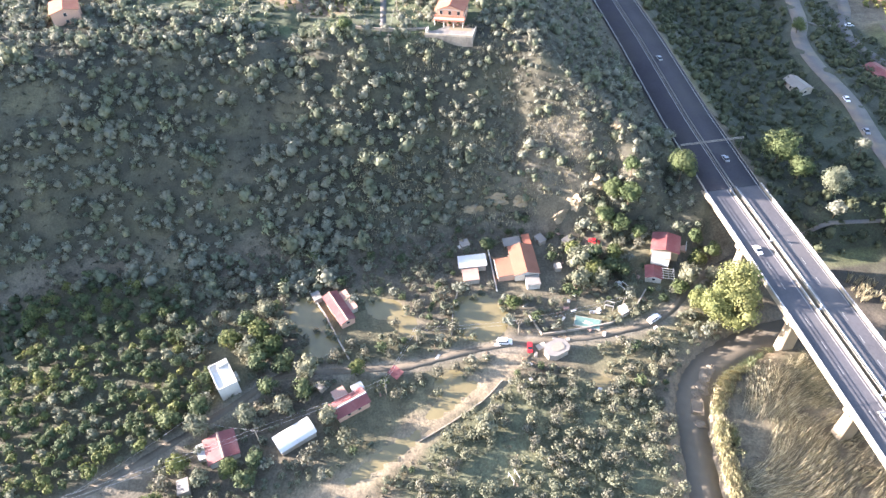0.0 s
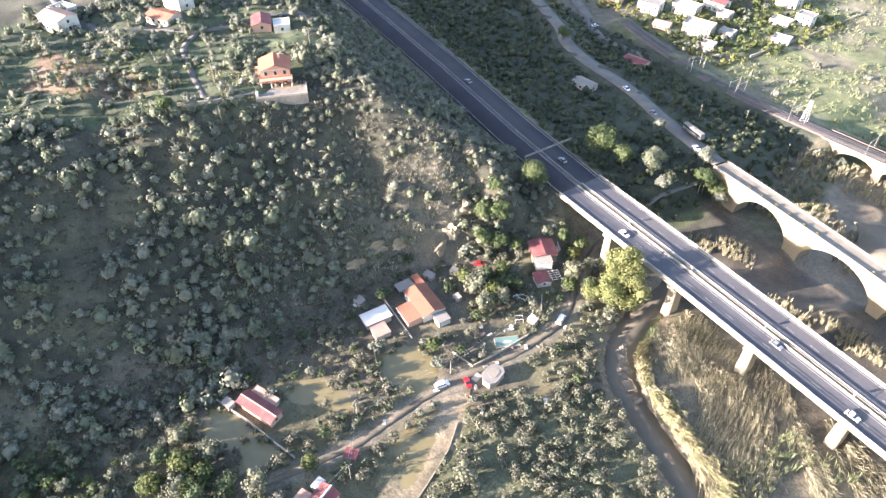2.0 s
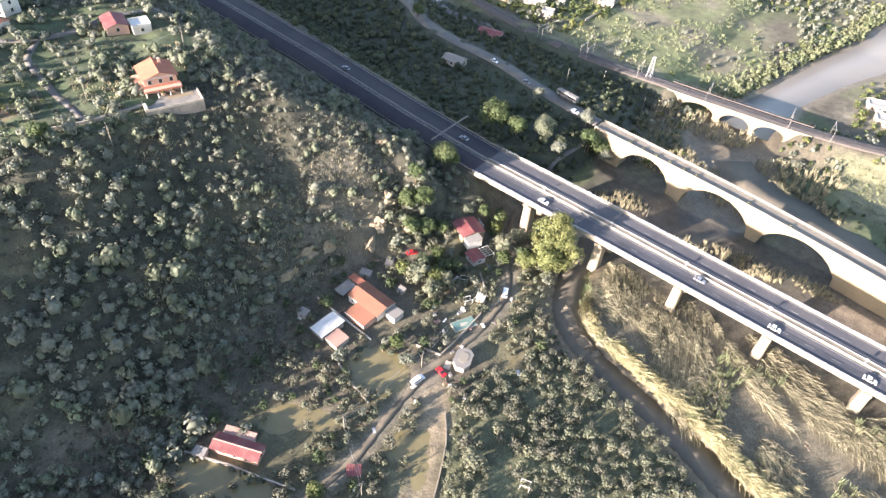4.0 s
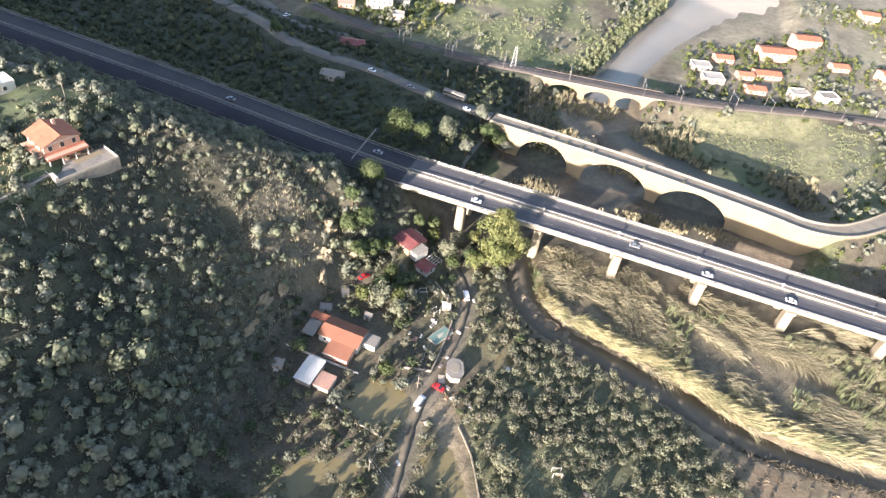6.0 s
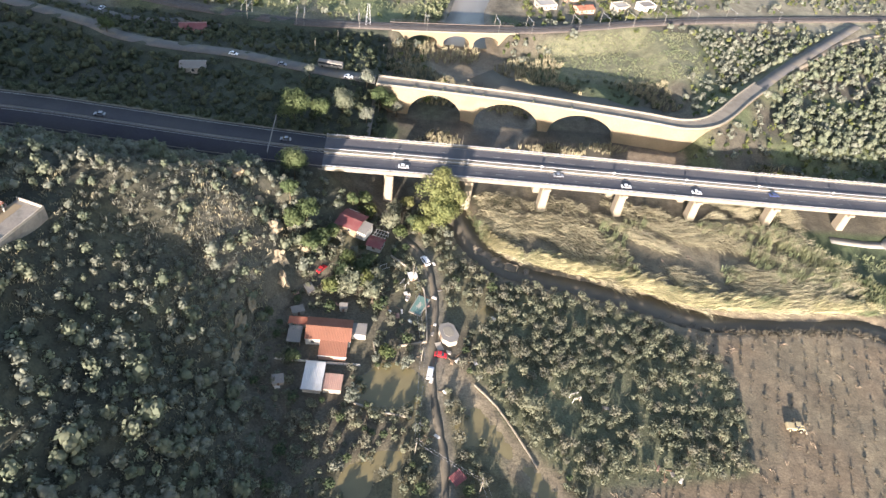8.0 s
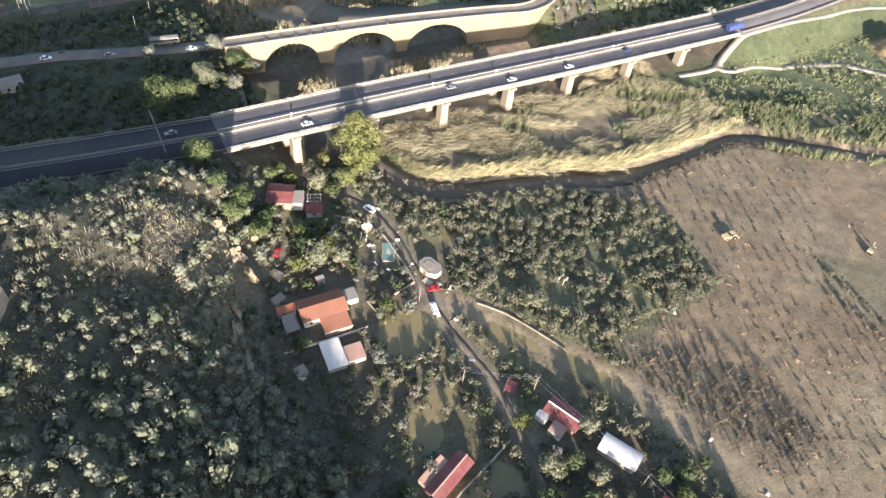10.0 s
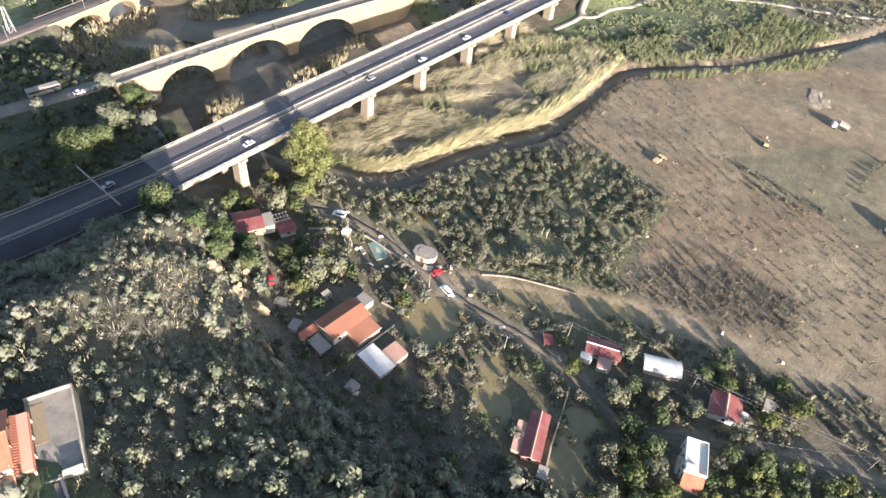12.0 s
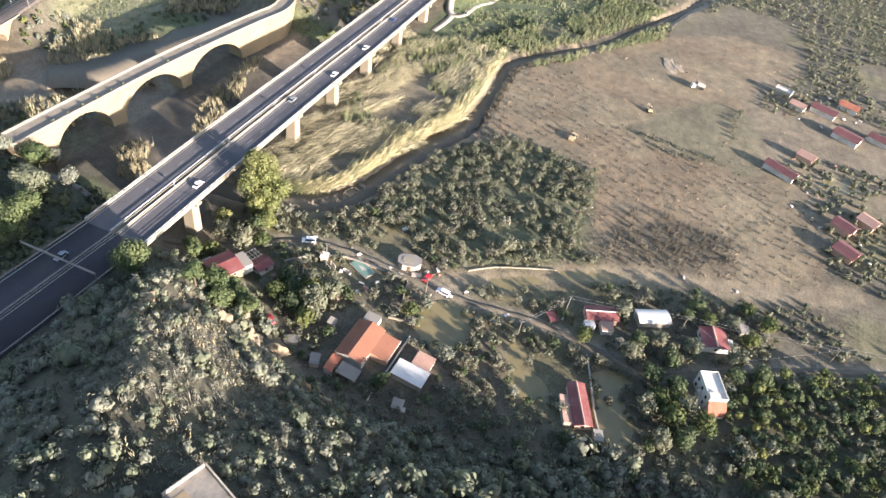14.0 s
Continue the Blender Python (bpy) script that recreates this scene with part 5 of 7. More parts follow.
scatter("northern_scrub", shrub_protos(210, 26, 0.33), nb[half], PLAN.uniform(1.8, 3.4, half.sum()), L_SHRUB, "dark green scrub and trees across the river", "trees")
scatter("northern_bushes", shrub_protos(230, 27, 0.31), nb[~half], PLAN.uniform(1.2, 2.4, (~half).sum()), L_CITRUS, "olive green bushes across the river", "trees")
dw = jitter_grid(186, 296, 128, 262, 4.4, 0.5)
dw = dw[free(dw) & (dw[:, 0] - dw[:, 1] * 0.35 > 128) & (field_noise(dw[:, 0], dw[:, 1], 20, 42) > 0.3) & (line_dist(dw[:, 0], dw[:, 1], np.array([(270.0, 214), (298, 202), (303, 190), (298, 165), (290, 120)]))[0] > 7)]
scatter("northern_wood", shrub_protos(245, 50, 0.22, 6, 0.8), dw, PLAN.uniform(1.6, 3.2, len(dw)), L_HILL, "dense green wood between the old road and the far track", "trees", tall=1.2)
palm = np.stack(np.meshgrid(np.arange(172, 228, 5.2), np.arange(196, 262, 5.0)), -1).reshape(-1, 2) + PLAN.uniform(-0.6, 0.6, (11 * 14, 2))
palm = palm[free(palm)]
scatter("northern_orchard", shrub_protos(250, 60, 0.2, 6, 0.8), palm, PLAN.uniform(1.5, 2.1, len(palm)), L_SHRUB, "planted orchard rows across the river", "trees")
ea = jitter_grid(170, 470, -250, 74, 5.0)
en = field_noise(ea[:, 0], ea[:, 1], 30, 18)
ok = free(ea) & ~(soft_inside(ea[:, 0], ea[:, 1], FIELD, 4) > 0.2) & (en > 0.3) & (~inside(ea[:, 0], ea[:, 1], MEADOW) | (PLAN.rand(len(ea)) < 0.06)) & ((ea[:, 0] > 205) | (ea[:, 1] > 5))
ok &= ~((ea[:, 0] < 250) & (ea[:, 1] < -95) & (ea[:, 1] > -175) & (en < 0.8))
scatter("eastern_scrub", shrub_protos(270, 24, 0.33), ea[ok], PLAN.uniform(1.2, 2.4, ok.sum()), L_OLIVE, "dense green thicket beyond the muddy field", "trees")
sw = jitter_grid(36, 170, -240, -112, 4.6)
sn = field_noise(sw[:, 0], sw[:, 1], 24, 19)
ok = free(sw) & (soft_inside(sw[:, 0], sw[:, 1], FIELD, 3) < 0.2) & (sn > 0.38) & ~inside(sw[:, 0], sw[:, 1], CITRUS)
scatter("southern_thicket", shrub_protos(290, 60, 0.2, 6, 0.7), sw[ok], PLAN.uniform(1.2, 2.2, ok.sum()), L_OLIVE, "dark thicket along the edge of the muddy field", "trees")

# ---- reeds ----
up = []
for k in range(24):
    a = radians(-84 + 7 * (k // 2))
    up.append(blade_clump(400 + k, 19, 5.2, (0.78 * math.cos(a), 0.78 * math.sin(a)), 0.065, 0.8, 0.11))
line = curve([(12, 74), (17, 64), (24, 55), (36, 48), (56, 42), (79, 36), (101, 28.5), (123, 27.5), (146, 28), (172, 28)], 1.0)
pts = np.repeat(line, 10, 0) + np.abs(PLAN.normal(scale=1.0, size=(len(line) * 10, 2))) * np.array([1.2, 2.9]) + np.array([0.3, 0.3])
pts = pts[field_noise(pts[:, 0], pts[:, 1], 5, 41) > PLAN.uniform(0.1, 0.5, len(pts))]
d, _ = line_dist(pts[:, 0], pts[:, 1], RIVER)
pts = pts[d > 5.4]
near_i = np.argmin(np.hypot(pts[:, None, 0] - line[None, :, 0], pts[:, None, 1] - line[None, :, 1]), 1)
tang = np.degrees(np.arctan2(*np.gradient(line, axis=0).T[::-1]))[near_i] - 16 + 14 * (field_noise(pts[:, 0], pts[:, 1], 6, 44) - 0.5)
pick = np.clip((tang + 84) / 7, 0, 11).astype(int) * 2 + PLAN.randint(0, 2, len(pts))
fresh = field_noise(pts[:, 0], pts[:, 1], 9, 47) + PLAN.uniform(-0.25, 0.25, len(pts)) > 0.66
scatter("yellow_reeds", up, pts[~fresh], PLAN.uniform(0.65, 1.3, (~fresh).sum()), REED, "bank of tall yellow reeds bent over the river", "reeds", turn=False, pick=pick[~fresh])
scatter("olive_reeds", up, pts[fresh], PLAN.uniform(0.65, 1.2, fresh.sum()), REEDGREEN, "olive green reeds among the bent yellow ones", "reeds", turn=False, pick=pick[fresh])
flat = []
for k in range(24):
    a = radians(-86 + 8 * (k // 2))
    flat.append(blade_clump(420 + k, 22, 5.6, (0.95 * math.cos(a), 0.95 * math.sin(a)), 0.05, 1.5, 0.07))
fp = jitter_grid(14, 204, 26, 122, 1.7)
ok = (inside(fp[:, 0], fp[:, 1], REEDS) | ((fp[:, 1] > 74) & (fp[:, 1] < 103) & (fp[:, 0] > 18) & (fp[:, 0] < 166) & (PLAN.rand(len(fp)) < 0.5)))
sw_u, sw_v = fp[:, 0] * 0.82 - fp[:, 1] * 0.57, fp[:, 0] * 0.57 + fp[:, 1] * 0.82
swath = 0.6 * field_noise(sw_u / 4, sw_v, 5, 20) + 0.4 * field_noise(fp[:, 0], fp[:, 1], 14, 26)
fp = fp[ok & (swath > 0.45)]
flow = 0.85 * field_noise(fp[:, 0], fp[:, 1], 30, 27) + 0.2 * field_noise(fp[:, 0], fp[:, 1], 12, 28)
scatter("flattened_reeds", flat, fp, PLAN.uniform(0.6, 1.15, len(fp)), REEDFLAT, "reeds flattened by the flood and coated with mud", "reeds", turn=False, pick=np.clip(flow * 12, 0, 11).astype(int) * 2 + PLAN.randint(0, 2, len(fp)))
tuft = [blade_clump(440 + k, 18, 3.3, (0.1, 0.0), 0.10, 0.7) for k in range(5)]
STAND = [(132, 78), (156, 78), (166, 62), (174, 42), (160, 38), (146, 40), (134, 56)]
gp = jitter_grid(20, 205, 30, 78, 2.6)
gnn = field_noise(gp[:, 0], gp[:, 1], 15, 21) - 0.06 + 0.5 * soft_inside(gp[:, 0], gp[:, 1], STAND, 3) + smoothstep(165, 195, gp[:, 0]) * 0.4
ok = inside(gp[:, 0], gp[:, 1], REEDS) & (gnn > 0.62) & (PLAN.rand(len(gp)) < 0.85)
gp2 = jitter_grid(150, 300, -46, 66, 2.1)
d, _ = line_dist(gp2[:, 0], gp2[:, 1], RIVER)
ok2 = (d > 5) & (d < 46) & ~inside(gp2[:, 0], gp2[:, 1], FIELD) & ~inside(gp2[:, 0], gp2[:, 1], MEADOW) & (field_noise(gp2[:, 0], gp2[:, 1], 14, 22) > 0.22) & ((gp2[:, 0] > 172) | (gp2[:, 1] > 44))
eb = jitter_grid(166, 232, 22, 48, 3.0, 0.5)
eb = eb[inside(eb[:, 0], eb[:, 1], [(168, 46), (171, 33), (192, 29), (222, 24), (228, 34), (203, 41), (180, 49)]) & (field_noise(eb[:, 0], eb[:, 1], 7, 46) > 0.28)]
scatter("meadow_edge_bushes", shrub_protos(500, 60, 0.2, 6, 0.8), eb, PLAN.uniform(1.0, 2.0, len(eb)), L_GROVE, "dark green bushes between the meadow and the river", "shrubs", tall=1.1)
allp = np.vstack([gp[ok], gp2[ok2]])
scatter("green_reeds", tuft, allp, PLAN.uniform(0.7, 1.3, len(allp)), REEDGREEN, "standing green reed clumps", "reeds")
bp = jitter_grid(-10, 200, 106, 144, 2.0)
isle = np.zeros(len(bp))
for ix, iy, ia, ib in ((38, 116, 11, 7), (62, 125, 17, 5.5), (6, 129, 9, 6), (-3, 121, 7, 5), (88, 130, 10, 4), (160, 124, 14, 7), (20, 110, 8, 4)):
    isle = np.maximum(isle, np.exp(-((bp[:, 0] - ix) / ia) ** 2 - ((bp[:, 1] - iy) / ib) ** 2))
ok = (isle > PLAN.uniform(0.25, 0.6, len(bp))) & (ground_z(bp[:, 0], bp[:, 1]) < 1.5)
scatter("riverbed_reeds", tuft, bp[ok], PLAN.uniform(0.6, 1.1, ok.sum()), REEDDULL, "dry reed islands in the riverbed", "reeds")
rp = jitter_grid(-20, 180, 160, 226, 2.8)
rn = field_noise(rp[:, 0], rp[:, 1], 20, 24)
ok = (rn > 0.36) & free(rp, 0) & (ground_z(rp[:, 0], rp[:, 1]) < 3) & ~inside(rp[:, 0], rp[:, 1], BROWN_N)
scatter("far_reeds", tuft, rp[ok], PLAN.uniform(0.7, 1.3, ok.sum()), REEDDULL, "pale reeds between the two old bridges", "reeds")

mp = jitter_grid(60, 172, 194, 258, 2.4)
ok = inside(mp[:, 0], mp[:, 1], BROWN_N) & (field_noise(mp[:, 0], mp[:, 1], 9, 29) > 0.3) & free(mp, 0)
scatter("rough_grass", [blade_clump(450 + k, 14, 1.0, (0.3, 0.2), 0.10, 0.9) for k in range(5)], mp[ok], PLAN.uniform(0.6, 1.3, ok.sum()), REEDGREEN, "rough pale green grass between the old road and railway", "grass")

mp = jitter_grid(-150, 20, 230, 420, 4.4)
ok = inside(mp[:, 0], mp[:, 1], GREEN_N) & (field_noise(mp[:, 0], mp[:, 1], 15, 37) > 0.35) & free(mp, 0)
scatter("meadow_grass", [blade_clump(455 + k, 14, 1.2, (0.3, 0.2), 0.14, 1.2) for k in range(5)], mp[ok], PLAN.uniform(0.7, 1.6, ok.sum()), REEDGREEN, "rough tussocks of grass and reed on the far meadow", "grass")
rb = NORTH_BED[(NORTH_BED[:, 1] > 232) & (NORTH_BED[:, 1] < 480)]
rb = np.repeat(rb, 8, 0)
bank = rb + np.c_[-np.interp(rb[:, 1], [232, 280, 330, 400, 480], [18, 14, 16, 22, 46]) - np.abs(PLAN.normal(scale=7, size=len(rb))), PLAN.uniform(-3, 3, len(rb))]
scatter("bank_thicket", shrub_protos(495, 44, 0.26, 5), bank, PLAN.uniform(0.9, 2.4, len(bank)), REEDGREEN, "pale green thicket along the far river bank", "shrubs", tall=1.2)

mw = jitter_grid(186, 330, -12, 66, 2.6)
ok = inside(mw[:, 0], mw[:, 1], MEADOW) & (field_noise(mw[:, 0], mw[:, 1], 8, 38) > 0.38) & free(mw, 0)
scatter("meadow_weeds", [blade_clump(465 + k, 13, 1.1, (0.2, 0.2), 0.13, 1.0) for k in range(5)], mw[ok], PLAN.uniform(0.5, 1.5, ok.sum()), REEDGREEN, "rank weeds over the green meadow", "weeds")
sb = jitter_grid(52, 150, 158, 196, 4.2, 0.5)
sb = sb[free(sb) & (ground_z(sb[:, 0], sb[:, 1]) < 4) & (field_noise(sb[:, 0], sb[:, 1], 12, 39) > 0.3)]
scatter("bridge_foot_scrub", shrub_protos(498, 60, 0.22, 5), sb, PLAN.uniform(0.8, 2.0, len(sb)), L_WOOD, "dark scrub behind the old bridge", "shrubs")

# stunted rows in the muddy field
fu, fv = np.meshgrid(np.arange(-160, 160, 4.6), np.arange(-110, 110, 5.2))
ca, sa = math.cos(radians(-24)), math.sin(radians(-24))
rows = np.stack([170 + fu * ca - fv * sa, -60 + fu * sa + fv * ca], -1).reshape(-1, 2) + PLAN.uniform(-0.5, 0.5, (fu.size, 2))
tilled = np.interp(rows[:, 1], [-134, -92, -54, -30, -6, 12], [132, 134, 138, 162, 186, 200])
rows = rows[inside(rows[:, 0], rows[:, 1], FIELD) & (rows[:, 0] < tilled) & (PLAN.rand(len(rows)) < 0.84)]
scatter("field_stumps", shrub_protos(460, 20, 0.3, 5), rows, PLAN.uniform(0.5, 1.1, len(rows)), STUMP, "low mud-coated plants in rows across the field", "plants", tall=0.9)
hedge = np.vstack([curve([(140, -52), (139, -72), (136, -94)], 1.6), curve([(132.5, -60), (133, -84)], 1.8), curve([(164, -98), (178, -95), (194, -98)], 1.8)])
hedge = hedge + PLAN.normal(scale=0.9, size=hedge.shape)
scatter("field_hedge", shrub_protos(485, 50, 0.2, 5), hedge, PLAN.uniform(0.7, 1.5, len(hedge)), L_WOODY, "ragged muddy hedge across the field", "hedge", tall=1.3)
wp = np.stack([PLAN.uniform(46, 84, 150), PLAN.uniform(-104, -56, 150)], 1)
wp = wp[inside(wp[:, 0], wp[:, 1], [(46, -66), (66, -54), (84, -62), (84, -92), (66, -104), (54, -100)])]
scatter("bare_saplings", [blade_clump(480 + k, 9, 3.0, (0.15, 0.1), 0.06, 0.5) for k in range(4)], wp, PLAN.uniform(0.6, 1.2, len(wp)), STUMP, "bare muddy saplings at the field edge", "plants")

pp = jitter_grid(36, 86, -108, -46, 2.6, 0.5)
pp = pp[inside(pp[:, 0], pp[:, 1], [(40, -50), (65, -57), (81, -79), (82, -100), (68, -104), (50, -78)])]
scatter("muddy_bushes", shrub_protos(490, 40, 0.22, 5), pp, PLAN.uniform(0.5, 1.2, len(pp)), STUMP, "dark mud-caked bushes in churned soil", "plants", tall=1.1)
# ---- buildings ----
def opening(owner, x, y, z, w, h, rz, door=False):
    """A window or door set a little proud of a wall: local place on the wall's face."""
    c, s = math.cos(radians(rz)), math.sin(radians(rz))
    nx, ny = s, -c
    fr = part("door" if door else "window", Shape().box(x + nx * 0.02, y + ny * 0.02, z, w + 0.2, 0.1, h + 0.2, rz), WOOD if door else WALL_W, owner)
    part("leaf" if door else "pane", Shape().box(x + nx * 0.06, y + ny * 0.06, z + 0.08, w, 0.1, h, rz), DOOR if door else GLASS, fr)


def gable_roof(owner, w, d, z, rise, over, material, ridge=None, waves=14, x=0.0, y=0.0, label=""):
    """Two sloping sheets with their ridge along x."""
    a, b = w / 2 + over, d / 2 + over
    k = rise * (1 + over / (d / 2)) - rise
    for sgn in (-1, 1):
        p = [(x - a * -sgn, y - b * -sgn * -1, z - k)]
        e0, e1 = (x - a, y + sgn * b, z - k), (x + a, y + sgn * b, z - k)
        r0, r1 = (x - a, y, z + rise), (x + a, y, z + rise)
        part("roof_slope", Shape().sheet(e0, e1, r1, r0, waves, 0.06) if sgn < 0 else Shape().sheet(e1, e0, r0, r1, waves, 0.06), material, owner, label)
    if ridge:
        part("ridge_cap", Shape().prism([(x - a, y - 0.32, z + rise - 0.02), (x - a, y, z + rise + 0.16), (x - a, y + 0.32, z + rise - 0.02)], (2 * a, 0, 0)), ridge, owner, "pale ridge capping")


def gable_walls(owner, w, d, h, rise, material, x=0.0, y=0.0, base=-1.0):
    s = Shape().prism([(x - w / 2, y - d / 2, base), (x - w / 2, y + d / 2, base), (x - w / 2, y + d / 2, h), (x - w / 2, y, h + rise - 0.12), (x - w / 2, y - d / 2, h)], (w, 0, 0))
    return part("wall", s, material, owner)


def hut(name, label, x, y, rz, w, d, h, rise, roof, wall, ridge=None, chimney=False, waves=14, windows=2, group=""):
    o = thing(name, label, "house" if "house" in name else "shed", x, y, gz(x, y), rz, group)
    wl = gable_walls(o, w, d, h, rise, wall)
    gable_roof(o, w, d, h, rise, 0.45, roof, ridge, waves)
    for k in range(windows):
        u = -w / 2 + (k + 1) * w / (windows + 1)
        for sd in (-1, 1):
            opening(wl, u, sd * d / 2, h * 0.42, 1.0, 1.0, 0 if sd < 0 else 180, door=(k == 0 and sd < 0))
    if windows:
        opening(wl, w / 2, 0, h * 0.4, 1.0, 1.0, 90)
        opening(wl, -w / 2, 0, h * 0.4, 1.0, 1.0, -90)
    if chimney:
        part("chimney", Shape().box(w * 0.2, d * 0.2, h + rise * 0.3, 0.7, 0.7, rise + 0.6), WALL_W, o)
    return o


def lean_to(owner, x, y, w, d, h0, h1, roof, post=WOOD, name="lean_to", walls=None, waves=8):
    """A single sloping roof, high on its +y side, on walls or posts."""
    base = walls is not None
    r = part(name + "_roof", Shape().sheet((x - w / 2, y - d / 2, h0), (x + w / 2, y - d / 2, h0), (x + w / 2, y + d / 2, h1), (x - w / 2, y + d / 2, h1), waves, 0.06), roof, owner)
    if base:
        part(name + "_wall", Shape().prism([(x - w / 2 + 0.2, y - d / 2 + 0.2, -1), (x - w / 2 + 0.2, y + d / 2 - 0.1, -1), (x - w / 2 + 0.2, y + d / 2 - 0.1, h1 - 0.2), (x - w / 2 + 0.2, y - d / 2 + 0.2, h0 - 0.15)], (w - 0.4, 0, 0)), walls, owner)
    else:
        for u in (-1, 1):
            for v in (-1, 1):
                part("post", Shape().box(x + u * (w / 2 - 0.2), y + v * (d / 2 - 0.2), -0.6, 0.16, 0.16, (h0 if v < 0 else h1) + 0.5), post, owner)
    return r


# farmhouse with terracotta roof
fa = thing("farmhouse", "low farmhouse with a broad weathered orange tiled roof", "house", -37.5, 7.5, gz(-37.5, 7.5), -3)
wl = gable_walls(fa, 14.6, 8.8, 3.4, 1.2, WALL_W)
gable_roof(fa, 14.6, 8.8, 3.4, 1.2, 0.4, FARMTILE, None, 30, label="terracotta tiled slope")
for u in (-5, -1.5, 2, 5):
    opening(wl, u, -4.4, 1.0, 1.0, 1.1, 0, door=(u == 2))
    opening(wl, u, 4.4, 1.2, 0.9, 1.0, 180)
part("verge", Shape().box(7.45, 0, 3.05, 0.25, 9.6, 0.3), WALL_W, fa, "white roof verge")
part("verge", Shape().box(-7.45, 0, 3.05, 0.25, 9.6, 0.3), WALL_W, fa, "white roof verge")
lean_to(fa, 2.2, -7.4, 9.2, 6.2, 2.5, 3.3, FARMTILE, name="porch", walls=WALL_P, waves=18)
part("porch_beam", Shape().box(2.2, -10.6, 2.2, 9.4, 0.25, 0.3), WALL_W, fa, "white porch edge beam")
lean_to(fa, -11.2, -2.4, 4.6, 6.6, 2.2, 2.8, GREYSHEET, name="pergola", waves=8)
lean_to(fa, -11.0, 3.2, 6.2, 3.0, 2.5, 3.0, TILE, name="outhouse", walls=WALL_W, waves=10)
part("annex", Shape().box(9.9, 1.6, -1, 4.6, 4.6, 3.6), WALL_W, fa, "small white flat-roofed annex")
part("annex_roof", Shape().box(9.9, 1.6, 2.62, 5.0, 5.0, 0.18), GREYSHEET, fa)
for k in range(5):
    part("terrace_wall", Shape().box(-13.5 + 5.6 * k, -11.6, -0.5, 5.4, 0.3, 1.3), WALL_W, fa, "low white terrace wall")
ws = thing("white_shed", "open shed with a bright white sheet roof and pink lean-to", "shed", -41, -11, gz(-41, -11), -4)
part("wall", Shape().box(0, 0, -1, 5.6, 9.4, 3.6), WALL_G, ws)
part("roof", Shape().sheet((-3.2, -5.2, 2.7), (3.2, -5.2, 2.7), (3.2, 5.2, 3.1), (-3.2, 5.2, 3.1), 12, 0.06), WHITESHEET, ws, "bright white roof sheet")
part("fascia", Shape().box(0, -5.25, 2.45, 6.5, 0.12, 0.3), STEEL, ws)
lean_to(ws, 6.3, -1.4, 6.0, 6.0, 2.2, 2.5, PINK, name="lean_to", walls=WALL_G, waves=10)
rh = hut("red_roofed_house", "small cream house with a red sheet roof and patio", -33, 60, -26, 9.0, 9.4, 3.1, 1.0, REDSHEET, CREAM, waves=18)
part("terrace", Shape().box(-3.5, 5.8, -0.8, 6, 3.6, 1.0), WALL_P, rh, "tiled terrace")
part("parapet", Shape().box(-3.5, 7.5, 0.2, 6, 0.25, 0.8), WALL_W, rh)
lean_to(rh, 6.4, -1.2, 4.0, 6.6, 2.6, 3.0, GREYSHEET, name="side_room", walls=WALL_W, waves=6)
r2 = hut("red_shed", "shed with a red roof and bare white rafters on one side", -23.2, 52.2, -20, 5.6, 5.4, 2.6, 0.7, REDSHEET, WALL_W, waves=12, windows=1)
for k in range(5):
    part("rafter", Shape().box(-2.4 + 1.2 * k, 5.0, 2.5, 0.16, 4.4, 0.16), WALL_W, r2, "white bare rafter")
for v in (3.2, 5.0, 7.0):
    part("purlin", Shape().box(0, v, 2.66, 5.6, 0.14, 0.12), WALL_W, r2, "white bare purlin")
for u in (-2.5, 2.5):
    part("post", Shape().box(u, 7.0, -0.6, 0.16, 0.16, 3.2), WALL_W, r2)
ru = thing("stone_barn", "many-sided stone hut under a worn pale concrete roof slab", "hut", 3.2, 8.8, gz(3.2, 8.8), -72)
plan = [(-4.2, -1.6), (-2.6, -2.9), (2.2, -3.1), (4.3, -1.2), (4.2, 1.6), (2.0, 3.0), (-2.9, 2.8), (-4.3, 1.3)]
wl = part("wall", Shape().prism([(u * 0.95, v * 0.95, -0.8) for u, v in plan], (0, 0, 3.3)), WALL_G, ru)
part("roof_slab", Shape().prism([(u, v, 2.502) for u, v in plan], (0, 0, 0.22)), GREYSHEET, ru, "worn concrete roof slab")
part("roof_crown", Shape().prism([(u * 0.5 - 0.4, v * 0.55, 2.722) for u, v in plan], (0, 0, 0.12)), PARAPET, ru, "patched screed")
opening(wl, 0, -2.9, 0.0, 1.0, 1.9, -2, door=True)
part("porch_slab", Shape().box(3.0, -4.4, 0, 3.4, 2.2, 0.3), WALL_G, ru)
sc = hut("long_red_shed", "long narrow shed with a red roof and pale ridge stripe", -27.5, -61.2, 23, 14.6, 5.0, 2.7, 0.8, REDSHEET, WALL_P, PINK, waves=24, windows=3)
lean_to(sc, -1.6, 4.1, 10.0, 3.4, 2.0, 2.5, PINK, name="side_roof", walls=WALL_G, waves=14)
ww = thing("white_house", "two-storey white house with a flat parapet roof terrace", "house", -3.2, -98.6, gz(-3.2, -98.6), 23)
wl = part("wall", Shape().box(0, 0, -1, 10.4, 6.2, 6.6), WALL_W, ww)
part("roof_slab", Shape().box(0, 0, 5.6, 10.0, 5.8, 0.12), WALL_W, ww, "pale roof terrace")
for u, v, a, b in ((0, 3.0, 10.6, 0.25), (0, -3.0, 10.6, 0.25), (5.2, 0, 0.25, 6.2), (-5.2, 0, 0.25, 6.2)):
    part("parapet", Shape().box(u, v, 5.602, a, b, 0.75), WALL_W, ww, "white roof parapet")
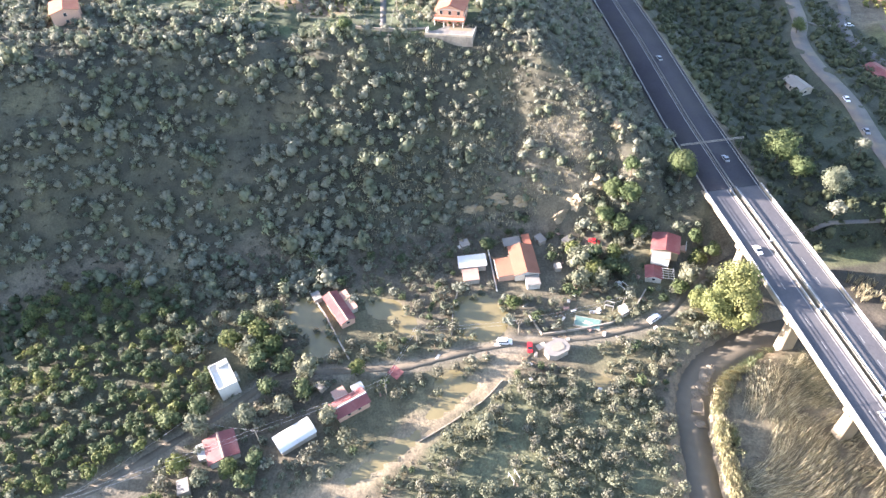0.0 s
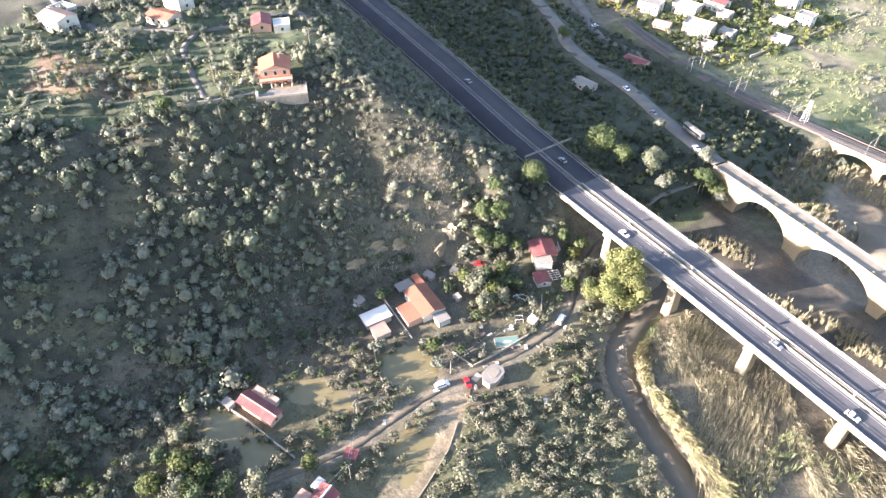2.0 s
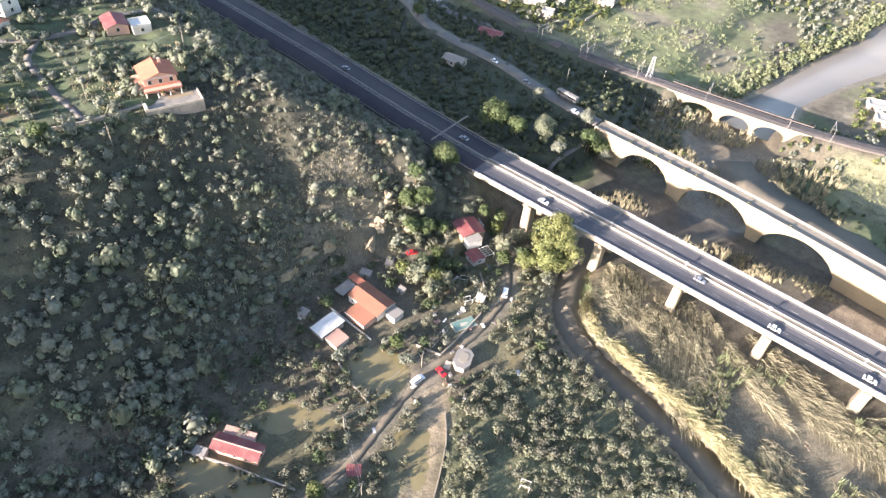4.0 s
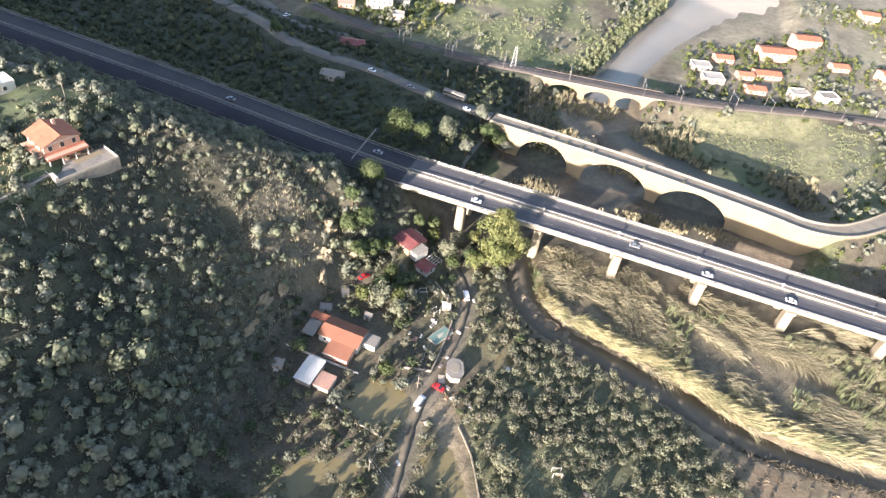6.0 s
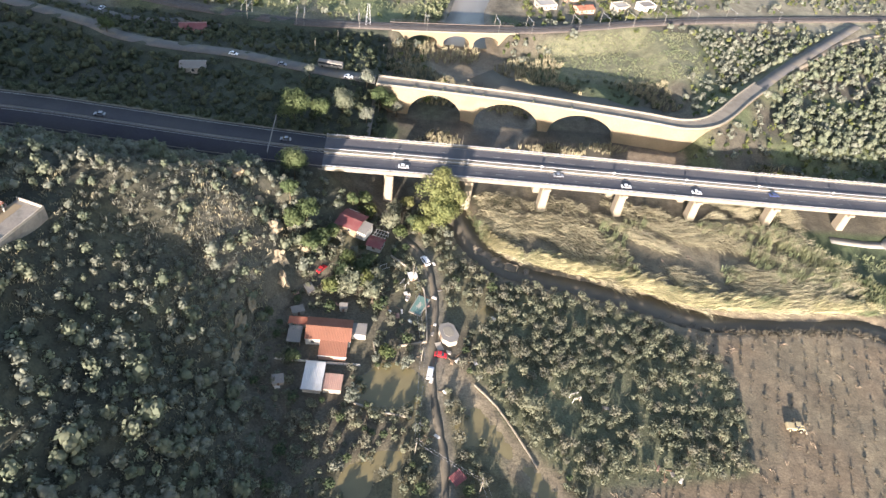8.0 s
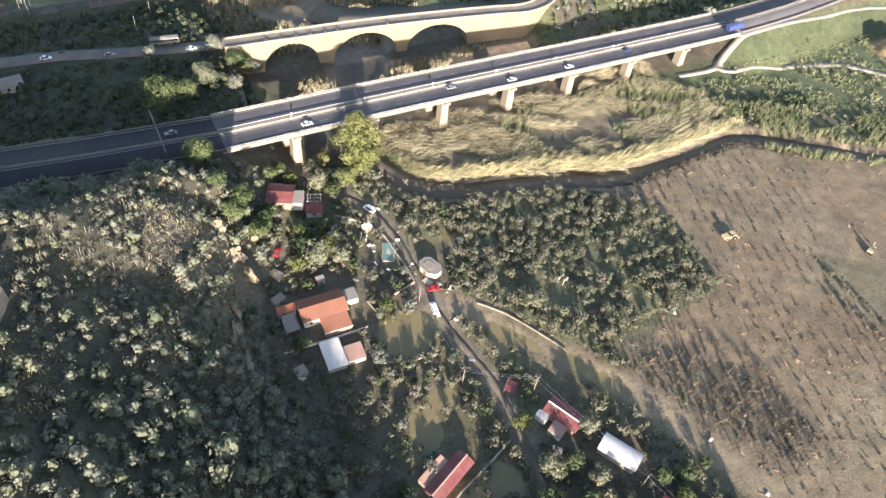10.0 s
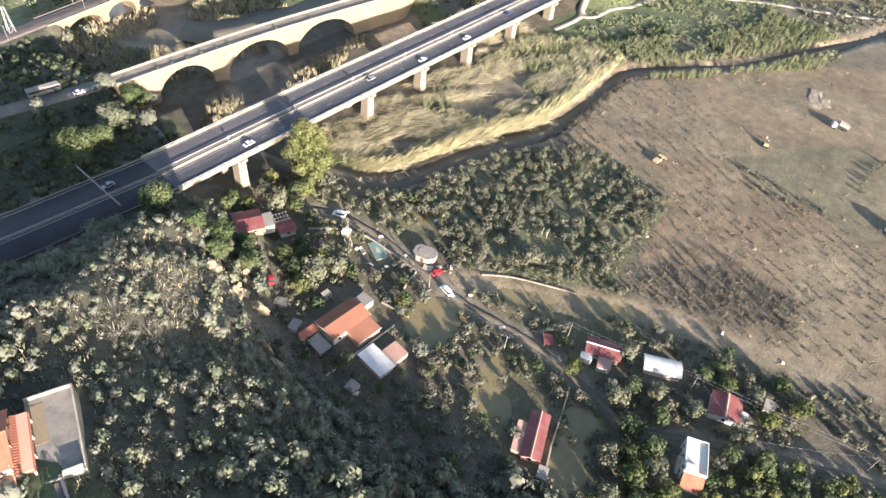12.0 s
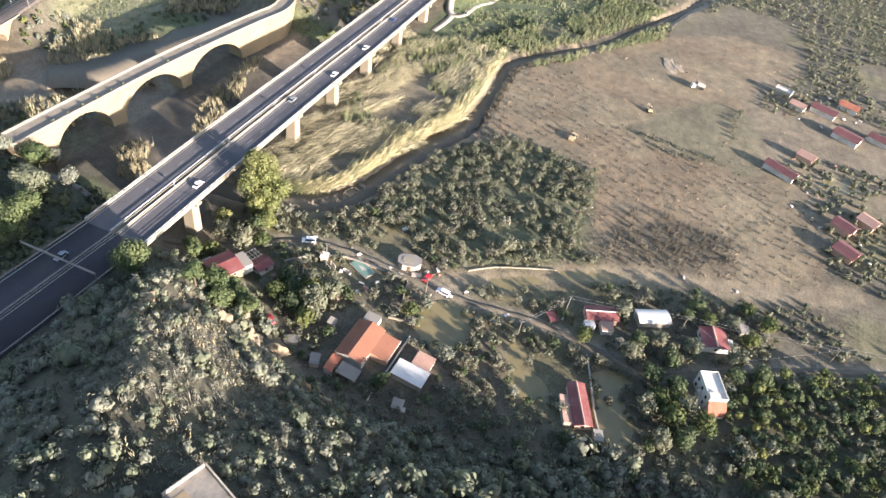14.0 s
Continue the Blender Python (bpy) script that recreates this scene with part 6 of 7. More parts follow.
for u in (-3.4, 0, 3.4):
    for z in (0.9, 3.6):
        opening(wl, u, -3.1, z, 1.0, 1.3, 0, door=(z < 1 and u == 0))
        opening(wl, u, 3.1, z, 1.0, 1.3, 180)
part("roof_room", Shape().box(-4.1, 1.2, 5.722, 2.0, 3.4, 0.9), WALL_W, ww, "low white stair head on the roof")
part("side_wing", Shape().prism([(-8.2, -2.6, -1), (-5.202, -2.6, -1), (-5.202, -2.6, 4.9), (-8.2, -2.6, 1.7)], (0, 5.2, 0)), WALL_W, ww, "low white wing")
part("wing_roof", Shape().sheet((-8.5, 3.0, 1.55), (-8.5, -3.0, 1.55), (-5.35, -3.0, 4.95), (-5.35, 3.0, 4.95), 14, 0.06), TILE, ww, "orange tiled lean-to roof")
part("stair", Shape().prism([(-4.6, 3.1, -0.5), (0.6, 3.1, -0.5), (0.6, 3.1, 2.8), (-0.4, 3.1, 2.8)], (0, 1.1, 0)), WALL_W, ww)
rr = hut("red_house", "square house with a dark red roof and white porch", 20.6, -98, 17, 8.4, 8.6, 2.8, 1.0, REDSHEET, WALL_W, WALL_P, waves=16)
part("porch", Shape().box(-1.5, -5.6, -0.6, 5.0, 2.2, 2.6), WALL_W, rr, "white porch")
part("porch_roof", Shape().box(-1.5, -5.6, 2.02, 5.4, 2.6, 0.12), WHITESHEET, rr)
hb = hut("red_ridge_house", "house with a red roof, pale ridge and small tiled porch", 12.4, -59.5, -66, 10.6, 5.8, 2.8, 0.9, REDSHEET, WALL_P, WALL_W, waves=18)
lean_to(hb, 1.0, -5.2, 4.4, 4.4, 2.1, 2.5, PINK, name="porch", walls=WALL_W, waves=8)
part("store", Shape().box(-4.8, -4.4, -0.6, 3.6, 2.6, 2.8), WHITESHEET, hb, "white store room")
tank = thing("water_tank", "white round water tank beside the house", "tank", 7.2, -57.0, gz(7.2, -57))
part("drum", Shape().tube([(0, 0, 0), (0, 0, 2.0)], 0.9, 14), WALL_W, tank)
part("lid", Shape().tube([(0, 0, 2.0), (0, 0, 2.3)], 0.7, 14, 0.35), WALL_W, tank)
sv = thing("vaulted_shed", "shed with a long white curved metal roof", "shed", 20.3, -76.6, gz(20.3, -76.6), -63)
part("wall", Shape().box(0, 0, -0.8, 11.2, 5.8, 3.2), WALL_G, sv)
for half in (0, 1):
    n = 9
    pts = [(math.cos(math.pi * (0.12 + 0.76 * k / n)) * 3.5, 2.0 + math.sin(math.pi * (0.12 + 0.76 * k / n)) * 1.35) for k in range(n + 1)]
    ring = [(-6 + 6 * half, y, z) for y, z in pts] + [(-6 + 6 * half, y, z - 0.08) for y, z in pts[::-1]]
    arc = Shape().prism(ring, (5.97, 0, 0))
    part("roof_panel", arc, WHITESHEET, sv, "white curved roof sheet")
so = thing("open_shelter", "small open shelter with a faded red roof", "shelter", 3.2, -44.4, gz(3.2, -44.4), 40)
lean_to(so, 0, 0, 4.4, 3.4, 2.0, 2.5, REDSHEET, waves=8)
for x, y, rz, w, d, h, m in ((-33.5, 19.5, 0, 2.6, 2.2, 1.9, GREYSHEET), (-52, -12, 10, 3.4, 3.0, 1.8, GREYSHEET), (-35, -69, 20, 3.6, 2.6, 2.0, GREYSHEET), (3.5, -68, -50, 3.2, 2.6, 2.0, GREYSHEET), (-49, 17, 20, 4.0, 2.6, 2.0, GREYSHEET), (-9, 36, 15, 3.0, 2.4, 2.0, WHITESHEET), (-46, 27, 30, 2.6, 4.0, 1.6, GREYSHEET), (31, -108, 10, 4.2, 3.0, 2.2, GREYSHEET)):
    o = thing("tool_shed", "small patched tool shed with a sheet roof", "shed", x, y, gz(x, y), rz, "tool sheds")
    part("wall", Shape().box(0, 0, -0.6, w, d, h + 0.5), WALL_G, o)
    part("roof", Shape().sheet((-w / 2 - 0.2, -d / 2 - 0.2, h - 0.1), (w / 2 + 0.2, -d / 2 - 0.2, h - 0.1), (w / 2 + 0.2, d / 2 + 0.2, h + 0.25), (-w / 2 - 0.2, d / 2 + 0.2, h + 0.25), 5, 0.05), m, o)
    part("door", Shape().box(0, -d / 2 - 0.03, 0, 0.8, 0.08, 1.7), DOOR, o)

# villa on the plateau
VZ = 54.6
vi = thing("villa", "two-storey peach villa with an orange tiled roof and balcony", "house", -130.8, -2.0, VZ, -21)
wl = gable_walls(vi, 10.4, 11.0, 6.2, 2.0, WALL_P, base=-2)
gable_roof(vi, 10.4, 11.0, 6.2, 2.0, 0.7, TILE, TILE, 24, label="orange tiled slope")
for sgn in (-1, 1):
    part("gable_trim", Shape().box(sgn * 5.25, 0, 5.95, 0.12, 11.6, 0.25), WALL_W, vi, "white gable trim")
for v in (-3.6, 0, 3.6):
    for z in (0.8, 3.9):
        opening(wl, 5.2, v, z, 1.1, 1.5, 90, door=(z < 1 and v == 0))
for u in (-3, 0.5, 3.4):
    for z in (0.8, 3.9):
        opening(wl, u, -5.5, z, 1.0, 1.4, 0)
        opening(wl, u, 5.5, z, 1.0, 1.4, 180)
part("balcony", Shape().box(6.6, 0, 3.0, 3.0, 12.4, 0.25), WALL_P, vi, "long peach balcony")
part("balcony_roof", Shape().sheet((8.4, -6.4, 2.7), (8.4, 6.4, 2.7), (5.2, 6.4, 3.5), (5.2, -6.4, 3.5), 22, 0.05), TILE, vi, "tiled porch roof")
for v in (-5.8, -2, 2, 5.8):
    part("column", Shape().tube([(7.9, v, -0.4), (7.9, v, 2.8)], 0.22, 8), WALL_W, vi, "white porch column")
part("south_porch", Shape().box(0, -6.6, 2.8, 10.4, 2.2, 0.25), WALL_P, vi)
part("chimney", Shape().box(-2, 2, 6.8, 0.9, 0.9, 2.4), WALL_P, vi)
te = thing("terrace", "large concrete roof terrace below the villa", "terrace", -119.7, -4.7, VZ, -21)
part("slab", Shape().box(0, 0, -6, 8.6, 19.5, 6.0), TERRACE, te, "worn stained concrete slab")
part("paving", Shape().box(-2.6, 3.5, 0.002, 3.2, 9.0, 0.06), CREAM, te, "yellowed paving")
for u, v, a, b in ((4.15, 0, 0.3, 19.5), (0, 9.6, 8.4, 0.3), (0, -9.6, 8.4, 0.3)):
    part("parapet", Shape().box(u, v, 0.004, a, b, 0.8), WALL_G, te, "weathered grey parapet")
part("yard", Shape().box(-5.6, -1, -5, 2.6, 15, 4.9), CREAM, te, "tiled yard")
part("step", Shape().box(2.2, -9.2, 0.004, 3.4, 0.9, 1.4), WALL_W, te)
for k, (u, v) in enumerate(((-5.6, 2.0), (-5.2, -1.6), (-4.9, 5.4))):
    po = thing("garden_pot", "round terracotta planter on the terrace", "planter", *(te.matrix_world @ Vector((u, v, -0.1))))
    part("bowl", Shape().tube([(0, 0, 0), (0, 0, 0.7)], 0.7, 12, 1.1), PINK, po)
    part("plant", raw_mesh("plant", *leaf_cloud(700 + k, [(0, 0, 0.9, 0.7)], 40, 0.2), L_CITRUS), L_CITRUS, po)


# other houses, from a few kinds
def village_house(x, y, rz, w, d, storeys, roof, wall, label, flat=False, group="village houses", z=None):
    o = thing("village_house", label, "house", x, y, gz(x, y) if z is None else z, rz, group)
    h = 3.0 * storeys
    if flat:
        wl = part("wall", Shape().box(0, 0, -2, w, d, h + 2), wall, o)
        part("roof", Shape().box(0, 0, h + 0.002, w + 0.3, d + 0.3, 0.2), roof, o)
        for u, v, a, b in ((0, d / 2, w + 0.3, 0.25), (0, -d / 2, w + 0.3, 0.25), (w / 2, 0, 0.25, d), (-w / 2, 0, 0.25, d)):
            part("parapet", Shape().box(u, v, h + 0.2, a, b, 0.6), wall, o)
    else:
        wl = gable_walls(o, w, d, h, 1.3, wall, base=-2)
        gable_roof(o, w, d, h, 1.3, 0.5, roof, None, 12)
    n = max(int(w / 3.2), 1)
    for s in range(storeys):
        for k in range(n):
            u = -w / 2 + (k + 0.5) * w / n
            opening(wl, u, -d / 2, 3 * s + 0.9, 1.1, 1.3, 0, door=(s == 0 and k == 0))
        opening(wl, w / 2, 0, 3 * s + 0.9, 1.1, 1.3, 90)
        opening(wl, -w / 2, 0, 3 * s + 0.9, 1.1, 1.3, -90)
    return o


LW, LT, LR, LP = "white rendered house with a flat roof", "pale house with a terracotta roof", "low house with a red roof", "peach house with a tiled roof"
for x, y, rz, w, d, st, roof, wall, lb, fl in [
    (-205, -24, 30, 13, 9, 1, TILE, WALL_W, LT, False), (-214, -14, 20, 12, 8, 2, GREYSHEET, WALL_W, LW, True), (-177, 11, -20, 11, 8, 1, REDSHEET, WALL_P, LR, False), (-171, 18, -20, 7, 7, 1, WHITESHEET, WALL_W, LW, True), (-226, -64, 25, 14, 10, 2, PINK, WALL_W, LT, False), (-240, -60, 25, 10, 8, 1, WHITESHEET, WALL_W, LW, True), (-168, -164, 15, 13, 11, 2, TILE, WALL_P, LP, False), (-192, -150, 0, 12, 9, 2, TILE, WALL_W, LT, False), (-240, -10, 10, 13, 9, 2, GREYSHEET, WALL_W, LW, True),
    (-174, 268, 20, 14, 10, 2, GREYSHEET, WALL_W, LW, True), (-158, 284, 15, 16, 10, 2, PALEROOF, WALL_G, LW, True), (-152, 306, 10, 14, 10, 2, REDSHEET, WALL_W, LR, False), (-134, 268, 20, 17, 11, 2, PALEROOF, WALL_G, LW, True), (-152, 256, 25, 10, 8, 1, PINK, WALL_P, LP, False), (-114, 322, 10, 12, 9, 1, PALEROOF, WALL_G, LW, True), (-106, 334, 10, 10, 8, 2, GREYSHEET, WALL_W, LW, True), (-122, 280, 15, 9, 7, 1, PALEROOF, WALL_G, LW, True), (-190, 292, 20, 14, 10, 2, GREYSHEET, WALL_W, LW, True), (-200, 262, 25, 13, 10, 2, TILE, WALL_P, LP, False), (-180, 318, 10, 15, 10, 2, PALEROOF, WALL_G, LW, True), (-130, 352, 5, 14, 9, 2, GREYSHEET, WALL_W, LW, True), (-160, 340, 0, 13, 10, 2, PINK, WALL_W, LT, False), (-98, 300, 20, 10, 8, 1, PALEROOF, WALL_G, LW, True), (-210, 330, 10, 14, 10, 2, GREYSHEET, WALL_W, LW, True), (-220, 290, 15, 14, 10, 2, TILE, WALL_W, LT, False), (-140, 300, 12, 8, 8, 1, PALEROOF, WALL_G, LW, True), (-116, 256, 18, 7, 6, 1, PALEROOF, WALL_G, LW, True),
    (-124, 204, 12, 13, 8, 1, REDSHEET, WALL_P, LR, False), (-112, 153, 8, 11, 7, 1, GREYSHEET, WALL_G, "derelict grey stone house below the road", False),
    (88, 327, 20, 12, 8, 1, TILE, WALL_P, LT, False), (82, 292, 18, 13, 9, 1, PALEROOF, WALL_G, LW, True), (108, 291, 20, 12, 8, 1, TILE, WALL_P, LT, False), (116, 318, 20, 17, 9, 1, TILE, WALL_P, LR, False), (122, 352, 20, 24, 12, 2, TILE, WALL_P, LP, False), (141, 372, 20, 18, 11, 2, TILE, WALL_P, LR, False), (134, 296, 22, 11, 8, 1, PALEROOF, WALL_G, LW, True), (148, 288, 25, 11, 8, 1, GREYSHEET, WALL_W, LW, True), (192, 450, 15, 14, 10, 2, TILE, WALL_P, LR, False), (190, 338, 20, 13, 11, 2, TILE, WALL_P, LT, False), (212, 338, 20, 13, 11, 2, TILE, WALL_P, LT, False), (102, 308, 20, 10, 7, 1, TILE, WALL_P, LT, False), (74, 306, 20, 12, 8, 1, PALEROOF, WALL_G, LW, True), (240, 352, 15, 12, 9, 1, PALEROOF, WALL_G, LW, True), (262, 420, 10, 16, 11, 2, PALEROOF, WALL_G, LW, True), (226, 470, 10, 16, 11, 2, TILE, WALL_P, LT, False), (160, 340, 20, 11, 8, 1, TILE, WALL_P, LT, False),
    (230, -119, 72, 9, 5, 1, WHITESHEET, WALL_G, "small white-roofed hut at the field edge", True), (219, -127, 70, 8, 6, 1, PINK, WALL_W, LT, False), (222, -141, 70, 13, 7, 1, MAROON, WALL_W, LR, False), (200, -152, 65, 13, 9, 1, MAROON, WALL_W, LR, False), (207, -169, 65, 11, 6, 1, MAROON, WALL_W, LR, False), (146, -119, 62, 15, 6, 1, MAROON, WALL_W, LR, False), (166, -131, 65, 8, 6, 1, PINK, WALL_P, LP, False), (116, -146, 58, 9, 7, 1, MAROON, WALL_P, LR, False), (98, -146, 58, 9, 8, 1, MAROON, WALL_P, LR, False), (126, -157, 58, 8, 7, 1, PINK, WALL_P, LP, False), (236, -155, 70, 10, 7, 1, TILE, WALL_W, LT, False), (289, 123, 35, 10, 6, 1, PINK, WALL_W, LT, False)]:
    village_house(x, y, rz, w, d, st, roof, wall, lb, fl, "plateau houses" if x < -160 and y < 100 else "village houses" if y > 100 else "field huts")


# trees between the village houses
vt = np.vstack([jitter_grid(-230, -88, 244, 360, 5.0, 0.5), jitter_grid(66, 270, 274, 480, 5.4, 0.5)])
spots = np.array([o.matrix_world.translation[:2] for o in scene.collection.all_objects if o.name.startswith("village_house") and o.parent is None])
gap = np.min(np.hypot(vt[:, None, 0] - spots[None, :, 0], vt[:, None, 1] - spots[None, :, 1]), 1)
vt = vt[(gap > 8.5) & (gap < 24) & free(vt) & (PLAN.rand(len(vt)) < np.where(vt[:, 0] < 0, 0.95, 0.75))]
scatter("village_trees", shrub_protos(720, 40, 0.26, 6), vt, PLAN.uniform(1.5, 3.1, len(vt)), L_CITRUS, "garden trees between the village houses", "trees")
# ---- vehicles ----
def car(x, y, z, rz, paint, label, size=(4.3, 1.75, 1.45), van=False, group=""):
    L, Wd, Hh = size
    o = thing("van" if van else "car", label, "van" if van else "car", x, y, z, rz, group)
    h0 = Hh * (0.55 if not van else 0.6)
    prof = [(-L / 2, 0.3), (L / 2, 0.3), (L / 2, h0 * 0.72), (L / 2 - 0.25, h0 * 0.9), (L * 0.22, h0), (-L / 2 + 0.1, h0), (-L / 2, h0 * 0.85)]
    part("body", Shape().prism([(u, -Wd / 2, v) for u, v in prof], (0, Wd, 0)), paint, o)
    top = [(-L / 2 + (0.1 if van else 0.55), h0 + 0.002), (L * 0.24, h0 + 0.002), (L * (0.16 if van else 0.06), Hh - 0.06), (-L / 2 + (0.2 if van else 1.1), Hh - 0.06)]
    part("glasshouse", Shape().prism([(u, -Wd / 2 + 0.1, v) for u, v in top], (0, Wd - 0.2, 0)), GLASS, o, "dark windows")
    r0, r1 = top[3][0], top[2][0]
    part("roof", Shape().box((r0 + r1) / 2, 0, Hh - 0.058, r1 - r0 + 0.1, Wd - 0.22, 0.06), paint, o)
    for u in (-L * 0.31, L * 0.31):
        for v in (-1, 1):
            part("wheel", Shape().tube([(u, v * (Wd / 2 - 0.2), 0.32), (u, v * (Wd / 2 + 0.01), 0.32)], 0.32, 12), RUBBER, o)
    for v in (-1, 1):
        part("headlight", Shape().box(L / 2 - 0.02, v * (Wd / 2 - 0.25), h0 * 0.5, 0.08, 0.3, 0.16), STEEL, o)
    return o


car(0.2, 0.6, gz(0.2, 0.6), -12, CARRED, "red car stranded beside the old barn")
car(-3.6, -7.0, gz(-3.6, -7), 80, CARWHITE, "white van parked on the muddy lane", (4.9, 1.9, 1.95), True)
car(-4.0, 45.2, gz(-4, 45.2) + 0.1, 115, CARWHITE, "white van stopped at the bend of the lane", (4.9, 1.9, 2.0), True)
car(-42.6, 36.4, gz(-42.6, 36.4), 55, CARRED, "red pickup below the rock face", (4.4, 1.7, 1.5))
for x, y, p, rz, lb in ((-13.6, 82.4, CARWHITE, 0, "white car driving on the viaduct"), (81.1, 81.8, CARWHITE, 0, "white car driving on the viaduct"), (112.9, 82.2, CARWHITE, 0, "white car driving on the viaduct"), (-133.4, 94.0, CARGREY, 180, "grey car on the motorway in the shade"), (-62, 93.5, CARGREY, 180, "grey car on the motorway in the shade"), (52, 85.4, CARGREY, 0, "dark car driving on the viaduct"), (150, 85.0, CARBLUE, 0, "blue car driving on the viaduct")):
    car(x, y, float(road_z(x)) + 0.02, rz, p, lb, group="cars on the motorway")
for x, y, p in ((-39.8, 153.9, CARWHITE), (-33.0, 152.6, CARGREY), (-72, 160.5, CARGREY), (-96, 166.6, CARWHITE)):
    car(x, y, 14.62, -9, p, "car stopped on the old road before the bridge", group="cars on the old road")
car(-176, 222, gz(-176, 222) + 0.2, 70, CARWHITE, "white car parked at the road junction")
bus = thing("coach", "long grey coach standing on the old road", "bus", -49, 162.4, 14.62, -9)
part("body", Shape().prism([(-6, -1.25, 0.4), (6, -1.25, 0.4), (6, -1.25, 2.4), (5.7, -1.25, 3.1), (-6, -1.25, 3.1)], (0, 2.5, 0)), GREYSHEET, bus)
part("window_band", Shape().box(0, 0, 1.7, 11.6, 2.56, 0.8), GLASS, bus)
part("roof_unit", Shape().box(-1, 0, 3.102, 3.0, 1.6, 0.25), GREYSHEET, bus)
for u in (-4, 3.8):
    for v in (-1.15, 1.15):
        part("wheel", Shape().tube([(u, v - 0.12, 0.5), (u, v + 0.12, 0.5)], 0.5, 12), RUBBER, bus)
tr = thing("lorry", "blue lorry on the motorway past the viaduct", "lorry", 222, 82.6, float(road_z(222)) + 0.02, 2)
part("trailer", Shape().box(-2.5, 0, 1.0, 9.0, 2.5, 2.7), CARBLUE, tr)
part("cab", Shape().prism([(2.3, -1.2, 0.5), (4.6, -1.2, 0.5), (4.6, -1.2, 2.0), (4.2, -1.2, 3.0), (2.3, -1.2, 3.0)], (0, 2.4, 0)), CARBLUE, tr)
for u in (-5.5, -4.2, 3.4):
    for v in (-1.1, 1.1):
        part("wheel", Shape().tube([(u, v - 0.15, 0.5), (u, v + 0.15, 0.5)], 0.5, 12), RUBBER, tr)


def excavator(x, y, rz, paint, label, s=1.0):
    o = thing("excavator", label, "excavator", x, y, gz(x, y), rz)
    for v in (-1.1, 1.1):
        t = [(-1.9, 0.1), (1.9, 0.1), (2.2, 0.5), (1.9, 0.9), (-1.9, 0.9), (-2.2, 0.5)]
        part("track", Shape().prism([(u * s, (v - 0.3) * s, w * s) for u, w in t], (0, 0.6 * s, 0)), RUBBER, o)
    part("turntable", Shape().tube([(0, 0, 0.7 * s), (0, 0, 1.1 * s)], 0.9 * s, 12), DARKSTEEL, o)
    part("engine_house", Shape().prism([(-2.0 * s, -1.2 * s, 1.1 * s), (1.3 * s, -1.2 * s, 1.1 * s), (1.3 * s, -1.2 * s, 1.7 * s), (0.2 * s, -1.2 * s, 2.1 * s), (-2.0 * s, -1.2 * s, 2.1 * s)], (0, 2.4 * s, 0)), paint, o)
    part("cab", Shape().box(0.7 * s, -0.6 * s, 1.7 * s, 1.4 * s, 1.1 * s, 1.5 * s, 0, 0.85), GLASS, o)
    part("cab_roof", Shape().box(0.7 * s, -0.6 * s, 3.2 * s, 1.3 * s, 1.05 * s, 0.12 * s), paint, o)
    part("boom", Shape().tube([(1.0 * s, 0.4 * s, 1.6 * s), (2.6 * s, 0.4 * s, 3.7 * s), (4.4 * s, 0.4 * s, 3.5 * s)], 0.24 * s, 6), paint, o)
    part("stick", Shape().tube([(4.4 * s, 0.4 * s, 3.6 * s), (5.0 * s, 0.4 * s, 1.4 * s)], 0.18 * s, 6), paint, o)
    part("bucket", Shape().prism([(4.5 * s, 0, 1.4 * s), (5.4 * s, 0, 1.3 * s), (5.2 * s, 0, 0.4 * s), (4.4 * s, 0, 0.6 * s)], (0, 0.9 * s, 0)), DARKSTEEL, o)
    return o


def loader(x, y, rz, paint, label):
    o = thing("wheel_loader", label, "loader", x, y, gz(x, y), rz)
    part("rear_body", Shape().prism([(-3.0, -1.2, 0.8), (0.2, -1.2, 0.8), (0.2, -1.2, 2.0), (-2.6, -1.2, 1.9), (-3.0, -1.2, 1.5)], (0, 2.4, 0)), paint, o, "yellow engine hood")
    part("cab", Shape().box(0.3, 0, 1.3, 1.5, 1.6, 1.8, 0, 0.88), GLASS, o, "dark glazed cab")
    part("cab_roof", Shape().box(0.3, 0, 3.1, 1.6, 1.6, 0.14), paint, o)
    part("front_frame", Shape().box(1.9, 0, 0.7, 1.8, 1.5, 0.9), paint, o)
    for v in (-0.6, 0.6):
        part("lift_arm", Shape().tube([(1.4, v, 1.8), (2.8, v, 1.6), (3.7, v, 0.7)], 0.16, 6), paint, o)
    part("bucket", Shape().prism([(3.5, -1.4, 0.1), (4.7, -1.4, 0.1), (3.9, -1.4, 0.5), (3.6, -1.4, 1.3), (3.4, -1.4, 1.3)], (0, 2.8, 0)), CONC, o, "pale worn bucket")
    for u in (-1.8, 1.9):
        for v in (-1.15, 1.15):
            wh = part("wheel", Shape().tube([(u, v - 0.28, 0.75), (u, v + 0.28, 0.75)], 0.75, 14), RUBBER, o)
            part("hub", Shape().tube([(u, v - 0.3, 0.75), (u, v + 0.3, 0.75)], 0.3, 10), paint, wh)
    return o


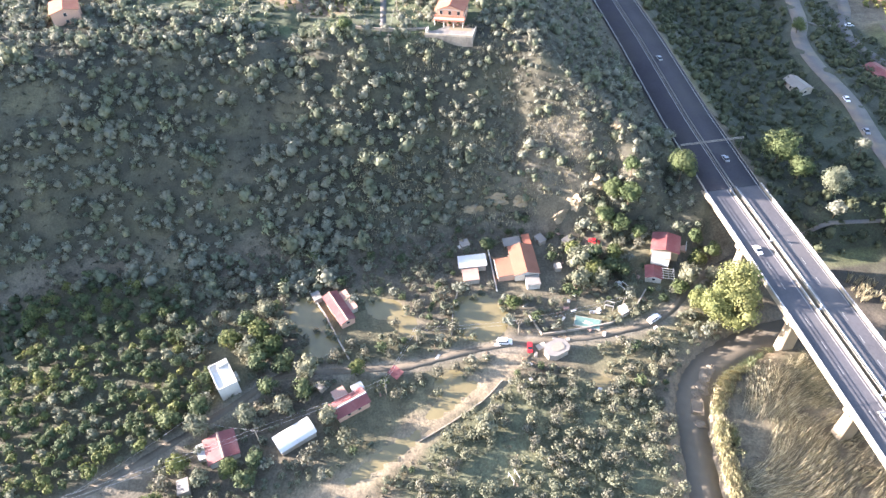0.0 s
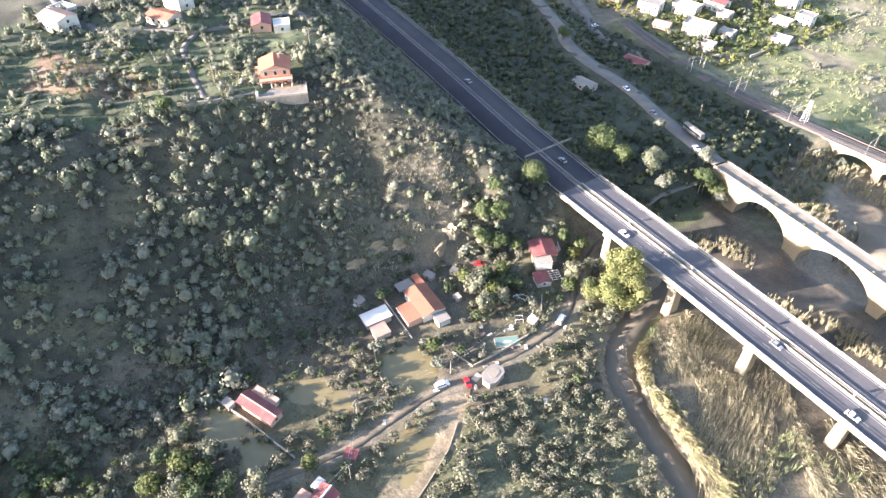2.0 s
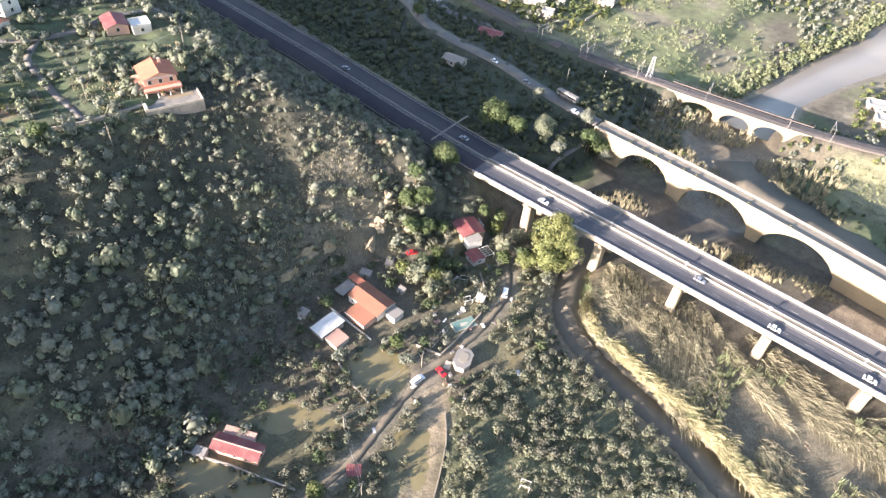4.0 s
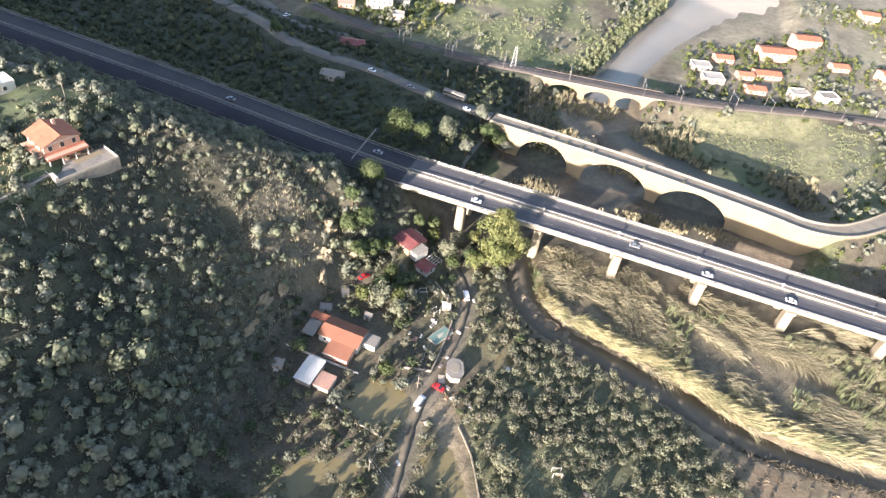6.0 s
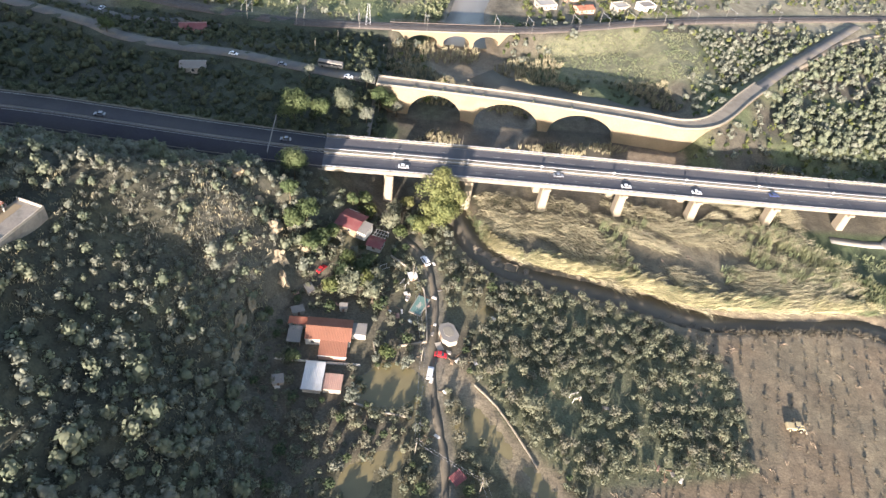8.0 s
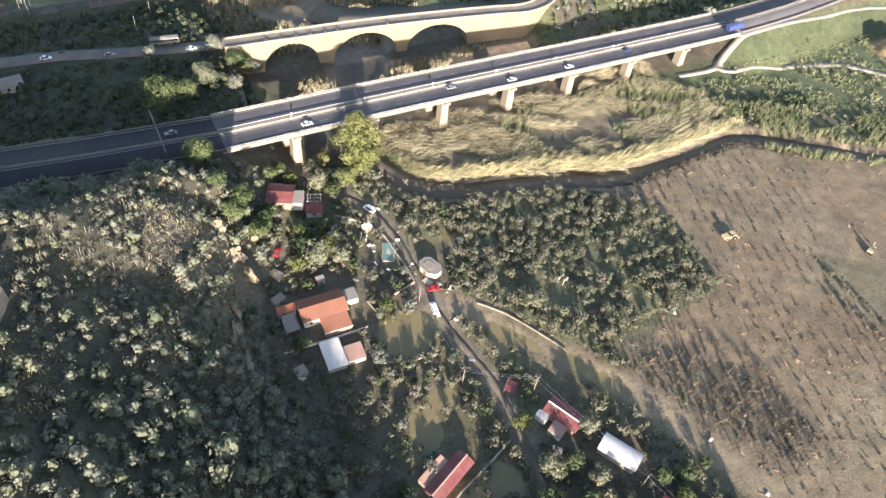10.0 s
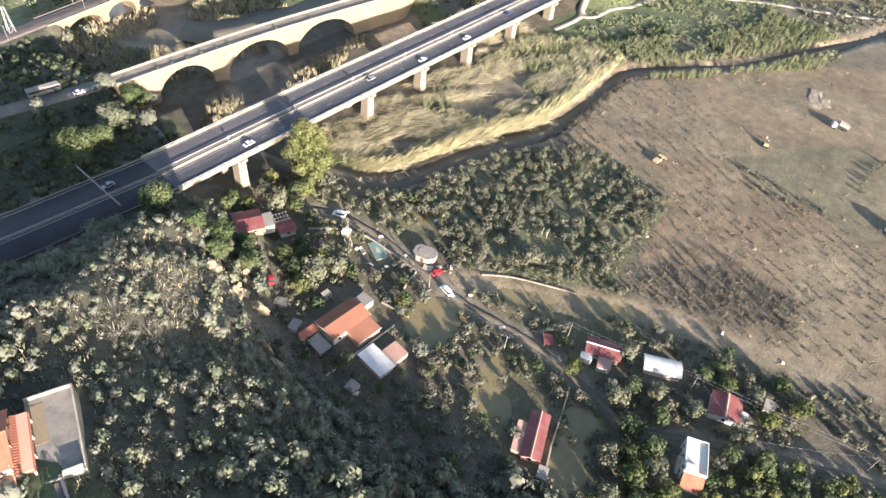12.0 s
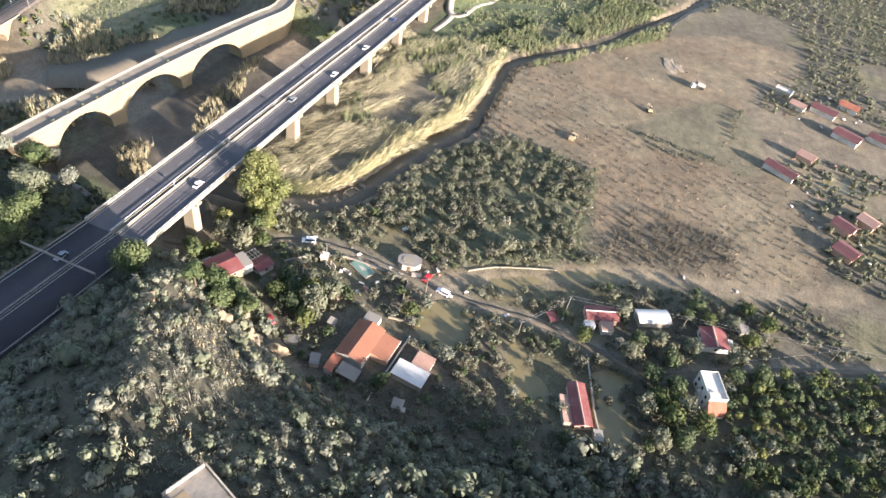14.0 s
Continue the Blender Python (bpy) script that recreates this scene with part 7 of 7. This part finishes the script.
loader(117.0, -24, -8, YELLOW, "yellow wheel loader standing in the muddy field")
excavator(164.9, -53.2, 20, YELLOW, "small yellow digger in the muddy field", 0.85)
du = thing("dump_truck", "pale dump truck with its bed raised in the field", "lorry", 206.5, -73.5, gz(206.5, -73.5), 115)
part("chassis", Shape().box(0, 0, 0.7, 7.4, 1.0, 0.4), DARKSTEEL, du)
part("cab", Shape().prism([(1.9, -1.2, 0.8), (3.9, -1.2, 0.8), (3.9, -1.2, 2.0), (3.5, -1.2, 3.0), (1.9, -1.2, 3.0)], (0, 2.4, 0)), WALL_W, du)
part("bed", Shape().prism([(-3.6, -1.25, 1.2), (1.4, -1.25, 2.6), (1.1, -1.25, 4.2), (-3.9, -1.25, 2.7)], (0, 2.5, 0)), GREYSHEET, du)
for u in (-2.8, -1.5, 2.6):
    for v in (-1.05, 1.05):
        part("wheel", Shape().tube([(u, v - 0.15, 0.5), (u, v + 0.15, 0.5)], 0.5, 12), RUBBER, du)

# ---- walls, fences and poles ----
def wall_line(name, label, pts, h, w, material, group=""):
    for (x0, y0), (x1, y1) in zip(pts, pts[1:]):
        L = math.hypot(x1 - x0, y1 - y0)
        rz = math.degrees(math.atan2(y1 - y0, x1 - x0))
        x, y = (x0 + x1) / 2, (y0 + y1) / 2
        z = min(gz(x0, y0), gz(x1, y1), gz(x, y))
        o = thing(name, label, "wall", x, y, z, rz, group or label)
        part("masonry", Shape().box(0, 0, -0.5, L + 0.02, w, h + 0.5), material, o)
        part("coping", Shape().box(0, 0, h + 0.002, L + 0.02, w + 0.12, 0.09), material, o)


wall_line("garden_wall", "low rendered garden wall beside the flooded yard", [(-39, -71.5), (-32, -68.6), (-26, -66.0), (-20, -64.0), (-14, -62.0), (-6, -59)], 1.3, 0.35, WALL_G)
wall_line("path_wall", "low pale wall along the muddy path", [(11, -11), (14.5, -15), (17.6, -19), (20.5, -24.4), (23.3, -30), (25.6, -35), (27.8, -40)], 0.5, 0.3, MUDWALL)
wall_line("yard_wall", "white yard wall beside the lane", [(-14.0, 3.6), (-9.0, 4.8), (-4.4, 6.0)], 1.0, 0.25, MUDWALL)
wall_line("lane_wall", "dark low wall bordering the lane", [(-4.4, 6.2), (-4.2, 14), (-4.4, 22), (-4.8, 30), (-7.6, 37), (-10.3, 41), (-17.2, 47.2)], 0.9, 0.3, STONEWALL)
wall_line("drive_wall", "pale wall of the farmhouse drive", [(-22.6, 4.8), (-21.5, -1.5), (-20.6, -5.5)], 0.9, 0.25, MUDWALL)
wall_line("plot_wall", "block wall between muddy plots", [(-30.5, -18), (-22, -21.5), (-10, -24)], 0.9, 0.25, WALL_G)
wall_line("field_wall", "dark boundary wall between the village and the meadow", [(-95.2, 267.6), (-94.4, 290), (-93.1, 315.5), (-93.4, 345), (-93.8, 379.4)], 1.8, 0.5, STONEWALL)
wall_line("plateau_wall", "stone retaining wall along the plateau edge", [(-134, -47), (-131, -40), (-128, -32), (-125, -22), (-123, -13)], 1.2, 0.4, STONEWALL)


def pole(x, y, h, label, cross=True, rz=0, material=None, z=None):
    o = thing("utility_pole", label, "pole", x, y, gz(x, y) if z is None else z, rz, "utility poles")
    part("shaft", Shape().tube([(0, 0, -0.5), (0, 0, h)], 0.16, 7, 0.10), material or PARAPET, o)
    if cross:
        part("crossarm", Shape().box(0, 0, h - 0.6, 0.12, 1.8, 0.14), DARKSTEEL, o)
        for v in (-0.75, 0, 0.75):
            part("insulator", Shape().tube([(0, v, h - 0.45), (0, v, h - 0.2)], 0.06, 6), WALL_W, o)
    return Vector((x, y, (gz(x, y) if z is None else z) + h - 0.3))


PL = "slim concrete utility pole with a crossarm"
tops = [pole(*p) for p in ((-8.9, 35.3, 8, PL), (-6.4, -1.7, 7, PL), (-9, -36, 8, PL), (9.5, -48, 8, PL), (20.2, -87, 8, PL), (32.1, -138, 8, PL), (46, -178, 8, PL))]
side = [pole(*p) for p in ((11.8, -107.5, 7, PL), (-24.8, 141.3, 7, PL, False), (-48.1, 201.4, 8, PL), (-57.9, 177.1, 9, PL), (-23.5, 202.6, 7, PL, False), (30, 178, 7, PL, False), (16, 128, 6, PL, False), (-118, -30, 8, PL), (-140, -24, 8, PL), (-146, 20, 8, PL))]


def wire(a, b, sag=0.8):
    s = Shape().tube([a.lerp(b, t) - Vector((0, 0, sag * 4 * t * (1 - t))) for t in [k / 10 for k in range(11)]], 0.018, 4)
    tagged(part("overhead_wire", s, STEEL), "thin overhead wire between poles", "wire", "overhead wires")


for a, b in zip(tops, tops[1:]):
    for v in (-0.7, 0.7):
        wire(a + Vector((v, 0, 0)), b + Vector((v, 0, 0)))
wire(tops[4], side[0])
wire(side[0], tops[5])
wire(side[7], side[8])
wire(side[8], side[9])

# ---- rocks, ruins and flood litter ----
def boulder(name, label, category, x, y, sx, sy, sz, seed, material, rz=0, z=None, rough=0.35):
    bm = bmesh.new()
    bmesh.ops.create_icosphere(bm, subdivisions=3, radius=1)
    for v in bm.verts:
        p = v.co * 1.3 + Vector((seed * 7.1, seed * 3.3, seed))
        v.co *= 1 + rough * (noise.noise(p) + 0.5 * noise.noise(p * 2.6) + 0.45 * noise.noise(p * 5.5))
        v.co = Vector((v.co.x * sx, v.co.y * sy, v.co.z * sz))
    me = bpy.data.meshes.new(name)
    bm.to_mesh(me)
    bm.free()
    me.materials.append(material)
    o = tagged(new(name, me), label, category)
    o.matrix_world = pose(x, y, gz(x, y) if z is None else z, 0, 0, rz)
    return o


for k, (x, y, a, b, c, rz) in enumerate([(-57, 33, 3.0, 2.2, 4.2, 60), (-55.5, 27, 2.2, 4.0, 3.4, 20), (-60, 41, 3.0, 3.2, 3.5, 40), (-64, 14, 1.6, 3.6, 3.6, 10), (-66, 4, 1.5, 4.6, 3.4, -8), (-66, -6, 1.4, 4.0, 3.0, -10), (-49.5, 41, 2.4, 2.0, 3.0, 30), (-74, 52, 3.0, 2.2, 2.0, 0), (-66, 47, 2.6, 2.0, 2.2, 0), (-81, 49, 2.6, 2.2, 1.6, 30)]):
    boulder("rock_outcrop", "bare tan rock face breaking out of the slope", "rock", x, y, a, b, c * 0.7, k + 1, ROCK, rz, gz(x, y) - 0.25 * c, 0.75)
ruin = thing("river_ruin", "broken concrete chamber lying in the river", "ruin", 30, 46, -1.9, -24)
part("slab", Shape().box(0.3, 0, 0, 5.6, 4.0, 0.8, 4, 0.9), RUBBLE, ruin)
part("rim", Shape().box(0.2, 1.6, 0.802, 4.6, 0.4, 0.5, 4, 0.9), RUBBLE, ruin)
part("rim", Shape().box(2.5, 0, 0.802, 0.4, 2.7, 0.7, 4, 0.9), RUBBLE, ruin)
for k, (x, y, a, b) in enumerate(((21, 53, 3.2, 2.0), (24, 50, 2.6, 1.6), (36, 44.5, 2.2, 1.2), (18, 56, 2.2, 1.4), (26, 47.5, 2.0, 1.2))):
    boulder("concrete_block", "mud-coated concrete block washed into the river", "rubble", x, y, a, b, 0.9, 20 + k, RUBBLE, -25 + 40 * (k % 3), -1.7, 0.5)
tp = thing("tarpaulin_pool", "sagging teal garden pool cover beside the lane", "pool", -6.6, 22.5, gz(-6.6, 22.5), 65)
part("rim", Shape().box(0, 0, -0.2, 9.0, 4.6, 0.6), WALL_G, tp)
sh = Shape()
n = 10
grid = [[(-4.2 + 8.4 * i / n, -2.0 + 4.0 * j / n, 0.55 - 0.18 * math.sin(math.pi * i / n) * math.sin(math.pi * j / n) + 0.03 * math.sin(5 * i) * math.cos(4 * j)) for i in range(n + 1)] for j in range(n + 1)]
sh.add([p for row in grid for p in row], [(j * (n + 1) + i, j * (n + 1) + i + 1, (j + 1) * (n + 1) + i + 1, (j + 1) * (n + 1) + i) for j in range(n) for i in range(n)])
part("cover", sh, TARP, tp, "teal plastic sheet")
for x, y, rz in ((-19.5, 39.5, 30), (-12, 32, 60), (44, -15, 20)):
    fr = thing("pergola", "bare white metal pergola in the garden", "pergola", x, y, gz(x, y), rz)
    for u in (-1.4, 1.4):
        for v in (-1, 1):
            part("post", Shape().box(u, v, 0, 0.14, 0.14, 2.1), WALL_W, fr)
    for v in (-1, 1):
        part("rail", Shape().box(0, v, 2.1, 3.0, 0.14, 0.14), WALL_W, fr)
rnd = random.Random(21)
LIT = [(-11.5, 28.2), (-12.9, 19.6), (-4.2, 43.6), (-18.5, 3.7), (-3.2, -9.5), (-50.5, 24.5), (-41.1, 27.7), (-6.7, -26), (67, -43), (70, -41), (72, -43), (66, -39), (52, -105), (49, -85), (4, -2), (3, 2), (6, -1), (-15, 17), (-10, 15), (-20, 22), (-44, -3), (-30, -17), (6, -48), (9, -50), (-2, -30), (20, 18), (30, -105), (24, -88), (-52, -14), (-36, 22), (1, -14), (12, -2), (88, -35), (54, -18), (-28, 45), (-24, 47)] + [(rnd.uniform(200, 246), rnd.uniform(-165, -112)) for _ in range(26)] + [(rnd.uniform(96, 170), rnd.uniform(-160, -122)) for _ in range(14)] + [(rnd.uniform(-24, 2), rnd.uniform(8, 46)) for _ in range(14)]
for k, (x, y) in enumerate(LIT):
    m = (WALL_W, WHITESHEET, WOOD, GREYSHEET, WALL_W, PINK)[k % 6]
    o = thing("flood_litter", "pale sheet and boards left by the flood", "debris", x, y, gz(x, y), rnd.uniform(0, 180), "flood litter")
    part("panel", Shape().box(0, 0, 0.0, rnd.uniform(1.0, 2.4), rnd.uniform(0.6, 1.4), rnd.uniform(0.15, 0.7), 0, 0.8), m, o)
    part("board", Shape().box(rnd.uniform(0.9, 1.6), rnd.uniform(0.8, 1.3), 0.0, rnd.uniform(1.4, 2.6), 0.25, 0.2, rnd.uniform(0, 90)), WOOD, o)
# branches and trash heaps strewn over the flood plain
dp = np.vstack([jitter_grid(-56, 110, -110, 60, 5.5), jitter_grid(60, 280, -130, 15, 9.0)])
dn = field_noise(dp[:, 0], dp[:, 1], 13, 31)
ok = (dn > 0.5) & free(dp, 0) & (np.abs(ground_z(dp[:, 0], dp[:, 1])) < 2)
scatter("branch_litter", [blade_clump(800 + k, 8, 1.6, (0.85 * math.cos(k), 0.85 * math.sin(k)), 0.07, 0.8) for k in range(6)], dp[ok], PLAN.uniform(0.5, 1.3, ok.sum()), DEBRIS, "broken branches and trash left by the flood", "debris")
bank = curve([(84, 25), (100, 18.5), (122, 17), (146, 18), (166, 18), (180, 10), (196, -3)], 1.2)
bank = np.repeat(bank, 3, 0) + PLAN.normal(scale=0.8, size=(len(bank) * 3, 2))
scatter("drift_bank", [blade_clump(820 + k, 10, 1.8, (0.8 * math.cos(k), 0.8 * math.sin(k)), 0.09, 0.9) for k in range(6)], bank, PLAN.uniform(0.6, 1.4, len(bank)), STUMP, "dark drift of branches along the cut bank", "debris")
gr = boulder("spoil_mound", "low mound of pale gravel in the field", "mound", 224, -58, 8, 5, 0.7, 41, GRAVEL, 20, None, 0.7)
for k, x in enumerate((-8, -1.3, 5.7, 12.2, 19.5, 25.4, 49.8, 68.3)):
    y = float(np.interp(x, OLD_ROAD[:, 0], OLD_ROAD[:, 1])) - 2.6
    o = thing("parapet_bush", "small dark bush growing by the bridge parapet", "shrub", x, y, 14.25, 0, "bushes on the old bridge")
    part("leaves", raw_mesh("leaves", *leaf_cloud(840 + k, [(0, 0, 0.6, 0.7), (0.7, 0.2, 0.5, 0.5)], 60, 0.22), L_OLIVE), L_OLIVE, o)

# small white boat left in the garden
bo = thing("dinghy", "small white dinghy stranded in the muddy garden", "boat", -10.6, 26.4, gz(-10.6, 26.4), 70)
hull = []
for k, (u, b) in enumerate(((-1.7, 0.62), (-0.6, 0.75), (0.5, 0.7), (1.3, 0.45), (1.9, 0.03))):
    hull.append([(u, -b, 0.55), (u, -b * 0.6, 0.12), (u, 0, 0.0), (u, b * 0.6, 0.12), (u, b, 0.55)])
sh = Shape().add([p for ring in hull for p in ring], [(i * 5 + j, (i + 1) * 5 + j, (i + 1) * 5 + j + 1, i * 5 + j + 1) for i in range(4) for j in range(4)] + [(0, 1, 2, 3, 4)])
part("hull", sh, WALL_W, bo)
for u in (-0.9, 0.4):
    part("thwart", Shape().box(u, 0, 0.38, 0.28, 1.25, 0.05), WOOD, bo)
